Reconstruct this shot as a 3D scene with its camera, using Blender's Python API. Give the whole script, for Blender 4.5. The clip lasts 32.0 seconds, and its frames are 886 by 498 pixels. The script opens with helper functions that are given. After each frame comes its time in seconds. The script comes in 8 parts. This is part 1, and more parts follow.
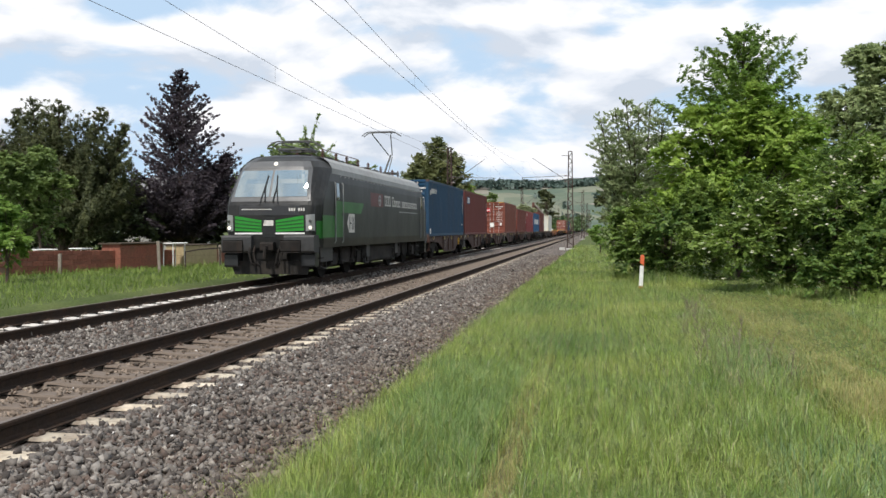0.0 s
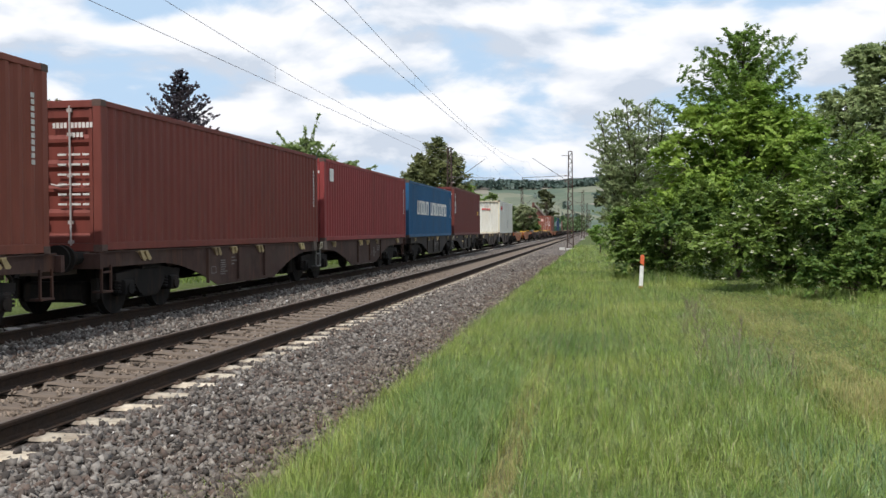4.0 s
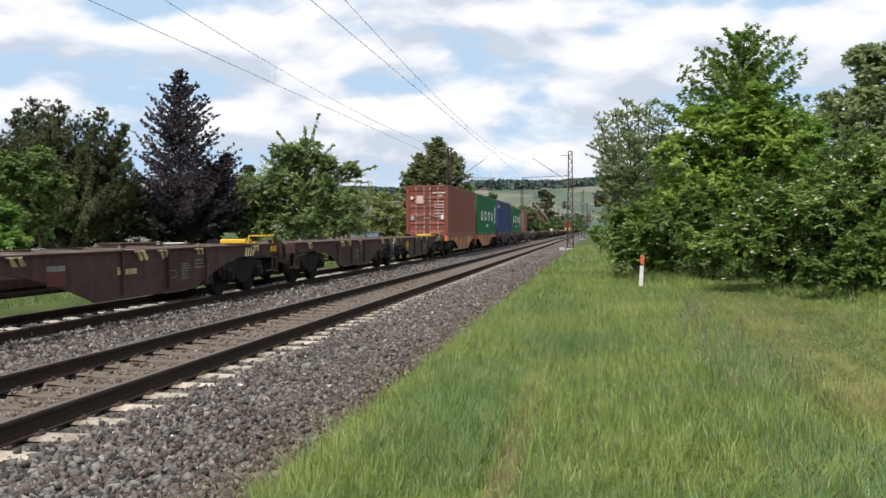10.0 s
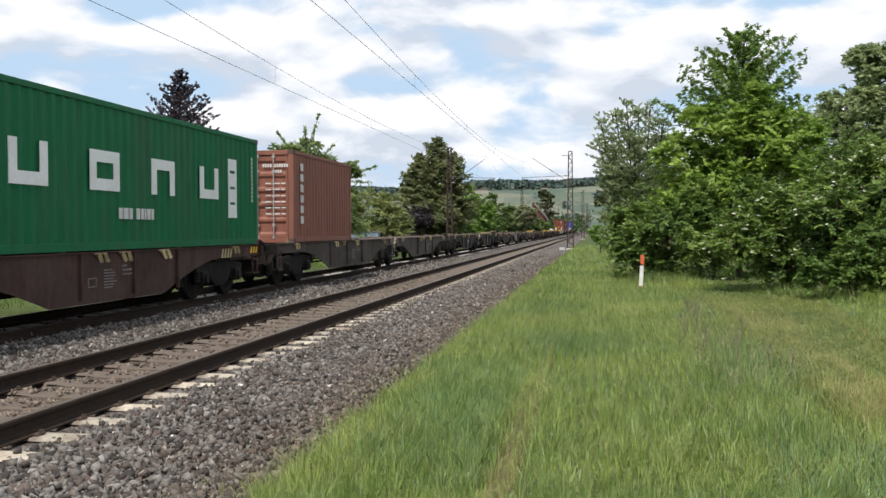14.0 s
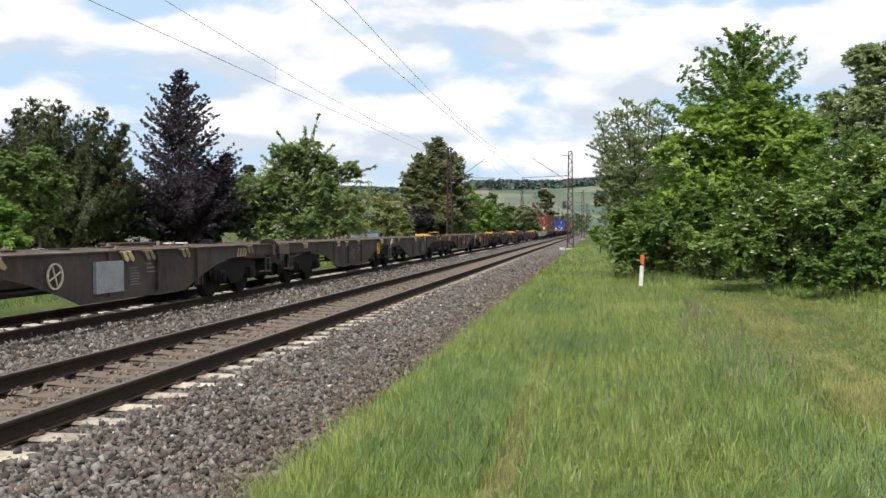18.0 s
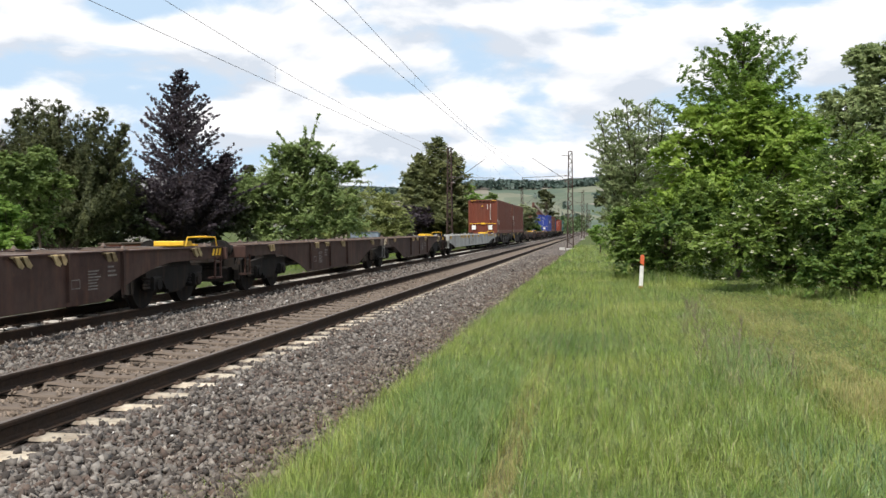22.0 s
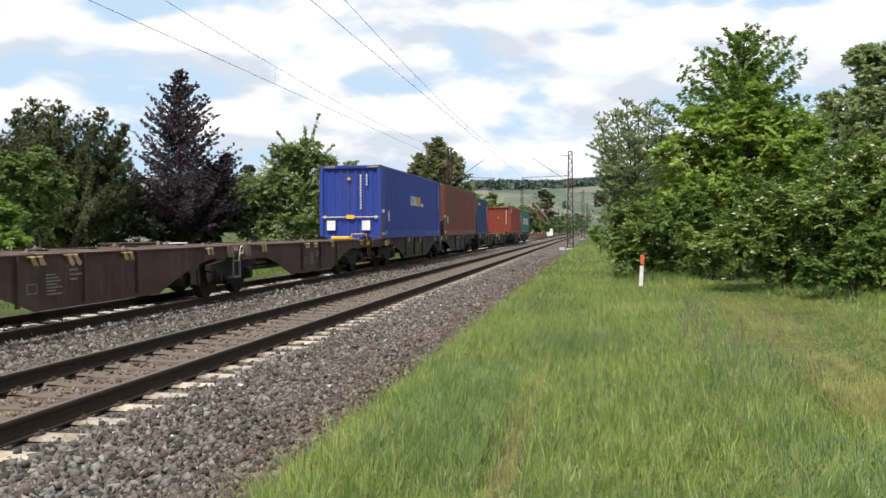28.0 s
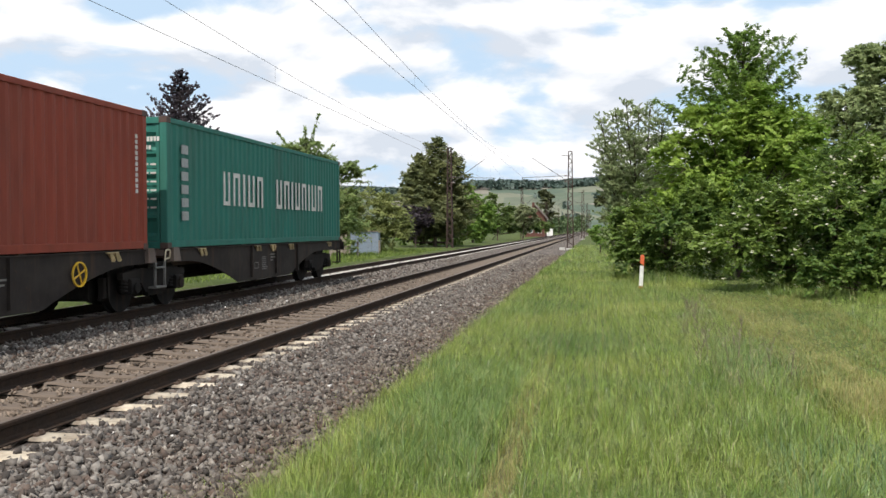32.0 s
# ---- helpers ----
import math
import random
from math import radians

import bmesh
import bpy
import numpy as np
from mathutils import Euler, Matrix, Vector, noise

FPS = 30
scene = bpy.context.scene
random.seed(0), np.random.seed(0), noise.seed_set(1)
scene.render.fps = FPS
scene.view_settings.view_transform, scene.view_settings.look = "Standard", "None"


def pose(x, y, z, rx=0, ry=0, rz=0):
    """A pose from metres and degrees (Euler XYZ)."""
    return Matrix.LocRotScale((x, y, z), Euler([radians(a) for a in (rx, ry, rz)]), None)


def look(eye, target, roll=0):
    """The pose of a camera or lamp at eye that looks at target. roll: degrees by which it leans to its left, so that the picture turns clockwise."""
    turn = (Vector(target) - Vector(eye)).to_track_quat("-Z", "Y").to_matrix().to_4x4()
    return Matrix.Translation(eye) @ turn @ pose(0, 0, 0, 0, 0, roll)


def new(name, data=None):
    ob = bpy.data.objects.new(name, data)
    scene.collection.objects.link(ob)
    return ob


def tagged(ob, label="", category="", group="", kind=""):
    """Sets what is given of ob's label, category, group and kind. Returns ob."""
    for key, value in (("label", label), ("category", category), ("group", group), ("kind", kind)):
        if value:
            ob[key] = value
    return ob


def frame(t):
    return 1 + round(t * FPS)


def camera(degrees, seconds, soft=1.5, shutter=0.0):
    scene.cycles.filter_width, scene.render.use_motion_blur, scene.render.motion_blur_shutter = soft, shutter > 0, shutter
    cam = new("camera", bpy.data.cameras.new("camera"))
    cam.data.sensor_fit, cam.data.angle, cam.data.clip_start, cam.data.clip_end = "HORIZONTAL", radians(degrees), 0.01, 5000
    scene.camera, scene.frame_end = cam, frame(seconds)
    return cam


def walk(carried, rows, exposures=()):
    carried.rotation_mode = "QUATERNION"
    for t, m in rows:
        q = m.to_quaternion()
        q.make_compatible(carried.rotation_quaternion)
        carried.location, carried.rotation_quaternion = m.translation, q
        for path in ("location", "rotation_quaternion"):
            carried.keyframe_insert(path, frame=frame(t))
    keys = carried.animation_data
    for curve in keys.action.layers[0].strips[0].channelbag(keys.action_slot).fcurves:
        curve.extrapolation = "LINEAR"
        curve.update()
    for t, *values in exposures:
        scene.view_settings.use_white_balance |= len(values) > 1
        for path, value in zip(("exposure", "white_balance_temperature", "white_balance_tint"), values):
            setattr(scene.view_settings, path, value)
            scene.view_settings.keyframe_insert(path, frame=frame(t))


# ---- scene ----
RT = 0.20                      # rail top above the meadow
XN, XF = -5.350, -9.488        # centre lines of the near and the far track
EYE = 1.697


def eye_pose():
    right, up, back = (0.986257, 0.165152, -0.004728), (0.001179, 0.021581, 0.999766), (0.165216, -0.986032, 0.021089)
    m = Matrix((right, up, back)).transposed().to_4x4()
    m.translation = (0.0, 0.0, EYE)
    return m


cam = camera(51.93, 32.0, soft=1.5)
walk(cam, [(0.0, eye_pose()), (32.0, eye_pose())],
     exposures=[(0.0, -0.14, 6450, 10), (3.5, -0.18, 6350, 10), (6.0, -0.21, 6350, 10), (13.0, -0.18, 6400, 10), (17.0, -0.10, 6450, 10), (22.0, -0.05, 6600, 10), (32.0, -0.05, 6600, 10)])


# ---- daylight ----
SUN_EL, SUN_AZ = 57.0, 191.0    # height, and compass turn from +y towards +x


# heaps of cloud and blue gaps ahead: bearing and height in degrees, half widths, weight
HEAPS = [(-35.0, 11.4, 5.0, 3.0, 1.4), (-24.5, 11.3, 7.0, 2.0, 1.2), (-17.5, 11.6, 5.5, 2.1, 1.2), (-11.2, 11.4, 4.6, 1.9, 0.9), (-7.8, 13.2, 5.0, 1.2, 1.0), (0.0, 13.6, 8.0, 1.3, 1.0), (-33.0, 8.0, 2.8, 0.9, 1.0),
         (-22.2, 6.6, 2.6, 1.5, 1.2), (-16.2, 5.7, 4.0, 1.0, 0.9), (-11.8, 7.1, 2.6, 1.5, 1.1), (-6.8, 7.9, 3.2, 1.7, 1.2), (-0.7, 8.4, 3.2, 2.0, 1.2), (3.2, 10.4, 4.2, 2.2, 1.2),
         (6.3, 12.4, 4.2, 1.2, 0.8), (14.6, 10.6, 4.0, 2.6, 1.3), (1.6, 7.4, 3.2, 1.4, 0.8), (-5.4, 4.6, 9.0, 1.0, 0.6), (-33.0, 16.6, 7.0, 1.8, 0.7)]
GAPS = [(-28.6, 13.6, 1.9, 1.5, 1.3), (-22.3, 14.3, 2.6, 0.6, 0.8), (-35.0, 9.0, 3.0, 0.7, 0.5), (-26.5, 8.2, 6.0, 0.8, 0.8), (-13.6, 8.9, 4.4, 0.9, 1.0), (-3.0, 10.1, 4.2, 1.1, 1.0),
        (10.3, 13.8, 3.8, 1.4, 1.4), (11.0, 9.0, 1.5, 2.2, 0.9), (0.6, 12.1, 2.2, 0.6, 0.6), (-9.6, 5.6, 1.8, 0.8, 0.7)]


def build_sky():
    w = bpy.data.worlds.new("sky")
    w.use_nodes = True
    scene.world = w
    n, l = w.node_tree.nodes, w.node_tree.links
    n.clear()
    out, bg = n.new("ShaderNodeOutputWorld"), n.new("ShaderNodeBackground")
    sky = n.new("ShaderNodeTexSky")
    sky.sky_type, sky.sun_disc = "NISHITA", False
    sky.sun_elevation, sky.sun_rotation = radians(SUN_EL), radians(SUN_AZ)
    sky.air_density, sky.dust_density, sky.ozone_density = 1.0, 0.6, 1.6

    def maths(op, *ins):
        k = n.new("ShaderNodeMath"); k.operation = op
        for i, v in enumerate(ins):
            if isinstance(v, (int, float)):
                k.inputs[i].default_value = v
            else:
                l.new(v, k.inputs[i])
        return k.outputs[0]
    tc = n.new("ShaderNodeTexCoord")
    sp = n.new("ShaderNodeSeparateXYZ"); l.new(tc.outputs["Generated"], sp.inputs[0])
    bearing = maths("MULTIPLY", maths("ARCTAN2", sp.outputs["X"], sp.outputs["Y"]), 180 / math.pi)
    height = maths("MULTIPLY", maths("ARCSINE", sp.outputs["Z"]), 180 / math.pi)
    flat = n.new("ShaderNodeMapping")
    flat.inputs["Scale"].default_value, flat.inputs["Location"].default_value = (1.0, 1.0, 2.4), (3.1, 7.4, 0.0)
    l.new(tc.outputs["Generated"], flat.inputs[0])

    def clouds(up):
        """Heaped density: a wide noise with round billows on it, gathered into the heaps and kept out of the gaps."""
        at = n.new("ShaderNodeVectorMath"); at.operation = "ADD"; at.inputs[1].default_value = (0.0, 0.0, 2.4 * radians(up))
        l.new(flat.outputs[0], at.inputs[0])
        big = n.new("ShaderNodeTexNoise")
        big.inputs["Scale"].default_value, big.inputs["Detail"].default_value = 5.5, 10.0
        big.inputs["Roughness"].default_value, big.inputs["Distortion"].default_value = 0.56, 0.25
        l.new(at.outputs[0], big.inputs["Vector"])
        bil = n.new("ShaderNodeTexVoronoi"); bil.feature = "SMOOTH_F1"
        bil.inputs["Scale"].default_value, bil.inputs["Smoothness"].default_value = 24.0, 0.8
        l.new(at.outputs[0], bil.inputs["Vector"])
        total = maths("MULTIPLY_ADD", bil.outputs["Distance"], -0.13, big.outputs["Fac"])
        plane = n.new("ShaderNodeCombineXYZ")
        l.new(bearing, plane.inputs[0]); l.new(maths("ADD", height, up), plane.inputs[1])
        for rows, sign in ((HEAPS, 0.19), (GAPS, -0.20)):
            for b_, h_, rb, rh, k in rows:
                mp = n.new("ShaderNodeMapping"); mp.vector_type = "TEXTURE"
                mp.inputs["Location"].default_value, mp.inputs["Scale"].default_value = (b_, h_, 0), (rb * 1.7, rh * 1.7, 1)
                l.new(plane.outputs[0], mp.inputs[0])
                gr = n.new("ShaderNodeTexGradient"); gr.gradient_type = "QUADRATIC_SPHERE"
                l.new(mp.outputs[0], gr.inputs[0])
                total = maths("MULTIPLY_ADD", gr.outputs["Fac"], sign * k, total)
        return total
    here, above = clouds(0.0), clouds(1.5)
    cover = n.new("ShaderNodeValToRGB")
    cover.color_ramp.elements[0].position, cover.color_ramp.elements[1].position = 0.325, 0.495
    cover.color_ramp.interpolation = "EASE"
    l.new(here, cover.inputs[0])
    wisp = n.new("ShaderNodeTexNoise"); wisp.inputs["Scale"].default_value, wisp.inputs["Detail"].default_value = 9.0, 6.0
    l.new(flat.outputs[0], wisp.inputs["Vector"])
    lit = maths("ADD", maths("MULTIPLY_ADD", maths("SUBTRACT", here, above), 3.4, 0.44), maths("MULTIPLY_ADD", wisp.outputs["Fac"], 1.3, -0.65))
    body = n.new("ShaderNodeValToRGB")
    e = body.color_ramp.elements
    e[0].position, e[0].color = 0.0, (10.6, 11.6, 13.1, 1)
    e[1].position, e[1].color = 0.72, (16.6, 16.6, 16.9, 1)
    e.new(0.34).color = (13.6, 14.2, 15.2, 1)
    l.new(lit, body.inputs[0])
    thin = n.new("ShaderNodeMix"); thin.data_type = "RGBA"
    thin.inputs[0].default_value = 0.88
    thin.inputs[7].default_value = (9.4, 12.4, 15.8, 1)
    l.new(sky.outputs[0], thin.inputs[6])
    mix = n.new("ShaderNodeMix"); mix.data_type = "RGBA"
    l.new(cover.outputs[0], mix.inputs[0]); l.new(thin.outputs[2], mix.inputs[6]); l.new(body.outputs[0], mix.inputs[7])
    l.new(mix.outputs[2], bg.inputs[0])
    bg.inputs[1].default_value = 0.070
    l.new(bg.outputs[0], out.inputs[0])


build_sky()
sun = new("sun", bpy.data.lights.new("sun", "SUN"))
sun.data.energy, sun.data.angle, sun.data.color = 4.6, radians(0.6), (1.0, 0.945, 0.87)
sun_from = Vector((math.sin(radians(SUN_AZ)) * math.cos(radians(SUN_EL)),
                   math.cos(radians(SUN_AZ)) * math.cos(radians(SUN_EL)), math.sin(radians(SUN_EL))))
sun.matrix_world = look(sun_from * 60, (0, 0, 0))


# ---- materials ----
def paint(name, col, rough=0.6, metal=0.0, grain=9.0, vary=0.25, dirt=(0.09, 0.07, 0.05), dirty=0.3, bump=0.15, spec=0.4, each=0.0, island=0.0, streak=0.0):
    """A worn surface: fine grain, larger stains towards the dirt colour, relief."""
    m = bpy.data.materials.new(name)
    m.use_nodes = True
    n, l = m.node_tree.nodes, m.node_tree.links
    b = n["Principled BSDF"]
    b.inputs["Metallic"].default_value = metal
    b.inputs["Specular IOR Level"].default_value = spec
    tc = n.new("ShaderNodeTexCoord")
    mp = n.new("ShaderNodeMapping")
    l.new(tc.outputs["Object"], mp.inputs[0])
    if each:
        shift = n.new("ShaderNodeVectorMath"); shift.operation = "ADD"
        l.new(n.new("ShaderNodeObjectInfo").outputs["Location"], shift.inputs[0])
        l.new(tc.outputs["Object"], shift.inputs[1]); l.new(shift.outputs[0], mp.inputs[0])
    if streak:
        mp.inputs["Scale"].default_value = (1, 1, streak)
    fine = n.new("ShaderNodeTexNoise")
    fine.inputs["Scale"].default_value, fine.inputs["Detail"].default_value = grain, 5.0
    l.new(mp.outputs[0], fine.inputs["Vector"])
    wide = n.new("ShaderNodeTexNoise")
    wide.inputs["Scale"].default_value, wide.inputs["Detail"].default_value, wide.inputs["Roughness"].default_value = grain * 0.13, 6.0, 0.65
    l.new(mp.outputs[0], wide.inputs["Vector"])
    ramp = n.new("ShaderNodeMapRange")
    ramp.inputs[1].default_value, ramp.inputs[2].default_value = 0.25, 0.75
    ramp.inputs[3].default_value, ramp.inputs[4].default_value = 1 - vary, 1 + vary
    l.new(fine.outputs["Fac"], ramp.inputs[0])
    mul = n.new("ShaderNodeMix"); mul.data_type, mul.blend_type = "RGBA", "MULTIPLY"
    mul.inputs[0].default_value = 1.0
    mul.inputs[6].default_value = (*col, 1)
    l.new(ramp.outputs[0], mul.inputs[7])
    stain = n.new("ShaderNodeMapRange")
    stain.inputs[1].default_value, stain.inputs[2].default_value = 0.45, 0.72
    stain.inputs[3].default_value, stain.inputs[4].default_value = 0.0, dirty
    l.new(wide.outputs["Fac"], stain.inputs[0])
    mix = n.new("ShaderNodeMix"); mix.data_type = "RGBA"
    mix.inputs[7].default_value = (*dirt, 1)
    l.new(stain.outputs[0], mix.inputs[0]); l.new(mul.outputs[2], mix.inputs[6])
    last = mix.outputs[2]
    if each or island:
        src = n.new("ShaderNodeObjectInfo").outputs["Random"] if each else n.new("ShaderNodeNewGeometry").outputs["Random Per Island"]
        k = each or island
        mr = n.new("ShaderNodeMapRange")
        mr.inputs[3].default_value, mr.inputs[4].default_value = 1 - k, 1 + k
        l.new(src, mr.inputs[0])
        m2 = n.new("ShaderNodeMix"); m2.data_type, m2.blend_type = "RGBA", "MULTIPLY"
        m2.inputs[0].default_value = 1.0
        l.new(last, m2.inputs[6]); l.new(mr.outputs[0], m2.inputs[7])
        last = m2.outputs[2]
    l.new(last, b.inputs["Base Color"])
    rr = n.new("ShaderNodeMapRange")
    rr.inputs[3].default_value, rr.inputs[4].default_value = max(rough - 0.12, 0.03), min(rough + 0.12, 1)
    l.new(wide.outputs["Fac"], rr.inputs[0]); l.new(rr.outputs[0], b.inputs["Roughness"])
    if bump:
        bp = n.new("ShaderNodeBump")
        bp.inputs["Strength"].default_value, bp.inputs["Distance"].default_value = bump, 0.02
        l.new(fine.outputs["Fac"], bp.inputs["Height"]); l.new(bp.outputs[0], b.inputs["Normal"])
    return m


def foliage(name, low, high, through_=0.35, rough=0.55, spec=0.3):
    """Leaves: each one its own tint between two greens, lit through from behind."""
    m = bpy.data.materials.new(name)
    m.use_nodes = True
    n, l = m.node_tree.nodes, m.node_tree.links
    b = n["Principled BSDF"]
    out = n["Material Output"]
    geo = n.new("ShaderNodeNewGeometry")
    tc = n.new("ShaderNodeTexCoord")
    no = n.new("ShaderNodeTexNoise")
    no.inputs["Scale"].default_value, no.inputs["Detail"].default_value = 0.7, 3.0
    l.new(tc.outputs["Object"], no.inputs["Vector"])
    add = n.new("ShaderNodeMath"); add.operation = "MULTIPLY_ADD"
    add.inputs[1].default_value, add.inputs[2].default_value = 0.50, -0.12
    l.new(geo.outputs["Random Per Island"], add.inputs[0])
    s = n.new("ShaderNodeMath"); s.operation = "MULTIPLY_ADD"; s.inputs[1].default_value = 2.0; s.use_clamp = True
    l.new(no.outputs["Fac"], s.inputs[0])
    sub = n.new("ShaderNodeMath"); sub.operation = "SUBTRACT"; sub.inputs[1].default_value = 0.66
    l.new(add.outputs[0], sub.inputs[0]); l.new(sub.outputs[0], s.inputs[2])
    mix = n.new("ShaderNodeMix"); mix.data_type = "RGBA"
    mix.inputs[6].default_value, mix.inputs[7].default_value = (*low, 1), (*high, 1)
    l.new(s.outputs[0], mix.inputs[0])
    l.new(mix.outputs[2], b.inputs["Base Color"])
    b.inputs["Roughness"].default_value = rough
    b.inputs["Specular IOR Level"].default_value = spec
    tr = n.new("ShaderNodeBsdfTranslucent")
    l.new(mix.outputs[2], tr.inputs[0])
    ms = n.new("ShaderNodeMixShader"); ms.inputs[0].default_value = through_
    l.new(b.outputs[0], ms.inputs[1]); l.new(tr.outputs[0], ms.inputs[2])
    l.new(ms.outputs[0], out.inputs[0])
    return m


def glass(name, tint=(0.05, 0.07, 0.08), mirror=0.0):
    m = bpy.data.materials.new(name)
    m.use_nodes = True
    b = m.node_tree.nodes["Principled BSDF"]
    b.inputs["Base Color"].default_value = (*tint, 1)
    b.inputs["Metallic"].default_value = mirror
    b.inputs["Roughness"].default_value = 0.05
    b.inputs["Specular IOR Level"].default_value = 0.9
    b.inputs["Coat Weight"].default_value = 0.6
    return m


def glow(name, col, power):
    m = bpy.data.materials.new(name)
    m.use_nodes = True
    b = m.node_tree.nodes["Principled BSDF"]
    b.inputs["Base Color"].default_value = (*col, 1)
    b.inputs["Emission Color"].default_value = (*col, 1)
    b.inputs["Emission Strength"].default_value = power
    return m


# ---- mesh helpers ----
class Mesh:
    """Collects corners and faces of one part."""

    def __init__(self):
        self.v, self.f = [], []

    def poly(self, pts, faces):
        k = len(self.v)
        self.v.extend(tuple(q) for q in pts)
        self.f.extend(tuple(i + k for i in face) for face in faces)
        return self

    def box(self, x0, y0, z0, x1, y1, z1, c=0.0):
        """A block; c bevels its four edges along its longest side."""
        if c <= 0:
            return self.poly([(x, y, z) for z in (z0, z1) for y in (y0, y1) for x in (x0, x1)],
                             [(0, 2, 3, 1), (4, 5, 7, 6), (0, 1, 5, 4), (2, 6, 7, 3), (0, 4, 6, 2), (1, 3, 7, 5)])
        d = (x1 - x0, y1 - y0, z1 - z0)
        a = d.index(max(d))
        lo, hi = [(x0, x1), (y0, y1), (z0, z1)][a]
        (p0, p1), (q0, q1) = [w for i, w in enumerate([(x0, x1), (y0, y1), (z0, z1)]) if i != a]
        ring = [(p0 + c, q0), (p1 - c, q0), (p1, q0 + c), (p1, q1 - c), (p1 - c, q1), (p0 + c, q1), (p0, q1 - c), (p0, q0 + c)]
        return self.prism(ring, a, lo, hi)

    def prism(self, ring, axis, lo, hi):
        """A flat outline drawn out along an axis."""
        def at(w, pq):
            c = list(pq)
            c.insert(axis, w)
            return tuple(c)
        n = len(ring)
        faces = [(i, (i + 1) % n, n + (i + 1) % n, n + i) for i in range(n)]
        faces += [tuple(range(n))[::-1], tuple(range(n, 2 * n))]
        return self.poly([at(lo, q) for q in ring] + [at(hi, q) for q in ring], faces)

    def disc(self, axis, c, r, lo, hi, n=16, r2=None):
        r2 = r if r2 is None else r2
        def at(w, a, rad):
            o = [c[0] + rad * math.cos(a), c[1] + rad * math.sin(a)]
            o.insert(axis, w)
            return tuple(o)
        A = [2 * math.pi * i / n for i in range(n)]
        faces = [(i, (i + 1) % n, n + (i + 1) % n, n + i) for i in range(n)]
        faces += [tuple(range(n))[::-1], tuple(range(n, 2 * n))]
        return self.poly([at(lo, a, r) for a in A] + [at(hi, a, r2) for a in A], faces)

    def ring(self, axis, c, r, w, lo, hi, n=18):
        for k in range(n):
            a0, a1 = 2 * math.pi * k / n, 2 * math.pi * (k + 1) / n
            pts = []
            for lv in (lo, hi):
                for rad in (r - w, r):
                    for a in (a0, a1):
                        o = [c[0] + rad * math.cos(a), c[1] + rad * math.sin(a)]
                        o.insert(axis, lv)
                        pts.append(tuple(o))
            self.poly(pts, [(0, 1, 3, 2), (4, 6, 7, 5), (0, 4, 5, 1), (2, 3, 7, 6)])
        return self

    def rod(self, a, b, r, n=6, r2=None):
        a, b = Vector(a), Vector(b)
        d = (b - a).normalized()
        s = d.orthogonal().normalized()
        t = d.cross(s)
        r2 = r if r2 is None else r2
        A = [2 * math.pi * i / n for i in range(n)]
        pts = [a + (s * math.cos(q) + t * math.sin(q)) * r for q in A] + [b + (s * math.cos(q) + t * math.sin(q)) * r2 for q in A]
        faces = [(i, (i + 1) % n, n + (i + 1) % n, n + i) for i in range(n)]
        faces += [tuple(range(n))[::-1], tuple(range(n, 2 * n))]
        return self.poly(pts, faces)

    def path(self, pts, r, n=6):
        for a, b in zip(pts, pts[1:]):
            self.rod(a, b, r, n)
        return self

    def mesh(self, name, mat, smooth=False):
        me = bpy.data.meshes.new(name)
        me.from_pydata([tuple(q) for q in self.v], [], self.f)
        bm = bmesh.new()
        bm.from_mesh(me)
        bmesh.ops.recalc_face_normals(bm, faces=bm.faces)
        bm.to_mesh(me)
        bm.free()
        me.materials.append(mat)
        if smooth:
            me.polygons.foreach_set("use_smooth", [True] * len(me.polygons))
        return me


def part(name, m, mat, parent, label="", at=None, smooth=False):
    """One mesh object under a thing or a part. m: a Mesh, or mesh data to share."""
    ob = new(name, m.mesh(name, mat, smooth) if isinstance(m, Mesh) else m)
    ob.parent = parent
    if at is not None:
        ob.matrix_basis = at
    if label:
        ob["label"] = label
    return ob


def thing(name, m, label, category, group="", kind=""):
    ob = new(name)
    ob.matrix_basis = m
    return tagged(ob, label, category, group, kind)


def fast_mesh(name, verts, faces, mat, smooth=False):
    """Mesh data from numpy arrays of corners and equal-sided faces."""
    me = bpy.data.meshes.new(name)
    k = faces.shape[1]
    me.vertices.add(len(verts)); me.vertices.foreach_set("co", np.ascontiguousarray(verts, dtype=np.float32).ravel())
    me.loops.add(faces.size); me.loops.foreach_set("vertex_index", np.ascontiguousarray(faces, dtype=np.int32).ravel())
    me.polygons.add(len(faces)); me.polygons.foreach_set("loop_start", np.arange(0, faces.size, k, dtype=np.int32))
    if smooth:
        me.polygons.foreach_set("use_smooth", np.ones(len(faces), dtype=bool))
    me.materials.append(mat)
    me.update(calc_edges=True)
    return me


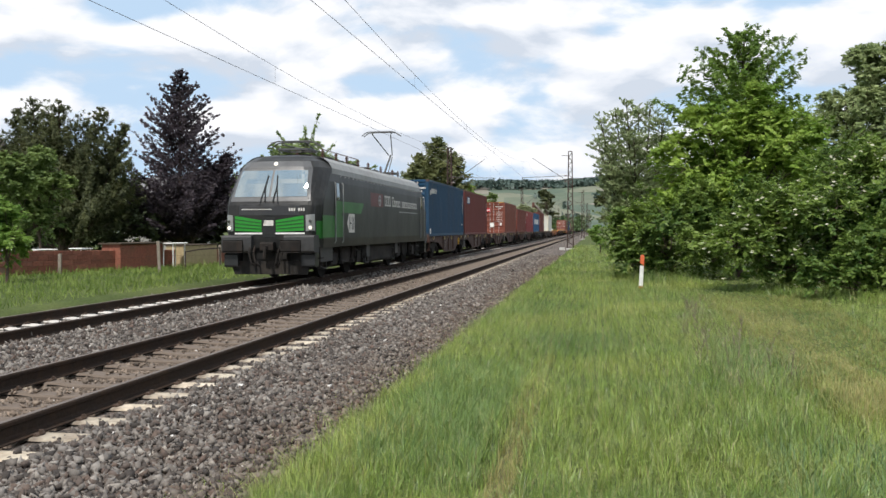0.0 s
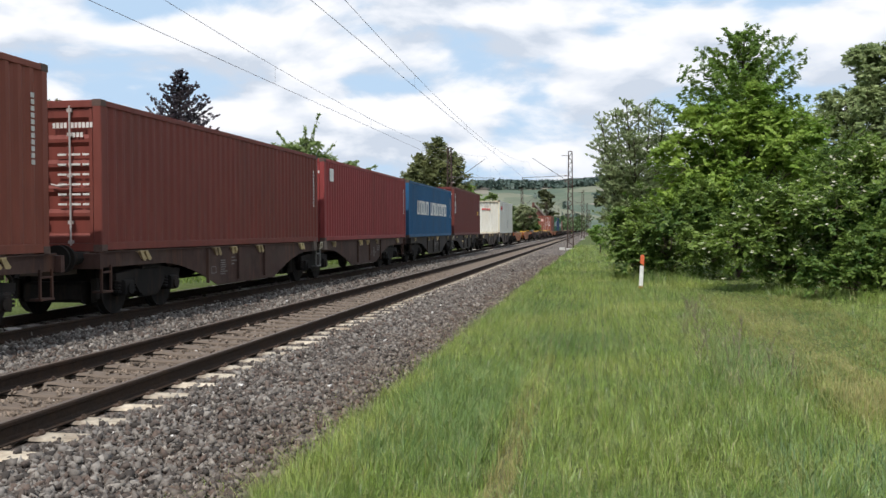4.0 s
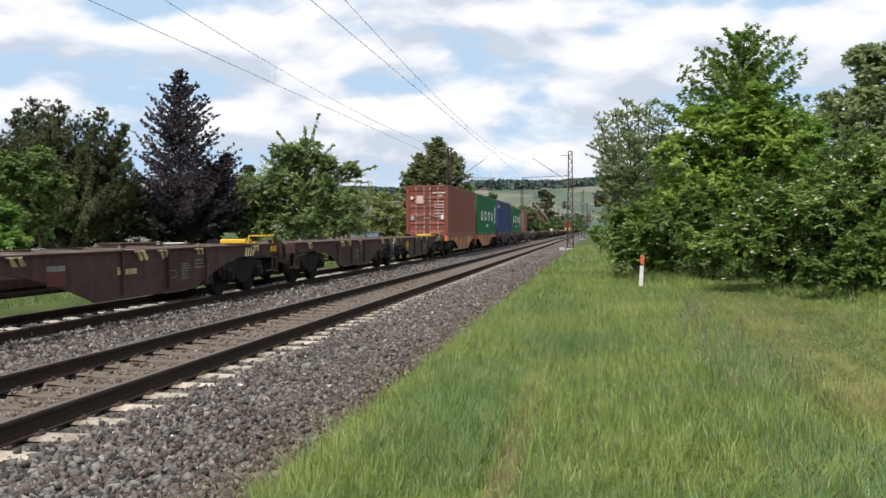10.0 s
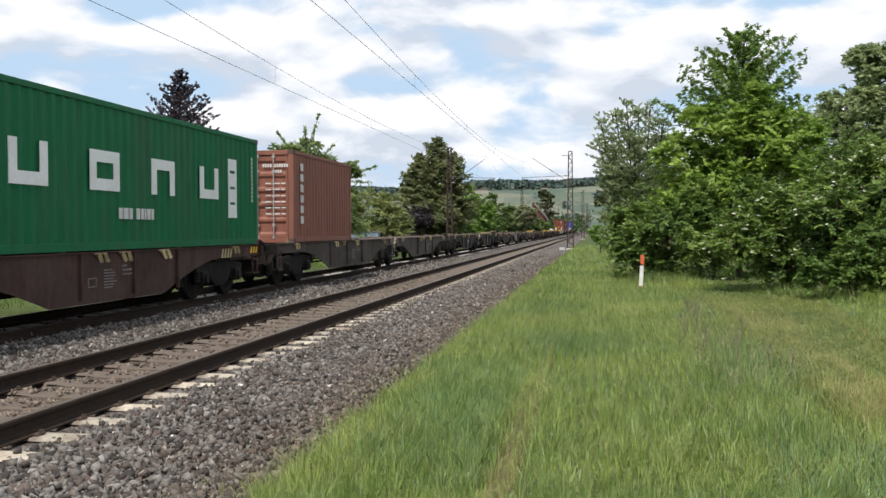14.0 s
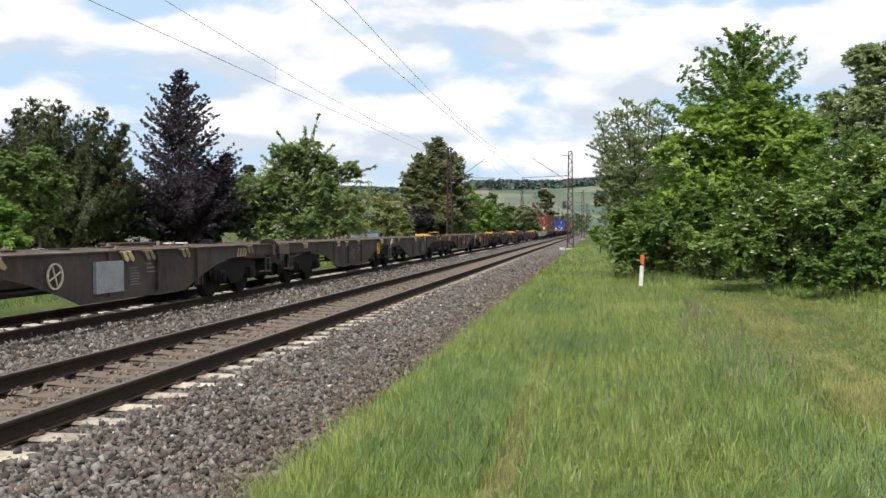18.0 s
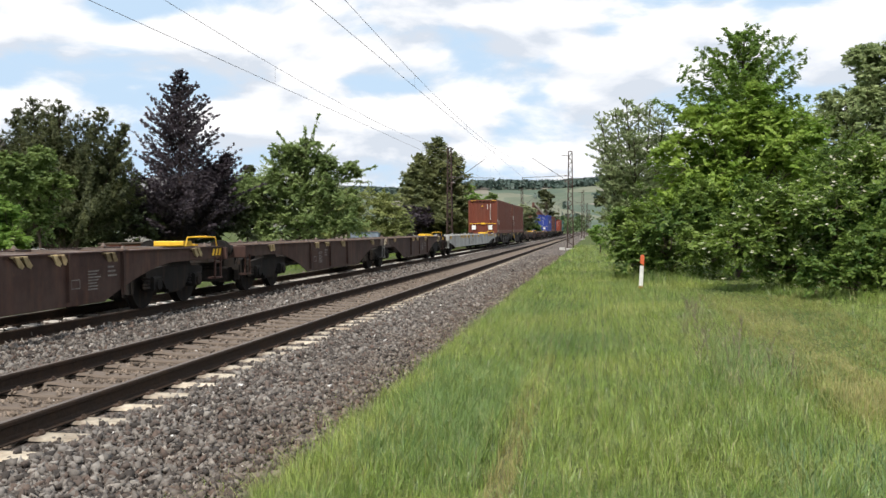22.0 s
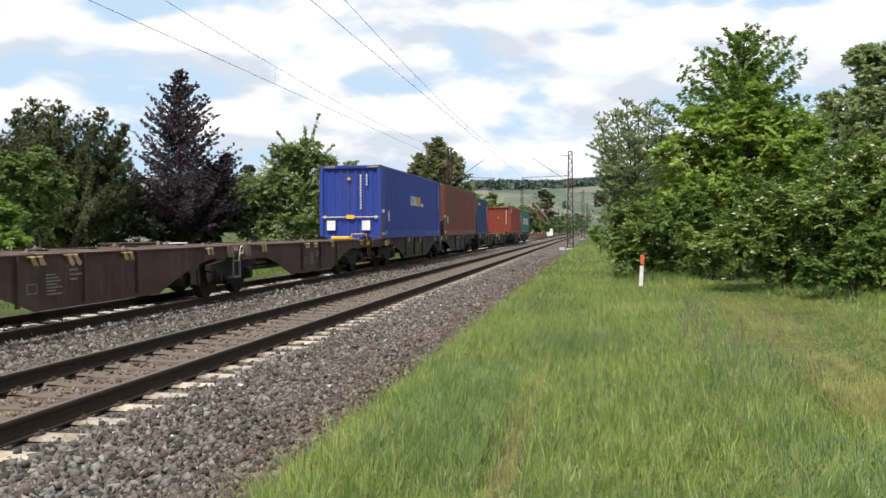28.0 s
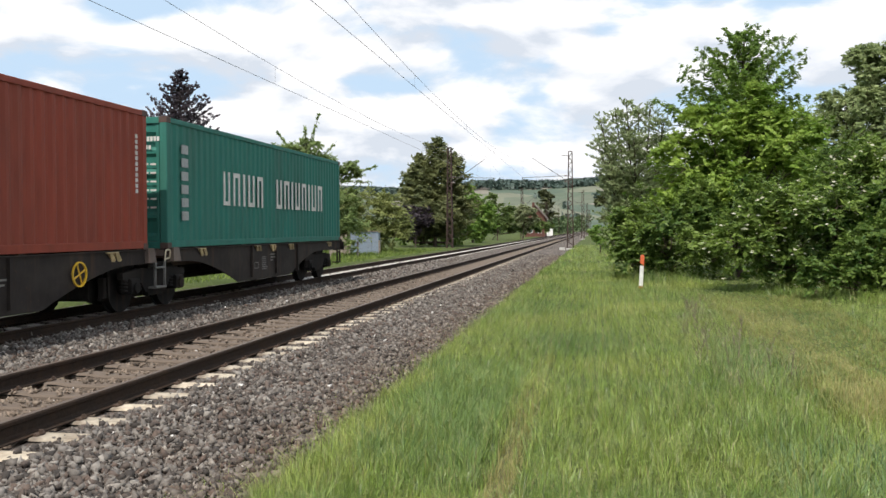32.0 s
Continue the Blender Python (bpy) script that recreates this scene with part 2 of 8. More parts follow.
def sleeper_material(name, clean, grimed):
    """Concrete, grimed between the rails by the traffic, cleaner at its outer ends, stained in blotches."""
    m = paint(name, clean, 0.9, 0, 14, 0.25, (0.20, 0.135, 0.085), 0.95, 0.5, each=0.22)
    n, l = m.node_tree.nodes, m.node_tree.links
    b = n["Principled BSDF"]
    was = b.inputs["Base Color"].links[0].from_socket
    tc = n.new("ShaderNodeTexCoord")
    sp = n.new("ShaderNodeSeparateXYZ"); l.new(tc.outputs["Object"], sp.inputs[0])
    ab = n.new("ShaderNodeMath"); ab.operation = "ABSOLUTE"; l.new(sp.outputs["X"], ab.inputs[0])
    no = n.new("ShaderNodeTexNoise"); no.inputs["Scale"].default_value = 6.0; l.new(tc.outputs["Object"], no.inputs["Vector"])
    ad = n.new("ShaderNodeMath"); ad.operation = "MULTIPLY_ADD"; ad.inputs[1].default_value = 0.5; l.new(no.outputs["Fac"], ad.inputs[0]); l.new(ab.outputs[0], ad.inputs[2])
    mr = n.new("ShaderNodeMapRange"); mr.inputs[1].default_value, mr.inputs[2].default_value = 1.02, 1.22
    mr.inputs[3].default_value, mr.inputs[4].default_value = 1.0, 0.0
    l.new(ad.outputs[0], mr.inputs[0])
    mx = n.new("ShaderNodeMix"); mx.data_type = "RGBA"; mx.inputs[7].default_value = (*grimed, 1)
    l.new(mr.outputs[0], mx.inputs[0]); l.new(was, mx.inputs[6]); l.new(mx.outputs[2], b.inputs["Base Color"])
    return m


def stone_material(name):
    """Broken stone: every piece its own grey, some brownish or reddish, some pale; flat faces."""
    m = paint(name, (0.15, 0.15, 0.15), 0.85, 0, 40, 0.2, (0.085, 0.072, 0.062), 0.3, 0.12)
    n, l = m.node_tree.nodes, m.node_tree.links
    b = n["Principled BSDF"]
    mul = [k for k in n if k.type == "MIX" and k.blend_type == "MULTIPLY"][0]
    r = n.new("ShaderNodeValToRGB")
    e = r.color_ramp.elements
    e[0].position, e[0].color = 0.0, (0.034, 0.029, 0.026, 1)
    e[1].position, e[1].color = 1.0, (0.32, 0.292, 0.258, 1)
    for at, c in ((0.25, (0.080, 0.066, 0.057)), (0.42, (0.126, 0.088, 0.070)), (0.50, (0.123, 0.109, 0.096)), (0.75, (0.170, 0.151, 0.134)), (0.93, (0.235, 0.214, 0.190))):
        e.new(at).color = (*c, 1)
    l.new(n.new("ShaderNodeNewGeometry").outputs["Random Per Island"], r.inputs[0])
    # earth and fines brown the stones at the foot of the shoulder
    tc = n.new("ShaderNodeTexCoord")
    ns = n.new("ShaderNodeTexNoise"); ns.inputs["Scale"].default_value, ns.inputs["Detail"].default_value = 1.6, 5.0
    l.new(tc.outputs["Object"], ns.inputs["Vector"])
    sp = n.new("ShaderNodeSeparateXYZ"); l.new(tc.outputs["Object"], sp.inputs[0])
    ad = n.new("ShaderNodeMath"); ad.operation = "MULTIPLY_ADD"; ad.inputs[1].default_value = 2.2
    l.new(ns.outputs["Fac"], ad.inputs[0]); l.new(sp.outputs["X"], ad.inputs[2])
    mr = n.new("ShaderNodeMapRange"); mr.inputs[1].default_value, mr.inputs[2].default_value, mr.inputs[4].default_value = -2.15, -1.0, 0.75
    l.new(ad.outputs[0], mr.inputs[0])
    soil = n.new("ShaderNodeMix"); soil.data_type, soil.blend_type = "RGBA", "MULTIPLY"
    soil.inputs[7].default_value = (0.86, 0.72, 0.58, 1)
    l.new(mr.outputs[0], soil.inputs[0]); l.new(r.outputs[0], soil.inputs[6])
    l.new(soil.outputs[2], mul.inputs[6])
    return m


def worn_steel(name, col, rust, dust, grime=(0.016, 0.014, 0.013), rough=0.75, rusty=0.6, dusty=0.5, grimy=0.6):
    """Old painted steel: rust running down in streaks, pale dust in drifts, oily dark patches, chipped spots."""
    m = paint(name, col, rough, 0.0, 7, 0.25, grime, grimy, 0.12, spec=0.2, streak=0.5)
    n, l = m.node_tree.nodes, m.node_tree.links
    b = n["Principled BSDF"]
    last = b.inputs["Base Color"].links[0].from_socket
    tc = n.new("ShaderNodeTexCoord")
    for scale, size, lo, hi, most, tint in (((1.0, 1.0, 0.13), 5.5, 0.52, 0.68, rusty, rust), ((1.0, 0.55, 1.0), 1.1, 0.46, 0.72, dusty, dust), ((1.0, 1.0, 1.0), 16.0, 0.63, 0.70, 0.55, rust)):
        mp = n.new("ShaderNodeMapping"); mp.inputs["Scale"].default_value = scale
        mp.inputs["Location"].default_value = (0.0, size, 1.7 * size)
        l.new(tc.outputs["Object"], mp.inputs[0])
        no = n.new("ShaderNodeTexNoise"); no.inputs["Scale"].default_value, no.inputs["Detail"].default_value, no.inputs["Roughness"].default_value = size, 5.0, 0.6
        l.new(mp.outputs[0], no.inputs["Vector"])
        mr = n.new("ShaderNodeMapRange"); mr.inputs[1].default_value, mr.inputs[2].default_value = lo, hi
        mr.inputs[3].default_value, mr.inputs[4].default_value = 0.0, most
        l.new(no.outputs["Fac"], mr.inputs[0])
        mx = n.new("ShaderNodeMix"); mx.data_type = "RGBA"; mx.inputs[7].default_value = (*tint, 1)
        l.new(mr.outputs[0], mx.inputs[0]); l.new(last, mx.inputs[6])
        last = mx.outputs[2]
    l.new(last, b.inputs["Base Color"])
    return m


def build_materials():
    P = paint
    r = dict(dirt=(0.085, 0.062, 0.050), grain=6.0, vary=0.14, bump=0.05, rough=0.6, streak=0.22, spec=0.22)
    return {
        "rail": P("rail_steel", (0.032, 0.023, 0.018), 0.85, 0.0, 30, 0.25, (0.062, 0.036, 0.022), 0.6, 0.2, spec=0.10),
        "tread": P("rail_tread", (0.15, 0.12, 0.10), 0.55, 0.4, 20, 0.15, (0.16, 0.11, 0.08), 0.5, 0.02),
        "sleeper": sleeper_material("sleeper_concrete", (0.62, 0.59, 0.54), (0.52, 0.49, 0.45)),
        "sleeper_dusty": sleeper_material("sleeper_dusty", (0.47, 0.41, 0.32), (0.135, 0.105, 0.082)),
        "clip": P("fastening", (0.09, 0.06, 0.045), 0.8, 0.3, 30),
        "stone": stone_material("crushed_stone"),
        "stone_dusty": P("dusty_stone", (0.170, 0.134, 0.104), 0.9, 0, 25, 0.2, (0.14, 0.10, 0.075), 0.4, 0.3, island=0.5),
        "loco_gear": worn_steel("loco_running_gear", (0.022, 0.020, 0.019), (0.045, 0.030, 0.021), (0.070, 0.062, 0.056), (0.010, 0.009, 0.009), 0.85, dusty=0.6),
        "gear": worn_steel("running_gear", (0.014, 0.0125, 0.0115), (0.040, 0.024, 0.016), (0.050, 0.042, 0.036), (0.008, 0.007, 0.007), 0.9, dusty=0.6),
        "deck": worn_steel("deck_steel", (0.15, 0.115, 0.098), (0.17, 0.095, 0.058), (0.24, 0.205, 0.178), (0.06, 0.05, 0.044)),
        "underframe": P("under_floor", (0.05, 0.045, 0.04), 0.9),
        "casting": P("corner_castings", (0.09, 0.055, 0.045), 0.7, 0.1, 20, 0.25),
        "dark": P("dark_gap", (0.015, 0.014, 0.013), 0.9),
        "galvanised": P("galvanised_rod", (0.46, 0.42, 0.40), 0.45, 0.3, 20, 0.15, (0.25, 0.15, 0.1), 0.4, 0.05),
        "spigot": P("spigot_paint", (0.52, 0.41, 0.22), 0.7, 0, 14, 0.25, (0.16, 0.10, 0.06), 0.9, each=0.45),
        "yellow": P("yellow_paint", (0.78, 0.46, 0.03), 0.5, 0, 12, 0.12, (0.3, 0.2, 0.08), 0.35),
        "dull_white": P("dull_white_paint", (0.62, 0.60, 0.57), 0.6, 0, 14, 0.15, (0.3, 0.26, 0.22), 0.4, 0.0),
        "white_paint": P("white_paint", (0.80, 0.79, 0.76), 0.5, 0, 14, 0.06, (0.45, 0.42, 0.38), 0.3, 0.0),
        "step_grey": P("worn_step_steel", (0.17, 0.165, 0.155), 0.6, 0.2, 14, 0.25, (0.07, 0.05, 0.04), 0.5, 0.05),
        "cream": P("cream_paint", (0.62, 0.55, 0.40), 0.6),
        "stencil": P("faded_stencil", (0.20, 0.185, 0.17), 0.7, 0, 30, 0.35, (0.06, 0.05, 0.045), 0.8, 0.0),
        "pale_blue": P("pale_blue_paint", (0.36, 0.50, 0.62), 0.6, 0, 8, 0.15, (0.3, 0.2, 0.13), 0.4, 0.03, streak=0.3),
        "plate": P("data_plate", (0.36, 0.37, 0.37), 0.45, 0.2, 30),
        "mark_pink": P("pink_sheet", (0.66, 0.42, 0.38), 0.6, 0, 14, 0.1),
        "mark_red": P("red_letter_paint", (0.55, 0.035, 0.05), 0.5, 0, 10, 0.1, dirty=0.15),
        "mark_yellow": P("yellow_letter_paint", (0.74, 0.46, 0.03), 0.5, 0, 10, 0.1, dirty=0.15),
        "logo_red": P("emblem_red", (0.105, 0.015, 0.017), 0.5, 0, 10, 0.2),
        "wagon_dark": worn_steel("wagon_soot_brown", (0.025, 0.020, 0.018), (0.070, 0.039, 0.026), (0.066, 0.054, 0.047)),
        "wagon_brown": worn_steel("wagon_rust_brown", (0.062, 0.034, 0.028), (0.120, 0.055, 0.034), (0.095, 0.068, 0.056)),
        "wagon_orange": worn_steel("wagon_orange", (0.46, 0.20, 0.105), (0.22, 0.075, 0.035), (0.40, 0.27, 0.19), (0.10, 0.06, 0.045), grimy=0.75),
        "wagon_grey": worn_steel("wagon_grey", (0.066, 0.052, 0.045), (0.120, 0.070, 0.045), (0.125, 0.104, 0.090)),
        "wagon_light": worn_steel("wagon_pale_grey", (0.40, 0.40, 0.385), (0.24, 0.15, 0.10), (0.46, 0.45, 0.42), (0.16, 0.145, 0.13), rusty=0.45, grimy=0.7),
        "coupler_orange": P("coupler_orange", (0.62, 0.16, 0.04), 0.6, 0, 8, 0.2),
        "c_blue": P("container_blue", (0.012, 0.052, 0.105), **r), "c_maroon": P("container_maroon", (0.138, 0.031, 0.027), **r),
        "c_rust": P("container_rust", (0.195, 0.058, 0.038), dirty=0.25, **r), "c_rust_dark": P("container_red_brown", (0.165, 0.042, 0.032), **r),
        "c_red": P("container_red", (0.26, 0.045, 0.045), **r), "c_blue_bright": P("container_bright_blue", (0.012, 0.090, 0.205), **r),
        "c_white": P("container_white", (0.62, 0.61, 0.55), 0.55, 0, 6, 0.06, (0.40, 0.34, 0.24), 0.35, 0.04, streak=0.35),
        "c_cream": P("container_cream", (0.60, 0.55, 0.42), 0.55, 0, 6, 0.1, (0.35, 0.2, 0.1), 0.4, 0.04),
        "c_terracotta": P("container_terracotta", (0.215, 0.068, 0.045), **r), "c_green": P("container_green", (0.006, 0.125, 0.045), **r),
        "c_navy": P("container_navy", (0.025, 0.050, 0.14), **r), "c_salmon": P("container_salmon", (0.245, 0.10, 0.07), **r),
        "c_red_brown": P("container_redbrown", (0.158, 0.045, 0.028), **r), "c_royal": P("container_royal", (0.026, 0.055, 0.285), **r),
        "c_brick": P("container_brick", (0.245, 0.050, 0.030), **r), "c_teal": P("container_teal", (0.030, 0.165, 0.130), **r),
        "loco_grey": worn_steel("loco_dark_grey", (0.019, 0.0195, 0.0195), (0.040, 0.036, 0.031), (0.050, 0.049, 0.046), (0.012, 0.012, 0.012), 0.42, rusty=0.35, dusty=0.5, grimy=0.3),
        "loco_black": P("loco_black", (0.022, 0.023, 0.024), 0.35, 0.0, 8, 0.1, (0.07, 0.06, 0.055), 0.3, 0.02),
        "loco_beam": P("loco_underframe_grey", (0.042, 0.042, 0.042), 0.6, 0.1, 8, 0.2, (0.075, 0.062, 0.052), 0.5, 0.1),
        "loco_green": P("loco_green", (0.025, 0.25, 0.030), 0.4, 0, 8, 0.08, (0.06, 0.12, 0.04), 0.2, 0.0),
        # body grey made paler: sunlight on the upper cab front put into the colour
        "loco_sunlit": P("loco_sunlit_grey", (0.10, 0.101, 0.103), 0.45, 0.1, 8, 0.12, (0.05, 0.047, 0.043), 0.4, 0.03),
        # loco green again, stained and darkened: the side wall's shade is in the colour
        "loco_green_side": P("loco_green_shaded_dusty", (0.020, 0.130, 0.020), 0.45, 0, 8, 0.1, (0.04, 0.06, 0.035), 0.5, 0.0),
        "lamp_glass": P("lamp_glass", (0.34, 0.35, 0.35), 0.15, 0.3, 8, 0.1, bump=0.0),
        "lamp": glow("lamp_glow", (1.0, 0.94, 0.80), 0.9),
        "glass": glass("cab_glass", (0.34, 0.40, 0.42), 0.75),
        "cab_window": glass("cab_side_glass", (0.10, 0.10, 0.05)),
        "loco_roof": P("loco_roof_grey", (0.27, 0.272, 0.265), 0.5, 0.1, 8, 0.12, (0.14, 0.125, 0.11), 0.5, 0.05),
        "insulator": P("insulator_brown", (0.10, 0.045, 0.03), 0.3), "panto": P("collector_steel", (0.10, 0.10, 0.10), 0.5, 0.4),
        "mast": P("mast_rust", (0.055, 0.034, 0.028), 0.85, 0.1, 12, 0.3, (0.07, 0.045, 0.035), 0.5, 0.2),
        "wire": P("wire_copper", (0.13, 0.125, 0.12), 0.5, 0.3), "concrete": P("mast_foot_concrete", (0.52, 0.51, 0.48), 0.9, 0, 10, 0.15),
        "bark": P("bark", (0.085, 0.062, 0.045), 0.95, 0, 9, 0.35, (0.05, 0.045, 0.03), 0.5, 0.6),
    }


MATS = build_materials()


# ---- ground, trackbed, rails ----
def lumps(x, y, s=1.0):
    return noise.noise(Vector((x * s, y * s, 3.7)))


def ground_height(x, y):
    z = 0.06 * lumps(x, y, 0.25)
    if x < -1.9:
        k = min(1.0, (-1.9 - x) / 0.5)
        z = z * (1 - k) - 0.16 * k
    if x < -11.6:
        k = min(1.0, (-11.6 - x) / 0.6)
        z = -0.16 * (1 - k) + k * (0.05 + 0.05 * lumps(x, y, 0.3))
    if x > 4.0:
        z += 0.02 * (x - 4.0) if x < 14 else 0.2
    return z


def grass_ground():
    m = bpy.data.materials.new("meadow_soil")
    m.use_nodes = True
    n, l = m.node_tree.nodes, m.node_tree.links
    b = n["Principled BSDF"]
    tc = n.new("ShaderNodeTexCoord")
    a = n.new("ShaderNodeTexNoise"); a.inputs["Scale"].default_value, a.inputs["Detail"].default_value = 0.35, 8.0
    c = n.new("ShaderNodeTexNoise"); c.inputs["Scale"].default_value, c.inputs["Detail"].default_value = 14.0, 4.0
    l.new(tc.outputs["Object"], a.inputs["Vector"]); l.new(tc.outputs["Object"], c.inputs["Vector"])
    r = n.new("ShaderNodeValToRGB")
    r.color_ramp.elements[0].position, r.color_ramp.elements[0].color = 0.30, (0.052, 0.076, 0.022, 1)
    r.color_ramp.elements[1].position, r.color_ramp.elements[1].color = 0.72, (0.100, 0.122, 0.040, 1)
    l.new(a.outputs["Fac"], r.inputs[0])
    mr = n.new("ShaderNodeMapRange"); mr.inputs[1].default_value, mr.inputs[2].default_value = 0.3, 0.7
    mr.inputs[3].default_value, mr.inputs[4].default_value = 0.6, 1.25
    l.new(c.outputs["Fac"], mr.inputs[0])
    mu = n.new("ShaderNodeMix"); mu.data_type, mu.blend_type = "RGBA", "MULTIPLY"; mu.inputs[0].default_value = 1.0
    l.new(r.outputs[0], mu.inputs[6]); l.new(mr.outputs[0], mu.inputs[7])
    # a narrow trodden path of bare brown soil runs along the line
    sp = n.new("ShaderNodeSeparateXYZ"); l.new(tc.outputs["Object"], sp.inputs[0])
    off = n.new("ShaderNodeMath"); off.operation = "ADD"; off.inputs[1].default_value = 0.62; l.new(sp.outputs["X"], off.inputs[0])
    ab = n.new("ShaderNodeMath"); ab.operation = "ABSOLUTE"; l.new(off.outputs[0], ab.inputs[0])
    wob = n.new("ShaderNodeMath"); wob.operation = "MULTIPLY_ADD"; wob.inputs[1].default_value = 0.16; l.new(c.outputs["Fac"], wob.inputs[0]); l.new(ab.outputs[0], wob.inputs[2])
    strip = n.new("ShaderNodeMapRange"); strip.inputs[1].default_value, strip.inputs[2].default_value = 0.06, 0.20
    strip.inputs[3].default_value, strip.inputs[4].default_value = 1.0, 0.0
    l.new(wob.outputs[0], strip.inputs[0])
    soil = n.new("ShaderNodeMix"); soil.data_type = "RGBA"; soil.inputs[7].default_value = (0.150, 0.108, 0.066, 1)
    end = n.new("ShaderNodeMapRange"); end.inputs[1].default_value, end.inputs[2].default_value = 5.8, 9.0
    end.inputs[3].default_value, end.inputs[4].default_value = 1.0, 0.25
    l.new(sp.outputs["Y"], end.inputs[0])
    both = n.new("ShaderNodeMath"); both.operation = "MULTIPLY"; l.new(strip.outputs[0], both.inputs[0]); l.new(end.outputs[0], both.inputs[1])
    l.new(both.outputs[0], soil.inputs[0]); l.new(mu.outputs[2], soil.inputs[6]); l.new(soil.outputs[2], b.inputs["Base Color"])
    b.inputs["Roughness"].default_value, b.inputs["Specular IOR Level"].default_value = 0.9, 0.1
    bp = n.new("ShaderNodeBump"); bp.inputs["Strength"].default_value, bp.inputs["Distance"].default_value = 0.6, 0.06
    l.new(c.outputs["Fac"], bp.inputs["Height"]); l.new(bp.outputs[0], b.inputs["Normal"])
    return m


def build_ground():
    def steps(edges):
        out = []
        for a, b, k in edges:
            out += [a + (b - a) * i / k for i in range(k)]
        return out + [edges[-1][1]]
    xs = steps([(-4500, -300, 6), (-300, -40, 10), (-40, -12.4, 20), (-12.4, -11.4, 6), (-11.4, -2.6, 4), (-2.6, -1.2, 8), (-1.2, 20, 40), (20, 300, 10), (300, 4500, 6)])
    ys = steps([(-4500, -60, 6), (-60, 0, 12), (0, 50, 70), (50, 200, 40), (200, 600, 12), (600, 4500, 8)])
    v = np.array([(x, y, ground_height(x, y) if abs(x) < 300 and -60 <= y < 600 else (-0.16 if -11.6 > x else 0.2) * 0) for y in ys for x in xs])
    nx = len(xs)
    f = np.array([(j * nx + i, j * nx + i + 1, (j + 1) * nx + i + 1, (j + 1) * nx + i) for j in range(len(ys) - 1) for i in range(nx - 1)])
    tagged(new("ground", fast_mesh("ground", v, f, grass_ground(), True)), "green meadow ground with worn soil between grass", "ground", kind="structure")


BED = [(-12.25, -0.20), (-11.55, -0.02), (-10.9, -0.03), (-10.3, -0.03), (-8.78, -0.035), (-8.62, 0.0), (-8.45, 0.035), (-8.0, 0.03), (-7.6, -0.005), (-7.2, -0.02), (-6.7, -0.03),
       (-6.1, -0.045), (-4.66, -0.042), (-4.52, -0.004), (-4.36, 0.002), (-4.16, 0.006), (-4.04, 0.018), (-3.92, 0.03), (-3.75, 0.028), (-3.5, 0.005), (-2.9, -0.05), (-2.35, -0.09), (-1.9, -0.22)]


def bed_height(x):
    for (a, za), (b, zb) in zip(BED, BED[1:]):
        if a <= x <= b:
            return za + (zb - za) * (x - a) / (b - a)
    return -0.2


def ballast_material():
    m = bpy.data.materials.new("ballast_bed")
    m.use_nodes = True
    n, l = m.node_tree.nodes, m.node_tree.links
    b = n["Principled BSDF"]
    tc = n.new("ShaderNodeTexCoord")
    vo = n.new("ShaderNodeTexVoronoi"); vo.inputs["Scale"].default_value = 16.0
    l.new(tc.outputs["Object"], vo.inputs["Vector"])
    r = n.new("ShaderNodeValToRGB")
    e = r.color_ramp.elements
    e[0].position, e[0].color = 0.0, (0.030, 0.024, 0.020, 1)
    e[1].position, e[1].color = 1.0, (0.215, 0.172, 0.142, 1)
    e.new(0.5).color = (0.090, 0.071, 0.058, 1)
    sp = n.new("ShaderNodeSeparateColor"); l.new(vo.outputs["Color"], sp.inputs[0]); l.new(sp.outputs[0], r.inputs[0])
    no = n.new("ShaderNodeTexNoise"); no.inputs["Scale"].default_value, no.inputs["Detail"].default_value = 0.6, 5.0
    l.new(tc.outputs["Object"], no.inputs["Vector"])
    mr = n.new("ShaderNodeMapRange"); mr.inputs[3].default_value, mr.inputs[4].default_value = 0.65, 1.3
    l.new(no.outputs["Fac"], mr.inputs[0])
    mu = n.new("ShaderNodeMix"); mu.data_type, mu.blend_type = "RGBA", "MULTIPLY"; mu.inputs[0].default_value = 1.0
    l.new(r.outputs[0], mu.inputs[6]); l.new(mr.outputs[0], mu.inputs[7]); l.new(mu.outputs[2], b.inputs["Base Color"])
    b.inputs["Roughness"].default_value = 0.9
    bp = n.new("ShaderNodeBump"); bp.inputs["Strength"].default_value, bp.inputs["Distance"].default_value = 1.0, 0.05; bp.invert = True
    l.new(vo.outputs["Distance"], bp.inputs["Height"]); l.new(bp.outputs[0], b.inputs["Normal"])
    return m


def build_bed():
    ys = [-60 + 3 * i for i in range(40)] + [60 + 15 * i for i in range(70)]
    v = np.array([(x, y, z + (0.02 * lumps(x * 3, y * 3) if 0 < y < 60 else 0) + (0.06 * min(1.0, max(0.0, (y - 30) / 60)) if -4.5 < x < -3.9 else 0)) for y in ys for x, z in BED])
    k = len(BED)
    f = np.array([(j * k + i, j * k + i + 1, (j + 1) * k + i + 1, (j + 1) * k + i) for j in range(len(ys) - 1) for i in range(k - 1)])
    tagged(new("trackbed", fast_mesh("trackbed", v, f, ballast_material(), True)), "grey-brown crushed stone bed under both railway tracks", "trackbed", kind="structure")


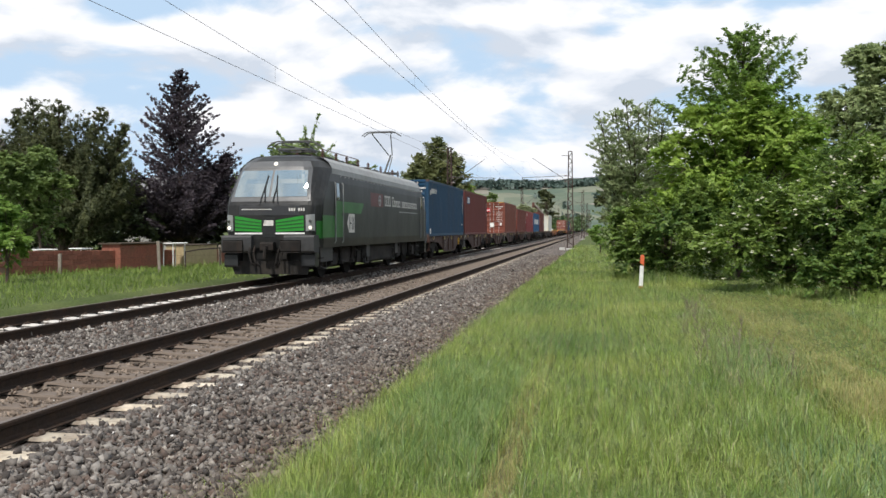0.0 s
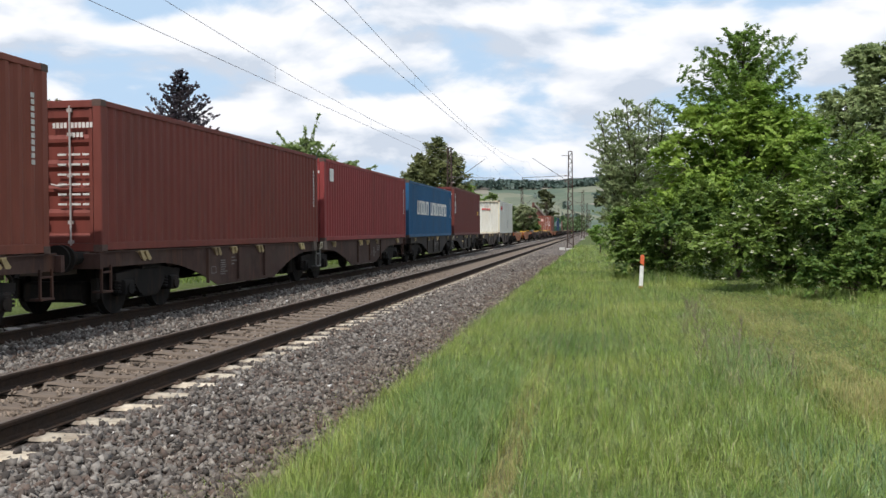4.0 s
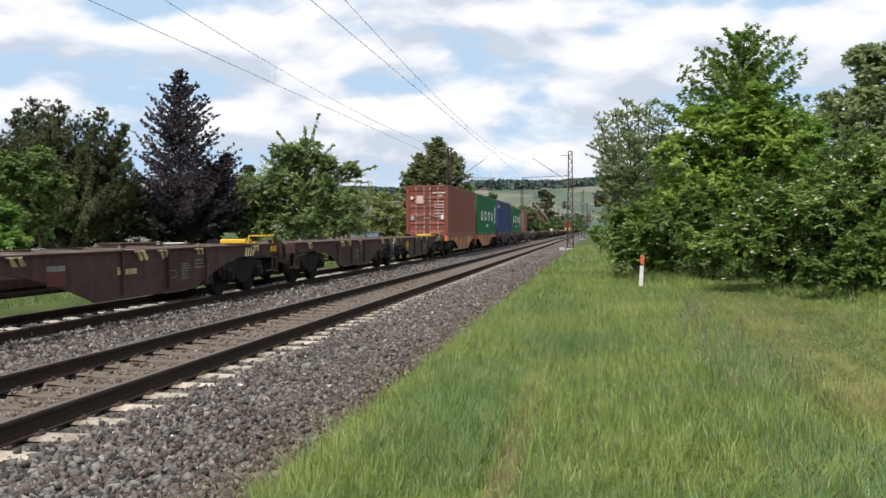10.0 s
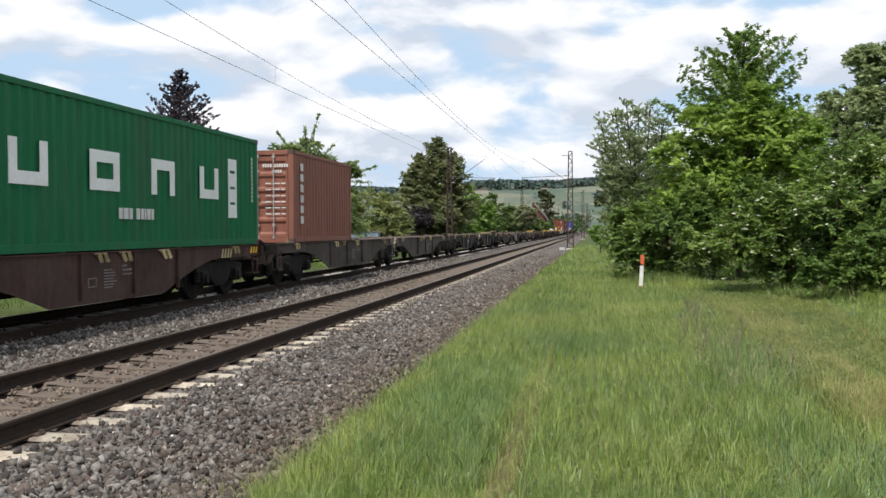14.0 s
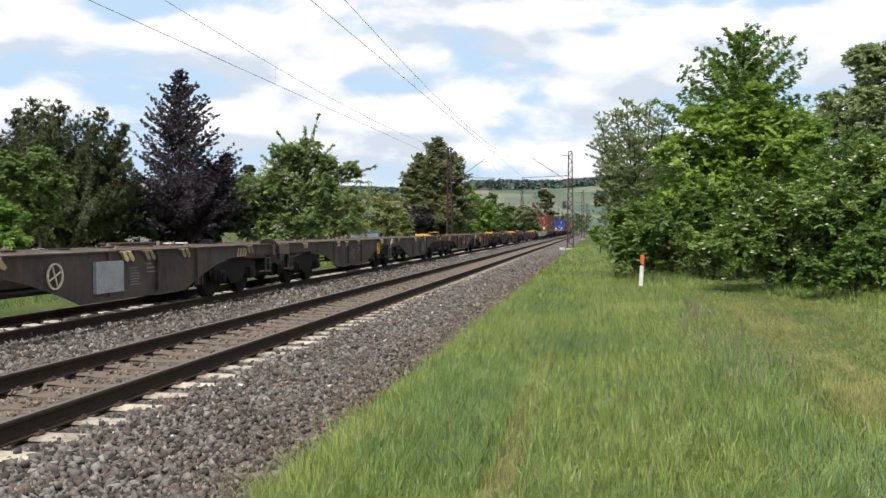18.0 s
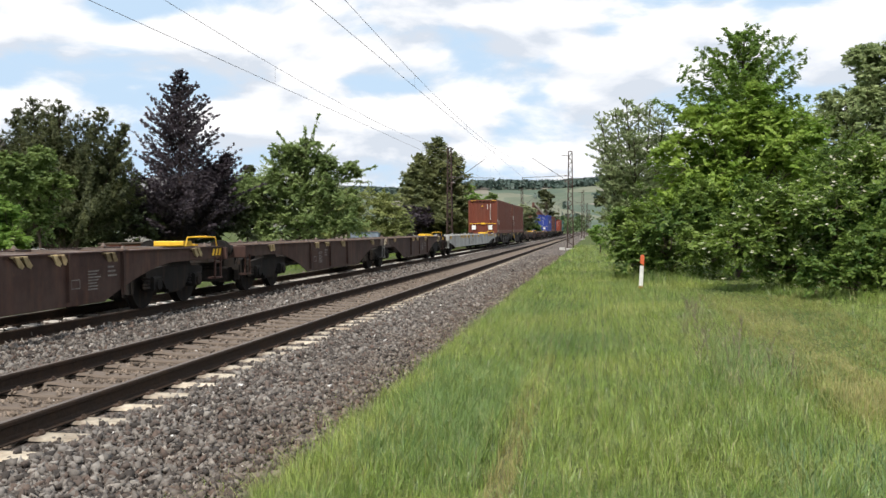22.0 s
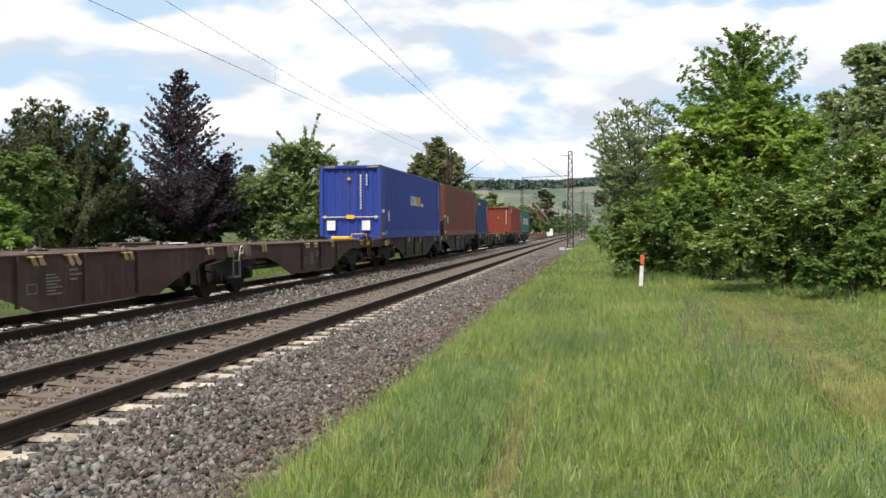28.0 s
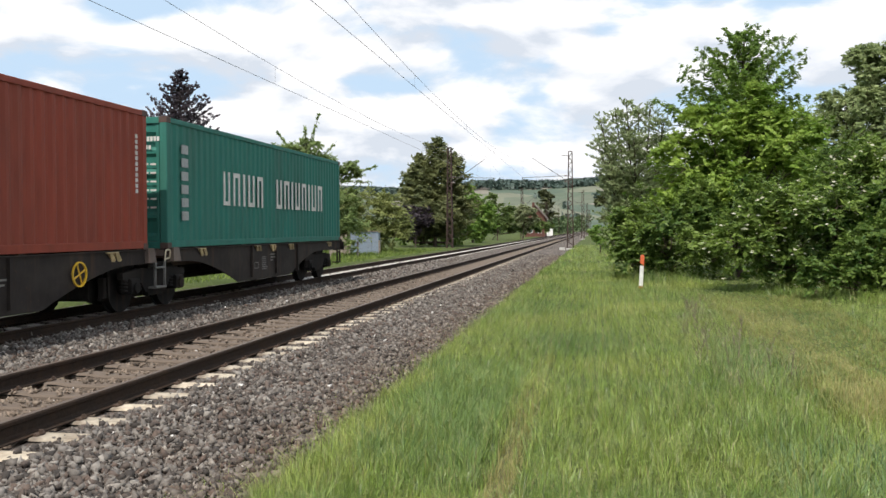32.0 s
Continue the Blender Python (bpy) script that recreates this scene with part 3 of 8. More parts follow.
RAIL = [(-0.075, -0.172), (0.075, -0.172), (0.075, -0.160), (0.020, -0.145), (0.009, -0.125), (0.009, -0.055), (0.033, -0.040), (0.036, -0.012), (0.028, -0.001),
        (0.0, 0.0), (-0.028, -0.001), (-0.036, -0.012), (-0.033, -0.040), (-0.009, -0.055), (-0.009, -0.125), (-0.020, -0.145), (-0.075, -0.160)]


def build_track(cx, label):
    rail_mat, tread_mat, conc, clip_mat = MATS["rail"], MATS["tread"], MATS["sleeper_dusty" if cx == XN else "sleeper"], MATS["clip"]
    track = thing("track", pose(cx, 0, RT), label, "railway track", "railway tracks", "structure")
    for x in (-0.7535, 0.7535):
        rail = part("rail", Mesh().prism([(x + a, b) for a, b in RAIL], 1, -60, 1000), rail_mat, track)
        part("running_surface", Mesh().box(x - 0.026, -60, 0.0005, x + 0.026, 1000, 0.003), tread_mat, rail, "wheel-worn lighter steel rail top")
    # one sleeper, shared by all: shallower in the middle, sloping shoulders
    s = Mesh()
    prof = [(-1.30, -0.176), (-1.28, -0.173), (-0.95, -0.172), (-0.55, -0.174), (-0.35, -0.195), (0.35, -0.195), (0.55, -0.174), (0.95, -0.172), (1.28, -0.173), (1.30, -0.176)]
    for (a, za), (b, zb) in zip(prof, prof[1:]):
        s.poly([(a, -0.135, za - 0.02), (a, -0.105, za), (a, 0.105, za), (a, 0.135, za - 0.02), (b, -0.135, zb - 0.02), (b, -0.105, zb), (b, 0.105, zb), (b, 0.135, zb - 0.02)],
               [(0, 1, 5, 4), (1, 2, 6, 5), (2, 3, 7, 6)])
    for e in (-1.30, 1.30):
        s.poly([(e, -0.135, -0.21), (e, -0.105, -0.19), (e, 0.105, -0.19), (e, 0.135, -0.21), (e, 0.15, -0.36), (e, -0.15, -0.36)], [(0, 1, 2, 3, 4, 5)])
    for sy in (-1, 1):
        s.poly([(-1.3, sy * 0.135, -0.21), (1.3, sy * 0.135, -0.21), (1.3, sy * 0.15, -0.36), (-1.3, sy * 0.15, -0.36)], [(0, 1, 2, 3)])
    me = s.mesh("sleeper", conc)
    c = Mesh()
    for x in (-0.7535, 0.7535):
        for d in (-1, 1):
            c.box(x + d * 0.085 - 0.03, -0.06, -0.18, x + d * 0.085 + 0.03, 0.06, -0.150, 0.012)
            c.rod((x + d * 0.11, 0, -0.16), (x + d * 0.11, 0, -0.125), 0.018)
    cme = c.mesh("rail_fastening", clip_mat)
    for i in range(250):
        sl = part("sleeper", me, conc, track, at=pose(0, 3.0 + 0.63 * (i - 20), 0, 0, 0, 0.3 * math.sin(i * 7.1)))
        if i < 80:
            part("rail_fastening", cme, clip_mat, sl)
    far = Mesh()
    for i in range(900):
        y = 3.0 + 0.63 * (230 + i)
        far.poly([(-1.3, y - 0.11, -0.19), (1.3, y - 0.11, -0.19), (1.3, y + 0.11, -0.19), (-1.3, y + 0.11, -0.19)], [(0, 1, 2, 3)])
    tagged(part("sleeper_row", far, conc, track), kind="stuff")


def stones(name, x0, x1, y0, y1, count, size, mat, label, clear=None, bare=0.06, reach=1.27):
    """Crushed stone: jittered angular blocks, denser towards the near end."""
    rng = np.random.default_rng(int(abs(x0) * 100) + count)
    t = rng.random(count)
    y = y0 + (y1 - y0) * t ** 1.7
    x = rng.uniform(x0, x1, count)
    if clear is not None:
        # stones lie in the cribs between the sleepers, few on top of them
        off_ = np.mod(y - 3.0 + 0.315, 0.63) - 0.315
        on = (np.abs(off_) < 0.14) & (np.abs(x - clear) < reach) & (rng.random(count) > bare)
        x, y = x[~on], y[~on]
        count = len(x)
    s = size * np.clip(rng.lognormal(0.0, 0.32, count), 0.5, 1.75)
    s *= np.where(y > 20, 1.2, 1.0)
    octa = np.array([(1, 0, 0), (-1, 0, 0), (0, 1, 0), (0, -1, 0), (0, 0, 1), (0, 0, -1)], float) * 0.72
    face = np.array([(0, 2, 4), (2, 1, 4), (1, 3, 4), (3, 0, 4), (2, 0, 5), (1, 2, 5), (3, 1, 5), (0, 3, 5)])
    v = octa[None] * (1 + rng.uniform(-0.45, 0.45, (count, 6, 1))) + rng.uniform(-0.34, 0.34, (count, 6, 3))
    v *= np.stack([rng.uniform(0.75, 1.35, count), rng.uniform(0.7, 1.2, count), rng.uniform(0.55, 0.95, count)], -1)[:, None]
    q = rng.normal(size=(count, 4)); q /= np.linalg.norm(q, axis=1, keepdims=True)
    w, a, b, c = q.T
    R = np.stack([np.stack([1 - 2 * (b * b + c * c), 2 * (a * b - c * w), 2 * (a * c + b * w)], -1),
                  np.stack([2 * (a * b + c * w), 1 - 2 * (a * a + c * c), 2 * (b * c - a * w)], -1),
                  np.stack([2 * (a * c - b * w), 2 * (b * c + a * w), 1 - 2 * (a * a + b * b)], -1)], 1)
    v = np.einsum("nij,nkj->nki", R, v) * s[:, None, None]
    flat_ = np.array([bed_height(k) for k in x])
    if clear is not None:
        low_ = (np.abs(np.mod(y - 3.0 + 0.315, 0.63) - 0.315) < 0.12) & (np.abs(x - clear) < 1.3)
        flat_ = np.where(low_, np.maximum(flat_, 0.022), flat_)
    z = flat_ + s * rng.uniform(-0.25, 0.42, count)
    v += np.stack([x, y, z], -1)[:, None]
    f = (face[None] + 6 * np.arange(count)[:, None, None]).reshape(-1, 3)
    tagged(new(name, fast_mesh(name, v.reshape(-1, 3), f, mat)), label, "gravel", kind="stuff")


# ---- the train ----
DECK = 1.155
FRONT = 25.4                    # where the first buffers stand at the start
WAY = [0.0, 42.233, 83.603, 124.453, 165.038, 205.540, 246.081, 286.736, 327.546, 368.529, 409.696, 451.063, 492.663, 534.560, 576.860, 619.729, 663.400]
TRAIN = []                      # things that roll, with their place behind the first buffers


def rolling(ob, s):
    TRAIN.append((ob, s))
    return ob


def bars(m, x, y0, z0, widths, high, gap, sign=-1, axis="side"):
    """Lettering too small or not to be lettered: a row of upright blocks. On a side wall it runs along +y, on an end wall along +x."""
    c = 0.0
    for w in widths:
        if w > 0:
            if axis == "side":
                m.box(x, y0 + c, z0, x + 0.004 * sign, y0 + c + w, z0 + high)
            else:
                m.box(y0 + c, x, z0, y0 + c + w, x + 0.004 * sign, z0 + high)
        c += abs(w) + gap
    return m


def corrugated(length, z0, z1, depth=0.030, pitch=0.278, flip=1):
    """A pressed wall in the plane x = 0, running along y, ribs towards -x * flip."""
    m = Mesh()
    ys, ds = [], []
    n = max(3, int(length / pitch))
    p = length / n
    for i in range(n):
        for a, d in ((0.0, 0), (0.26, 0), (0.5, 1), (0.76, 1)):
            ys.append((i + a) * p); ds.append(d)
    ys.append(length); ds.append(0)
    pts = [(-flip * depth * d, y, z) for y, d in zip(ys, ds) for z in (z0, z1)]
    return m.poly(pts, [(2 * i, 2 * i + 2, 2 * i + 3, 2 * i + 1) for i in range(len(ys) - 1)])


def container(name, s, length, high, mat, label, doors=True, marks=None, wide=2.438, ledge=0.0, post=None, rodmat=None):
    """A steel box: pressed walls, rails, posts, castings; doors with lock rods face the front where it has them there."""
    c = rolling(thing(name, pose(XF, 0, RT + DECK), label, "container", "shipping containers"), s)
    hx = wide / 2
    post = post or mat
    sx = 0.16
    long_ = length > 13
    for sg in (-1, 1):
        # side wall stands back from the rails
        sole, inset = (0.34, 0.80) if long_ else (0.155, 0.15)
        w = corrugated(length - 2 * inset, sole - 0.005, high - 0.10, 0.022 if long_ else 0.030, flip=sg)
        part("side_wall", w, mat, c, at=pose(sg * (hx - 0.012), inset, 0))
        part("bottom_rail", Mesh().box(sg * hx - sg * 0.07, 0.16, 0.02, sg * hx, length - 0.16, 0.155, 0.006), mat, c)
        if long_:
            # deep sole plate with a lip, plain end panels and inner posts at the lifting points
            part("sole_plate", Mesh().box(sg * (hx - 0.05), 0.80, 0.157, sg * (hx - 0.016), length - 0.80, sole, 0.004).box(sg * (hx - 0.05), 0.80, sole - 0.03, sg * (hx - 0.002), length - 0.80, sole, 0.004), mat, c)
            for y in (0.162, length - 0.80):
                part("end_panel", Mesh().box(sg * (hx - 0.06), y, 0.157, sg * (hx - 0.014), y + 0.638, high - 0.112, 0.004), mat, c)
            for y in (0.72, length - 0.88):
                part("inner_post", Mesh().box(sg * (hx - 0.05), y, 0.157, sg * (hx - 0.004), y + 0.16, high - 0.112, 0.008), mat, c)
                part("lifting_foot", Mesh().box(sg * (hx - 0.15), y, -0.002, sg * (hx + 0.006), y + 0.17, 0.118, 0.008), MATS["casting"], c)
                part("lifting_lug", Mesh().box(sg * (hx - 0.03), y + 0.03, 0.157, sg * (hx + 0.016), y + 0.12, 0.32, 0.006), MATS["galvanised"], c, "scuffed pale steel lug")
        part("top_rail", Mesh().box(sg * hx - sg * 0.06, 0.16, high - 0.11, sg * hx, length - 0.16, high - 0.012, 0.006), mat, c)
        for y in (0.0, length - sx):
            part("corner_post", Mesh().box(min(sg * hx, sg * (hx - sx)), y, 0.118, max(sg * hx, sg * (hx - sx)), y + sx, high - 0.118, 0.015), post, c)
            for z in (0.0, high - 0.118):
                k = Mesh().box(min(sg * (hx + 0.003), sg * (hx - 0.162)), y - 0.003 if y == 0 else y, z, max(sg * (hx + 0.003), sg * (hx - 0.162)), (y + 0.17), z + 0.118, 0.008)
                part("corner_casting", k, MATS["casting"], c)
    r = corrugated(length - 0.2, 0.0, wide - 0.12, depth=0.02, pitch=0.42)
    part("roof", r, mat, c, at=Matrix.Translation((-(hx - 0.06), 0.1, high - 0.015)) @ Matrix(((0, 0, 1, 0), (0, 1, 0, 0), (1, 0, 0, 0), (0, 0, 0, 1))))
    part("floor", Mesh().box(-hx + 0.07, 0.1, 0.06, hx - 0.07, length - 0.1, 0.15), MATS["underframe"], c)
    part("header", Mesh().box(-hx + sx, 0.0, high - 0.14, hx - sx, 0.10, high - 0.01, 0.01), post, c)
    part("sill", Mesh().box(-hx + sx, 0.0, 0.0, hx - sx, 0.10, 0.14, 0.01), post, c)
    part("rear_wall", corrugated(wide - 0.32, 0.12, high - 0.12), mat, c, at=pose(hx - 0.16, length - 0.03, 0, 0, 0, 90))
    if doors:
        rods = rodmat or MATS["galvanised"]
        for sg in (-1, 1):
            d = Mesh()
            x0, x1 = (0.012, hx - sx - 0.012)
            zs, ds = [0.15], [0.035]
            for q in range(5):
                z0, dz = 0.24 + q * (high - 0.48) / 5, (high - 0.48) / 5
                zs += [z0, z0 + 0.07, z0 + dz - 0.13, z0 + dz - 0.06]
                ds += [0.035, 0.075, 0.075, 0.035]
            zs.append(high - 0.15); ds.append(0.035)
            pts = [(sg * x, y, z) for z, y in zip(zs, ds) for x in (x0 + 0.06, x1 - 0.06)]
            d.poly(pts, [(2 * i, 2 * i + 1, 2 * i + 3, 2 * i + 2) for i in range(len(zs) - 1)])
            for a, b in ((x0, x0 + 0.06), (x1 - 0.06, x1)):
                d.box(min(sg * a, sg * b), 0.02, 0.14, max(sg * a, sg * b), 0.07, high - 0.14)
            door = part("door", d, mat, c)
            for k in (0.17, 0.64):
                lock = Mesh().rod((sg * k, 0.0, 0.10), (sg * k, 0.0, high - 0.10), 0.017)
                for z in (0.16, 0.5, 1.3, 2.0, high - 0.18):
                    lock.box(sg * k - 0.045, -0.012, z - 0.03, sg * k + 0.045, 0.03, z + 0.03)
                part("lock_rod", lock, rods, door, "galvanised lock rod")
                part("door_handle", Mesh().path([(sg * k, -0.02, 1.02 + 0.12 * (k > 0.5)), (sg * (k - 0.2), -0.03, 1.0 + 0.12 * (k > 0.5)), (sg * (k - 0.34), -0.02, 1.03 + 0.12 * (k > 0.5))], 0.014), rods, door)
    else:
        e = corrugated(wide - 2 * sx, 0.13, high - 0.13, depth=0.042, pitch=0.30)
        part("front_wall", e, mat, c, at=pose(-hx + sx, 0.075, 0, 0, 0, -90))
        for i in range(9):
            part("header_slot", Mesh().box(-0.9 + 0.2 * i, -0.002, high - 0.115, -0.80 + 0.2 * i, 0.02, high - 0.075), MATS["dark"], c)
    for k in marks or ():
        k(c, hx, high, length)
    return c


def side_marks(widths, y, z, high, gap, mat, label="", lift=0.004):
    def put(c, hx, h, length):
        at = y
        for i, w in enumerate(widths):
            if w > 0:
                m, t, x0, x1 = Mesh(), min(0.26 * w, 0.20), hx - 0.01, hx + lift
                if w < 0.18 or high < 0.3:
                    m.box(x0, at, z, x1, at + w, z + high)
                else:
                    # an open frame: two uprights joined above, below or at both ends
                    m.box(x0, at, z, x1, at + t, z + high).box(x0, at + w - t, z, x1, at + w, z + high)
                    if i % 3 != 1:
                        m.box(x0, at + t, z, x1, at + w - t, z + t)
                    if i % 3 != 0:
                        m.box(x0, at + t, z + high - t, x1, at + w - t, z + high)
                part("letter_shape", m, mat, c, label)
            at += abs(w) + gap
    return put


def side_block(y0, z0, y1, z1, mat, label=""):
    def put(c, hx, h, length):
        part("marking", Mesh().box(hx - 0.01, y0, z0, hx + 0.004, y1, z1), mat, c, label)
    return put


def end_marks(x, z, widths, high, gap, mat, label=""):
    def put(c, hx, h, length):
        part("marking", bars(Mesh(), 0.016, x, z, widths, high, gap, -1, "end"), mat, c, label)
    return put


def end_block(x0, z0, x1, z1, mat, label="", deep=-0.012):
    def put(c, hx, h, length):
        part("marking", Mesh().box(x0, deep, z0, x1, 0.03, z1), mat, c, label)
    return put


def end_triangle(x, z, r, mat):
    def put(c, hx, h, length):
        part("warning_triangle", Mesh().prism([(x - r, z), (x + r, z), (x, z + 1.7 * r)], 1, -0.006, 0.03), mat, c, "yellow warning triangle")
    return put


# running gear, shared by all wagons
def bogie_meshes():
    side = Mesh()
    prof = [(-1.25, 0.62), (-1.25, 0.74), (-0.55, 0.80), (0.55, 0.80), (1.25, 0.74), (1.25, 0.62), (0.62, 0.58), (0.40, 0.34), (-0.40, 0.34), (-0.62, 0.58)]
    for sg in (-1, 1):
        side.prism(prof, 0, sg * 1.0 - 0.06, sg * 1.0 + 0.06)
        for y in (-0.9, 0.9):
            side.box(sg * 1.0 - 0.10, y - 0.16, 0.34, sg * 1.0 + 0.13, y + 0.16, 0.62, 0.03)
            side.disc(0, (y, 0.46), 0.10, sg * 1.13 - 0.04, sg * 1.13 + 0.04, 10)
            for d in (-0.26, 0.26):
                for k in range(4):
                    side.disc(2, (sg * 1.02, y + d), 0.075, 0.40 + 0.06 * k, 0.435 + 0.06 * k, 8)
    side.box(-1.0, -0.22, 0.42, 1.0, 0.22, 0.72)
    side.box(-0.62, -1.25, 0.55, 0.62, 1.25, 0.86)
    for y in (-0.38, 0.38):
        side.box(-0.8, y - 0.05, 0.22, 0.8, y + 0.05, 0.60)
    for sg in (-1, 1):
        # brake blocks, hangers and pull rods beside the wheels
        for y in (-1.42, -0.38, 0.38, 1.42):
            side.box(sg * 0.76 - 0.07, y - 0.06, 0.30, sg * 0.76 + 0.07, y + 0.06, 0.66, 0.02)
            side.rod((sg * 0.86, y, 0.78), (sg * 0.86, y * 0.98, 0.30), 0.025, 5)
        side.rod((sg * 0.70, -1.45, 0.27), (sg * 0.70, 1.45, 0.27), 0.035, 6)
        side.box(sg * 1.0 - 0.05, -0.30, 0.26, sg * 1.0 + 0.05, 0.30, 0.36, 0.02)
        side.box(sg * 0.95 - 0.14, -0.36, 0.78, sg * 0.95 + 0.14, 0.36, 0.90, 0.03)
    side.box(-0.55, -1.55, 0.24, 0.55, -1.20, 0.60, 0.05).box(-0.55, 1.20, 0.24, 0.55, 1.55, 0.60, 0.05)
    wheel = Mesh().disc(0, (0, 0), 0.46, -0.06, 0.06, 22).disc(0, (0, 0), 0.49, -0.09, -0.06, 22).disc(0, (0, 0), 0.14, 0.06, 0.12, 12)
    axle = Mesh().rod((-0.72, 0, 0), (0.72, 0, 0), 0.08, 10)
    return side.mesh("bogie_frame", MATS["gear"]), wheel.mesh("wheel", MATS["gear"]), axle.mesh("axle", MATS["gear"])


def add_bogie(wagon, y):
    frame_me, wheel_me, axle_me = GEAR
    b = part("bogie", frame_me, None, wagon, at=pose(0, y, 0))
    for d in (-0.9, 0.9):
        part("axle", axle_me, None, b, at=pose(0, d, 0.46))
        part("wheel", wheel_me, None, b, at=pose(0.76, d, 0.46))
        part("wheel", wheel_me, None, b, at=pose(-0.76, d, 0.46, 0, 0, 180))


def sill(y0, y1, low=0.36, flat0=2.7, flat1=2.7, over=0.88):
    """The outline of a fish-bellied side beam, arched over the bogies at both ends."""
    out = [(y0, DECK - 0.02), (y1, DECK - 0.02), (y1, over)]
    a, b, curve = y1 - flat1, y0 + flat0, min(2.6, 0.42 * (y1 - y0 - flat0 - flat1))
    for i in range(9):
        t = i / 8
        out.append((a - curve * t, over - (over - low) * (t ** 1.55)))
    for i in range(9):
        t = 1 - i / 8
        out.append((b + curve * t, over - (over - low) * (t ** 1.55)))
    out.append((y0, over))
    return out


def step_frame(x, y0, y1, z0, z1):
    m = Mesh()
    y0, y1 = min(y0, y1), max(y0, y1)
    for y in (y0, y1 - 0.035):
        m.box(x, y, z0, x + 0.045, y + 0.035, z1, 0.006)
    return m.box(x - 0.14, y0, z0 - 0.018, x + 0.06, y1, z0 + 0.018, 0.006).box(x, y0, z1 - 0.14, x + 0.04, y1, z1 - 0.105, 0.006)


def half_frame(wagon, y0, y1, mat, f0, f1, seedling, low=0.36, over=0.88):
    rnd = random.Random(seedling)
    cross = CROSS_PALE if mat is MATS["wagon_light"] else CROSS
    fr = Mesh()
    prof = sill(y0, y1, low, f0, f1, over)
    for sg in (-1, 1):
        fr.prism(prof, 0, sg * 1.16 - 0.012, sg * 1.16 + 0.012)
        fr.box(sg * 1.16 - 0.14, y0, DECK - 0.022, sg * 1.16 + 0.05, y1, DECK + 0.0)
        # stiffeners on the belly
        for k in (0.36, 0.5, 0.64):
            y = y0 + (y1 - y0) * k
            fr.box(sg * 1.16 + sg * 0.012, y - 0.03, low + 0.08, sg * 1.16 + sg * 0.07, y + 0.03, DECK - 0.03)
    part("side_beam", fr, mat, wagon)
    n = 7
    part("centre_sill", Mesh().box(-0.30, y0, DECK - 0.42, 0.30, y1, DECK - 0.03), mat if cross is CROSS_PALE else MATS["deck"], wagon)
    for i in range(n + 1):
        part("cross_beam", cross[0], None, wagon, at=pose(0, y0 + 0.1 + (y1 - y0 - 0.2) * i / n, DECK))
    for i in range(n):
        y = y0 + 0.1 + (y1 - y0 - 0.2) * (i + 0.5) / n
        part("cross_strut", cross[1], None, wagon, at=pose(0, y, DECK))
        if i % 2 == 0:
            for sg in (-1, 1):
                part("pin", cross[2], None, wagon, at=pose(sg * 1.10, y + rnd.uniform(-0.5, 0.5), DECK, 0, 0, rnd.uniform(-10, 10)))


def cross_meshes(steel):
    beam = Mesh().box(-1.12, -0.09, -0.14, 1.12, 0.09, -0.005).mesh("cross_beam", steel)
    strut = Mesh().box(-1.0, -0.03, -0.10, 1.0, 0.03, -0.05).mesh("cross_strut", steel)
    pin = Mesh().box(-0.07, -0.10, -0.01, 0.07, 0.10, 0.025, 0.01).poly([(-0.04, -0.05, 0.025), (0.04, -0.05, 0.025), (0.04, 0.05, 0.025), (-0.04, 0.05, 0.025), (0, 0, 0.10)], [(0, 1, 4), (1, 2, 4), (2, 3, 4), (3, 0, 4)]).mesh("pin", steel)
    return beam, strut, pin


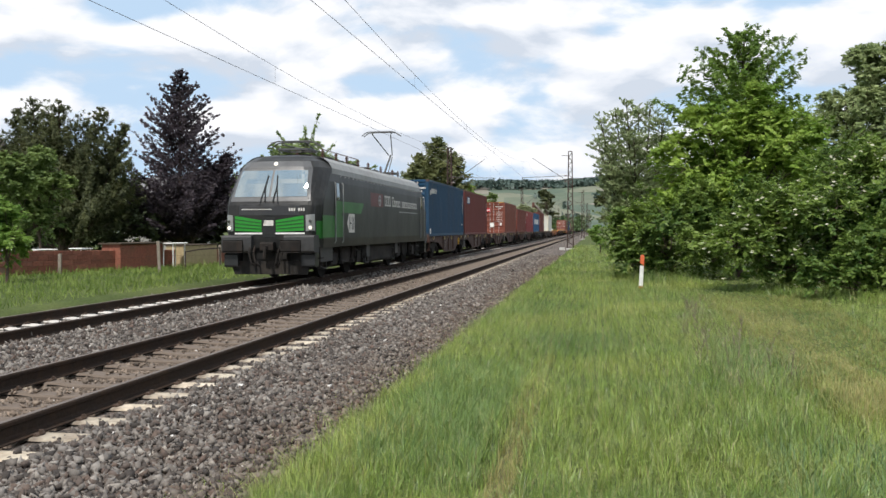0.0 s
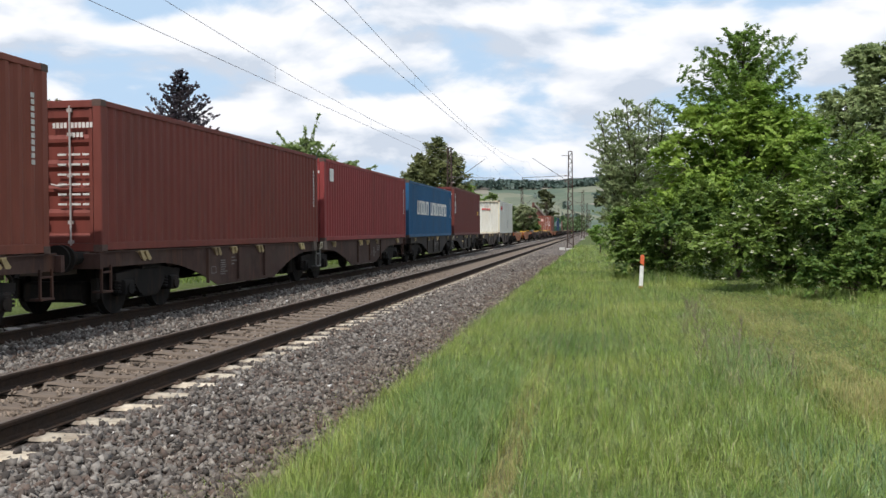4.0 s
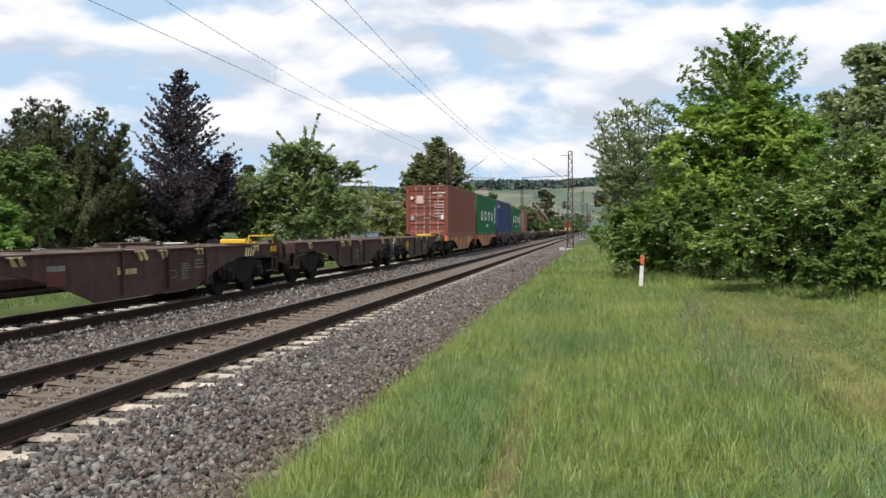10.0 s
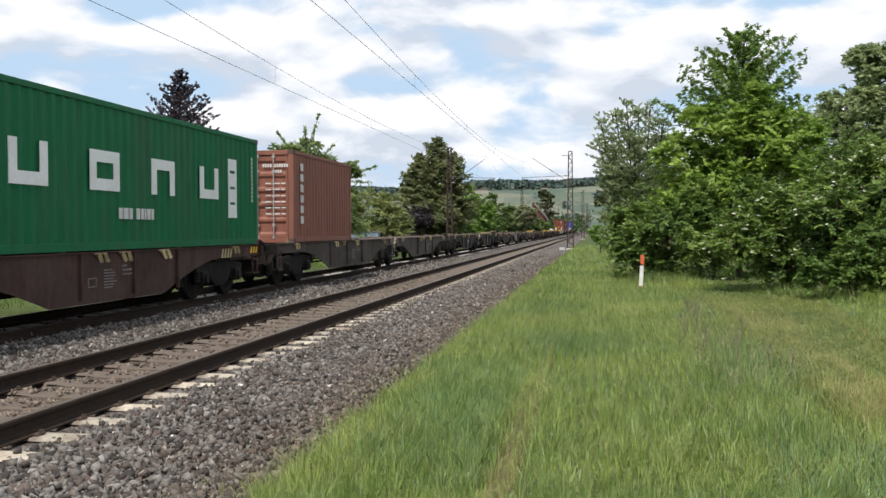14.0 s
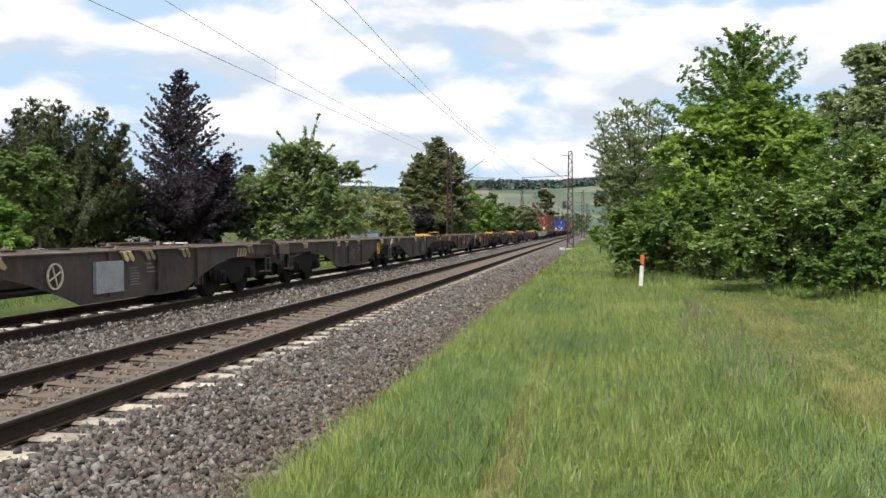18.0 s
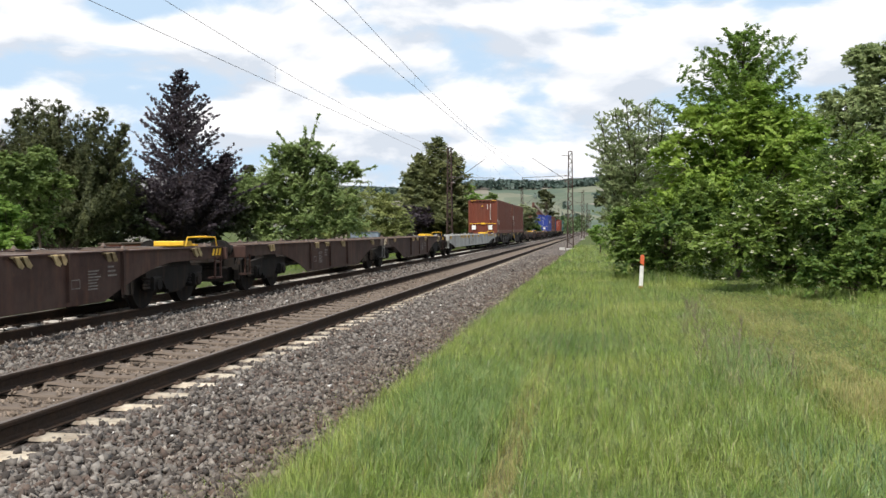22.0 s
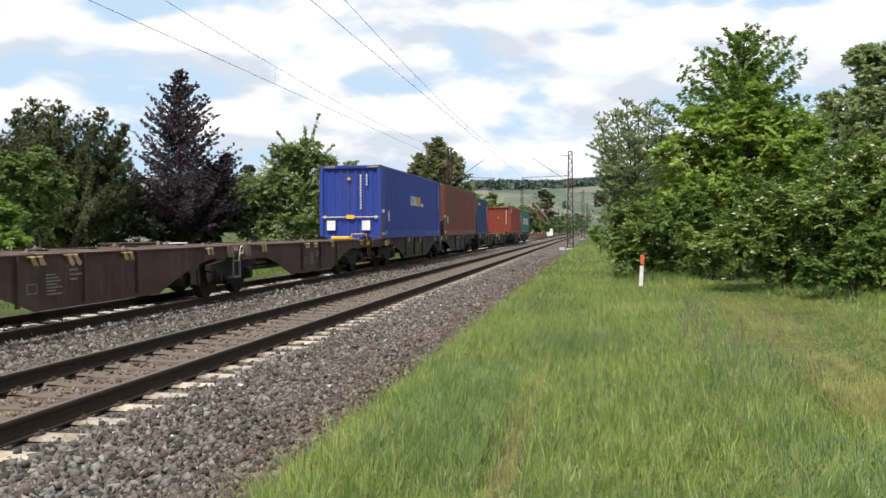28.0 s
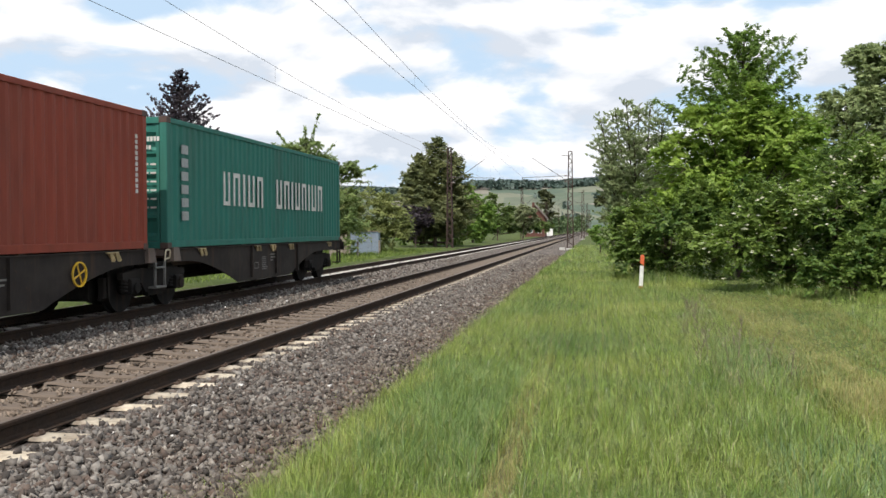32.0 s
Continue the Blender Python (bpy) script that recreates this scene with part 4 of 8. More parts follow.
def wagon(s, length, mat, label, seed_, articulated=True, wheel_at=(), steps=True, end_mat=None, spigot=None, words=None, wheel_mat=None):
    """A container wagon: two fish-bellied frames on three bogies, or one long frame on two."""
    rnd = random.Random(seed_)
    w = rolling(thing("container_wagon", pose(XF, 0, RT), label, "freight wagon", "wagons of the freight train"), s)
    a, b = 0.62, length - 0.62
    mid = length / 2
    halves = [(a, mid - 0.22, 2.4, 1.05), (mid + 0.22, b, 1.05, 2.4)] if articulated else [(a, b, 0.5, 1.6)]
    for y0, y1, f0, f1 in halves:
        half_frame(w, y0, y1, mat, f0, f1, seed_, 0.29 if articulated else 0.44, 0.88 if articulated else 0.76)
    if articulated:
        add_bogie(w, mid)
        j = Mesh().disc(2, (0, mid), 0.28, 0.80, 0.98, 14).box(-0.22, mid - 0.5, 0.86, 0.22, mid + 0.5, 1.02)
        part("articulation", j, MATS["gear"], w)
        pale = end_mat or MATS["step_grey"]
        part("shunter_step", step_frame(1.17, mid - 0.30, mid + 0.12, 0.42, 0.92), pale, w, "hanging flat-steel step at the joint")
        part("grab_handle", Mesh().path([(1.20, mid + 0.10, 0.90), (1.22, mid + 0.10, 1.09), (1.22, mid + 0.14, 1.13), (1.22, mid + 0.27, 1.13), (1.22, mid + 0.30, 1.09), (1.20, mid + 0.30, 0.97), (1.18, mid + 0.14, 0.95)], 0.016), end_mat or MATS["cream"], w, "pale bent-tube grab handle")
        for sg in (-1, 1):
            q = mid + sg * 0.52
            part("joint_bracket", Mesh().prism([(q - 0.13, DECK + 0.02), (q + 0.10, DECK + 0.02), (q + 0.20, 0.90), (q - 0.12, 0.90)], 0, 1.10, 1.25), end_mat or MATS["deck"], w, "flared steel bracket at the joint")
    for y in (2.68, length - 2.68):
        add_bogie(w, y)
    for y, d in ((a, -1), (b, 1)):
        part("headstock", Mesh().box(-1.28, min(y, y + d * 0.10), 0.86, 1.28, max(y, y + d * 0.10), DECK - 0.03, 0.01), end_mat or mat, w)
        for sg in (-1, 1):
            bf = Mesh().disc(1, (sg * 0.875, 1.05), 0.11, min(y, y + d * 0.45), max(y, y + d * 0.45), 12)
            bf.disc(1, (sg * 0.875, 1.05), 0.23, min(y + d * 0.52, y + d * 0.56), max(y + d * 0.52, y + d * 0.56), 18)
            part("buffer", bf, MATS["gear"], w)
        part("shunter_step", step_frame(1.16, y - d * 0.42, y - d * 0.08, 0.46, 0.92), MATS["gear"] if end_mat else mat, w, "hanging flat-steel shunter step")
        part("coupling", Mesh().path([(0, y, 0.98), (0, y + d * 0.35, 0.94), (0.03, y + d * 0.55, 0.72)], 0.035), MATS["gear"], w)
    # air tank, brake cylinder and pipes under the frame
    for y0, y1, *_ in halves:
        c_ = (y0 + y1) / 2
        part("air_tank", Mesh().disc(1, (-0.45, 0.55), 0.19, c_ - 0.7, c_ + 0.7, 12), MATS["gear"], w)
        part("brake_rod", Mesh().rod((0.25, y0 + 1.6, 0.46), (0.25, y1 - 1.6, 0.46), 0.03).rod((-0.1, y0 + 1.6, 0.52), (-0.1, y1 - 1.6, 0.52), 0.025).box(0.05, c_ + 1.0, 0.40, 0.45, c_ + 1.6, 0.66, 0.04), MATS["gear"], w)
    # fold-down spigots on the side beams
    fold = Mesh()
    for q in (-0.16, 0.04):
        fold.prism([(q, 0.01), (q + 0.10, 0.01), (q + 0.30, -0.13), (q + 0.27, -0.18), (q + 0.17, -0.15)], 0, 0.0, 0.07)
    fold.box(-0.01, -0.20, -0.012, 0.05, 0.18, 0.016)
    fme = fold.mesh("spigot", spigot or MATS["spigot"])
    for y0, y1, *_ in halves:
        for k in (0.12, 0.40, 0.47, 0.60, 0.88) if articulated else (0.05, 0.22, 0.245, 0.29, 0.345, 0.43, 0.55, 0.70, 0.80, 0.86, 0.90):
            y = y0 + (y1 - y0) * k + rnd.uniform(-0.15, 0.15)
            part("spigot", fme, None, w, at=pose(1.17, y, DECK - 0.02, 0, rnd.uniform(12, 30), 0))
            part("spigot", fme, None, w, at=pose(-1.17, y, DECK - 0.02, 0, 0, 180))
    for y in wheel_at:
        h = Mesh().ring(0, (y, 0.80), 0.21, 0.024, 1.20, 1.23)
        for q in range(4):
            an = q * math.pi / 2 + 0.4
            h.rod((1.215, y, 0.80), (1.215, y + 0.17 * math.cos(an), 0.80 + 0.17 * math.sin(an)), 0.014, 5)
        part("handwheel", h, wheel_mat or MATS["yellow"], w, "yellow spoked brake handwheel")
    # warning chevrons at both ends, yellow lettering shapes on one belly
    if articulated:
        for y, d in ((2.1, 1), (length - 2.1, -1)):
            if rnd.random() > 0.45:
                continue
            q = y - 0.3 - (0.48 if d < 0 else 0.0)
            comb = [(q, 0.885)]
            for k in range(4):
                comb += [(q + 0.16 * k, 0.90), (q + 0.16 * k + 0.07, 1.09), (q + 0.16 * k + 0.15, 1.09), (q + 0.16 * k + 0.08, 0.90)]
            hz = Mesh().prism(comb + [(q + 0.56, 0.885)], 0, 1.172, 1.180)
            part("warning_chevron", hz, MATS["spigot"], w, "faded yellow and black warning chevrons")
        if words:
            yl = Mesh()
            for k in range(7):
                yl.box(1.173, words + 0.10 * k, 0.72, 1.177, words + 0.10 * k + 0.08, 0.72 + (0.14 if k == 0 else 0.10))
            part("lettering", yl, MATS["spigot"], w, "small yellow lettering shapes")
        if rnd.random() < 0.3:
            part("worn_patch", Mesh().box(1.172, length * 0.30, 0.62, 1.175, length * 0.30 + 0.3, 0.82), MATS["plate"], w)
    # data panels on the belly
    marks = []
    for y0, y1, *_ in halves:
        y = y0 + (y1 - y0) * rnd.choice((0.42, 0.55))
        for i in range(7):
            marks.append((1.173, y, 0.52 + 0.05 * i, 1.176, y + rnd.uniform(0.22, 0.42), 0.542 + 0.05 * i))
        for i in range(3):
            marks.append((1.173, y + 0.62, 0.72 + 0.075 * i, 1.176, y + 0.62 + rnd.uniform(0.15, 0.5), 0.75 + 0.075 * i))
        for p0, q0, p1, q1 in ((-0.5, 0.56, -0.24, 0.575), (-0.5, 0.70, -0.24, 0.715), (-0.5, 0.575, -0.485, 0.70), (-0.255, 0.575, -0.24, 0.70)):
            marks.append((1.173, y + p0, q0, 1.176, y + p1, q1))
    for box in marks:
        part("data_bar", Mesh().box(*box), MATS["stencil"], w)
    return w


def yellow_stop(w, y, tone, folded=False):
    """A folded yellow end stop with its hoop, above the coupling; folded: two boxes under a low hoop."""
    if folded:
        for k in (0.0, 0.47):
            part("end_stop", Mesh().box(0.45, y - 0.25 + k, DECK + 0.005, 1.05, y + 0.18 + k, DECK + 0.10, 0.02), tone, w, "yellow folded container stop")
        h = Mesh()
        for x in (0.55, 0.98):
            h.path([(x, y - 0.22, DECK + 0.09), (x, y - 0.18, DECK + 0.21), (x, y + 0.60, DECK + 0.21), (x, y + 0.66, DECK + 0.09)], 0.014)
        part("hoop", h, tone, w, "yellow tubular hoop")
        part("stripe", Mesh().prism([(y - 0.35, DECK - 0.16), (y - 0.22, DECK - 0.16), (y - 0.10, DECK - 0.04), (y - 0.23, DECK - 0.04)], 0, 1.172, 1.180), tone, w)
        return
    m = Mesh().box(-0.15, y, DECK + 0.005, 0.55, y + 0.42, DECK + 0.12, 0.02).box(-0.15, y + 0.42, DECK + 0.005, 0.62, y + 0.60, DECK + 0.05, 0.01)
    part("end_stop", m, tone, w, "yellow folded container stop")
    h = Mesh().path([(0.60, y + 0.0, DECK), (0.62, y + 0.05, DECK + 0.20), (1.0, y + 0.15, DECK + 0.22), (1.05, y + 0.55, DECK + 0.20), (1.05, y + 0.65, DECK)], 0.016)
    h.path([(0.62, y + 0.05, DECK + 0.20), (0.66, y + 0.50, DECK + 0.20), (1.05, y + 0.55, DECK + 0.20)], 0.016)
    part("hoop", h, tone, w, "yellow tubular hoop")
    for i in range(3):
        k = y + 0.1 + 0.17 * i
        part("stripe", Mesh().prism([(k, DECK - 0.20), (k + 0.09, DECK - 0.20), (k + 0.15, DECK - 0.05), (k + 0.06, DECK - 0.05)], 0, 1.172, 1.180), tone, w)


# ---- locomotive ----
LEVELS = [(0.98, 1.47, 0.70), (1.25, 1.50, 0.66), (1.95, 1.50, 0.62), (2.25, 1.50, 0.66), (2.45, 1.50, 0.74), (3.00, 1.48, 1.00), (3.42, 1.44, 1.24), (3.62, 1.33, 1.46), (3.76, 1.12, 1.75), (3.83, 0.85, 2.10)]
LOCO_END = 18.98


def loco_w(z):
    for (a, wa, ya), (b, wb, yb) in zip(LEVELS, LEVELS[1:]):
        if z <= b:
            t = max(0.0, (z - a) / (b - a))
            return wa + (wb - wa) * t, ya + (yb - ya) * t
    return LEVELS[-1][1], LEVELS[-1][2]


def nose_y(x, z):
    """How far back the cab front lies at a height and offset: flat in the middle, rounded to the corners."""
    w, y0 = loco_w(z)
    k = min(1.0, abs(x) / w)
    up = min(1.0, max(0.0, (z - 2.35) / 1.2))
    t = 0.80 - 0.26 * up
    return y0 + 0.10 * k ** 2 + (0.46 + 0.55 * up) * max(0.0, (k - t) / (1 - t)) ** 2.2


def loco_ring(z):
    w, _ = loco_w(z)
    ks = [-1, -0.97, -0.92, -0.85, -0.78, -0.5, -0.2, 0.2, 0.5, 0.78, 0.85, 0.92, 0.97, 1]
    front = [(k * w, nose_y(k * w, z), z) for k in ks]
    back = [(x, LOCO_END - y, z) for x, y, z in reversed(front)]
    return front + back


def nose_patch(x0, x1, z0, z1, lift=0.006, nx=6, nz=4, trim=None, shear=0.0, low=0.25):
    """A panel that follows the cab front. trim: how far the upper corners draw in; shear: how much it rises outwards, low: the share of that at its foot."""
    m = Mesh()
    pts = []
    for j in range(nz + 1):
        t = j / nz
        a, b = (x0, x1) if trim is None else (x0 + trim[0] * t, x1 + trim[1] * t)
        for i in range(nx + 1):
            x = a + (b - a) * i / nx
            z = z0 + (z1 - z0) * t + shear * (abs(x) - 0.2) * (low + (1 - low) * t)
            pts.append((x, nose_y(x, z) - lift, z))
    n = nx + 1
    return m.poly(pts, [(j * n + i, j * n + i + 1, (j + 1) * n + i + 1, (j + 1) * n + i) for j in range(nz) for i in range(nx)])


def side_patch(y0, y1, z0, z1, lift=0.005, slant=0.0):
    """A panel that follows the side wall's curve."""
    m = Mesh()
    zs = [z0] + [q for q, *_ in LEVELS if z0 < q < z1] + [z1]
    pts = []
    for z in zs:
        d = slant * (z - z0) / (z1 - z0)
        pts += [(loco_w(z)[0] + lift, y0 + d, z), (loco_w(z)[0] + lift, y1 + d, z)]
    return m.poly(pts, [(2 * i, 2 * i + 1, 2 * i + 3, 2 * i + 2) for i in range(len(zs) - 1)])


def locomotive():
    L = rolling(thing("locomotive", pose(XF, 0, RT), "dark grey and green electric locomotive with a raised pantograph", "locomotive"), -0.45)
    body = Mesh()
    rings = [loco_ring(z) for z, *_ in LEVELS]
    n = len(rings[0])
    for r in rings:
        body.v.extend(r)
    for j in range(len(rings) - 1):
        body.f.extend((j * n + i, j * n + (i + 1) % n, (j + 1) * n + (i + 1) % n, (j + 1) * n + i) for i in range(n))
    body.f.append(tuple(range(n))[::-1])
    body.f.append(tuple(range((len(rings) - 1) * n, len(rings) * n)))
    b = part("body", body, MATS["loco_grey"], L, "dusty dark grey painted body shell")
    for za, zb in ((3.25, 3.42), (3.42, 3.62), (3.62, 3.76), (3.76, 3.83)):
        for sg in (-1, 1):
            (wa, ya), (wb, yb) = loco_w(za), loco_w(zb)
            roof = Mesh().poly([(sg * (wa + 0.004), 2.3, za + 0.004), (sg * (wa + 0.004), LOCO_END - 2.3, za + 0.004), (sg * (wb + 0.004), LOCO_END - 2.3, zb + 0.006), (sg * (wb + 0.004), 2.3, zb + 0.006)], [(0, 1, 2, 3)])
            part("roof_cover", roof, MATS["loco_roof"], b, "lighter grey sloping roof covers")
    # cab front
    dark = MATS["loco_black"]
    part("front_mask", nose_patch(-1.36, 1.36, 1.95, 2.30, 0.004), dark, b, "black panel under the windscreen")
    # brow and windscreen frame carry the sunlight as a paler grey
    part("front_brow", nose_patch(-1.12, 1.12, 3.365, 3.60, 0.010, nx=20, nz=6, trim=(0.14, -0.14)), MATS["loco_sunlit"], b, "brow above the windscreen, sunlight painted in as paler grey")
    surround = part("windscreen_frame", nose_patch(-1.24, 1.24, 2.36, 3.36, 0.008, nx=20, nz=8, trim=(0.12, -0.12)), MATS["loco_sunlit"], b)
    for x0, x1, tr in ((-1.13, -0.03, (0.10, 0.0)), (0.03, 1.13, (0.0, -0.10))):
        part("windscreen", nose_patch(x0, x1, 2.50, 3.30, 0.018, nx=12, nz=6, trim=tr), MATS["glass"], surround, "reflecting cab windscreen")
    for sg in (-1, 1):
        x = sg * 0.12
        wp = Mesh().path([(x, nose_y(x, 2.36) - 0.05, 2.36), (x + sg * 0.06, nose_y(x, 2.8) - 0.05, 2.8), (x + sg * 0.02, nose_y(x, 3.15) - 0.05, 3.15)], 0.016)
        wp.path([(x + sg * 0.16, nose_y(x, 2.30) - 0.05, 2.30), (x + sg * 0.06, nose_y(x, 2.8) - 0.05, 2.8)], 0.014)
        part("wiper", wp, dark, b)
    for sg in (-1, 1):
        g0, g1 = (-1.06, -0.22) if sg < 0 else (0.22, 1.06)
        gr = part("grille", nose_patch(g0, g1, 1.46, 1.80, 0.012, nx=8, shear=0.16), MATS["loco_green"], b, "bright green front grille panel")
        for k in range(3):
            z = 1.535 + 0.088 * k
            part("slat", nose_patch(g0, g1, z, z + 0.017, 0.024, nx=8, nz=1, shear=0.16 * (0.25 + 0.75 * (z - 1.46) / 0.34), low=1.0), dark, gr)
        part("white_line", nose_patch(g0 - 0.02, g1 + 0.02, 1.39, 1.44, 0.012, nz=1), MATS["white_paint"], b)
        h0, h1 = (-1.36, -1.12) if sg < 0 else (1.12, 1.36)
        lamp = part("headlight", nose_patch(h0, h1, 1.46, 1.86, 0.014, shear=0.10), MATS["lamp_glass"], b, "clear headlight cluster, lit")
        cx = sg * 1.25
        cy = nose_y(cx, 1.62)
        part("bulb", Mesh().disc(1, (cx, 1.58), 0.045, cy - 0.035, cy + 0.02, 14), MATS["lamp"], lamp, "lit round headlamp")
        part("lamp_ring", Mesh().ring(1, (cx, 1.58), 0.066, 0.014, cy - 0.034, cy + 0.02), MATS["galvanised"], lamp)
        cy = nose_y(cx, 1.78)
        part("tail_lamp", Mesh().disc(1, (cx, 1.77), 0.040, cy - 0.032, cy + 0.02, 14), MATS["loco_beam"], lamp, "unlit round lamp")
    part("centre_panel", nose_patch(-0.20, 0.20, 1.30, 1.90, 0.008), dark, b)
    part("badge", nose_patch(-0.17, 0.15, 1.64, 1.80, 0.016, trim=(0.05, 0)), MATS["dull_white"], b, "pale badge shape")
    part("top_lamp", Mesh().disc(1, (0, 3.50), 0.055, nose_y(0, 3.5) - 0.05, nose_y(0, 3.5) + 0.05, 14), MATS["lamp"], b, "lit roof headlamp")
    num = Mesh()
    for i in range(7):
        if i != 3:
            x = 0.62 + 0.07 * i
            y = nose_y(x, 2.12) - 0.012
            num.box(x, y, 2.07, x + 0.045, y + 0.004, 2.16)
    part("number_bars", num, MATS["dull_white"], b)
    num = Mesh()
    for i in range(16):
        x = -0.85 + 0.06 * i
        y = nose_y(x, 2.12) - 0.012
        num.box(x, y, 2.11, x + 0.04, y + 0.004, 2.14)
    part("lettering_line", num, MATS["dull_white"], b)
    # bumper beam, buffers, plough
    for end, d in ((0.0, 1), (LOCO_END, -1)):
        def Y(v):
            return end + d * v
        for sg in (-1, 1):
            beam = Mesh().box(min(sg * 0.50, sg * 1.42), min(Y(0.50), Y(1.1)), 0.84, max(sg * 0.50, sg * 1.42), max(Y(0.50), Y(1.1)), 1.36, 0.06)
            part("buffer_beam", beam, MATS["loco_beam"], L)
            part("bumper_corner", Mesh().box(min(sg * 0.98, sg * 1.40), min(Y(0.66), Y(1.05)), 0.42, max(sg * 0.98, sg * 1.40), max(Y(0.66), Y(1.05)), 0.83, 0.05), MATS["loco_black"], L)
        # dark panel between the beams: the recess's shade put in as black
        part("coupler_recess", Mesh().box(-0.49, min(Y(0.80), Y(1.1)), 0.62, 0.49, max(Y(0.80), Y(1.1)), 1.37, 0.02), MATS["soot"], L)
        part("coupler_housing", Mesh().box(-0.20, min(Y(0.42), Y(0.80)), 0.88, 0.20, max(Y(0.42), Y(0.80)), 1.16, 0.05), MATS["gear"], L)
        for sg in (-1, 1):
            bf = Mesh().disc(1, (sg * 0.875, 1.04), 0.14, min(Y(0.08), Y(0.65)), max(Y(0.08), Y(0.65)), 14)
            bf.box(sg * 0.875 - 0.30, min(Y(0.0), Y(0.06)), 0.86, sg * 0.875 + 0.30, max(Y(0.0), Y(0.06)), 1.22, 0.05)
            part("buffer", bf, MATS["gear"], L, "black rectangular buffer")
        hose = Mesh()
        for x in (-0.55, -0.4, 0.38, 0.52):
            hose.path([(x, Y(0.55), 1.05), (x * 0.95, Y(0.38), 0.85), (x * 0.8, Y(0.36), 0.55), (x * 0.6, Y(0.5), 0.45)], 0.028)
        hose.path([(0, Y(0.6), 1.04), (0, Y(0.3), 1.02), (0, Y(0.22), 0.70)], 0.05)
        part("coupling", hose, MATS["gear"], L, "screw coupling with hanging air hoses")
        plough = Mesh().prism([(-1.12, 0.20), (1.12, 0.20), (1.20, 0.42), (1.05, 0.60), (-1.05, 0.60), (-1.20, 0.42)], 1, min(Y(0.78), Y(0.86)), max(Y(0.78), Y(0.86)))
        part("plough", plough, MATS["soot"], L, "black obstacle deflector")
        for sg in (-1, 1):
            st = Mesh()
            for z in (0.40, 0.66):
                st.box(sg * 1.35 - 0.14, min(Y(0.95), Y(1.25)), z, sg * 1.35 + 0.14, max(Y(0.95), Y(1.25)), z + 0.03)
            st.rod((sg * 1.46, Y(0.95), 0.40), (sg * 1.46, Y(0.95), 1.0), 0.02)
            part("cab_step", st, MATS["gear"], L)
    # side: green flash behind the cab, door, window, lettering shapes
    part("green_flash", side_patch(1.10, 3.30, 1.28, 1.95, 0.006), MATS["loco_green_side"], b, "green flash on the lower side wall")
    part("green_flash", nose_patch(1.38, 1.495, 1.26, 1.78, 0.006), MATS["loco_green_side"], b, "green flash round the cab corner")
    part("green_flash", side_patch(2.3, 5.6, 2.06, 2.42, 0.006, slant=0.4), MATS["loco_green_side"], b, "green flash running back along the side wall")
    for yd in (2.40, 16.35):
        door = part("cab_door", side_patch(yd, yd + 0.75, 1.05, 3.05, 0.010), MATS["loco_grey"], b)
        if yd < 9:
            part("door_panel", side_patch(yd + 0.02, yd + 0.73, 1.28, 2.42, 0.014), MATS["loco_green_side"], door, "green lower door panel")
        part("door_window", side_patch(yd + 0.22, yd + 0.54, 2.46, 2.98, 0.014), MATS["cab_window"], door)
    for y in (2.35, 3.22, 16.28, 17.15):
        part("handrail", Mesh().path([(1.50, y, 1.10), (1.55, y, 1.15), (1.55, y, 2.95), (1.50, y, 3.0)], 0.016), MATS["loco_roof"], b)
    m = Mesh().prism([(3.82, 1.73), (4.05, 2.04), (4.72, 2.04), (4.72, 1.42), (4.05, 1.42)], 0, loco_w(1.7)[0] + 0.002, loco_w(1.7)[0] + 0.009)
    badge = part("badge", m, MATS["dull_white"], b, "pale badge shape")
    for y0, z0, y1, z1 in ((4.08, 1.52, 4.14, 1.94), (4.14, 1.70, 4.30, 1.76), (4.38, 1.52, 4.44, 1.94), (4.55, 1.52, 4.61, 1.94)):
        part("stroke", Mesh().box(loco_w(1.7)[0] + 0.006, y0, z0, loco_w(1.7)[0] + 0.012, y1, z1), MATS["loco_beam"], badge)
    part("red_square", side_patch(7.0, 8.95, 2.36, 2.86, 0.008), MATS["logo_red"], b, "dull red emblem panel")
    w_e = loco_w(2.6)[0] + 0.012
    em = Mesh().ring(0, (8.38, 2.60), 0.21, 0.05, w_e - 0.004, w_e + 0.004)
    em.box(w_e - 0.004, 8.16, 2.57, w_e + 0.004, 8.60, 2.63).box(w_e - 0.004, 8.35, 2.40, w_e + 0.004, 8.41, 2.80)
    part("emblem", em, MATS["plate"], b, "dull grey ring emblem")
    m = Mesh()
    y = 9.2
    for wd in (0.24, 0.24, 0.24, -0.14, 0.26, 0.2, 0.14, 0.2, 0.2, -0.14, 0.08, 0.2, 0.12, 0.2, 0.14, 0.2, 0.2, 0.12, 0.08, 0.2, 0.2, 0.2, 0.08):
        if wd > 0:
            top, y1, st = 2.68 if wd < 0.22 else 2.82, y + wd * 1.22, min(0.07, wd * 0.5)
            strokes = [(y, y + st, 2.42, top), (y1 - st, y1, 2.42, top)]
            if wd > 0.1:
                strokes += [(y + st, y1 - st, top - 0.06, top), (y + st, y1 - st, 2.42, 2.48)][:1 + (wd > 0.15)]
            m = Mesh()
            for p0, p1, q0, q1 in strokes:
                q = side_patch(p0, p1, q0, q1, 0.008)
                m.poly(q.v, q.f)
            part("lettering", m, MATS["dull_white"], b, "pale lettering shapes on the side wall")
        y += abs(wd) * 1.22 + 0.065
    part("lettering_line", side_patch(11.8, 15.6, 2.22, 2.255, 0.008), MATS["plate"], b)
    for i in range(26):
        y0 = 3.2 + 0.5 * i
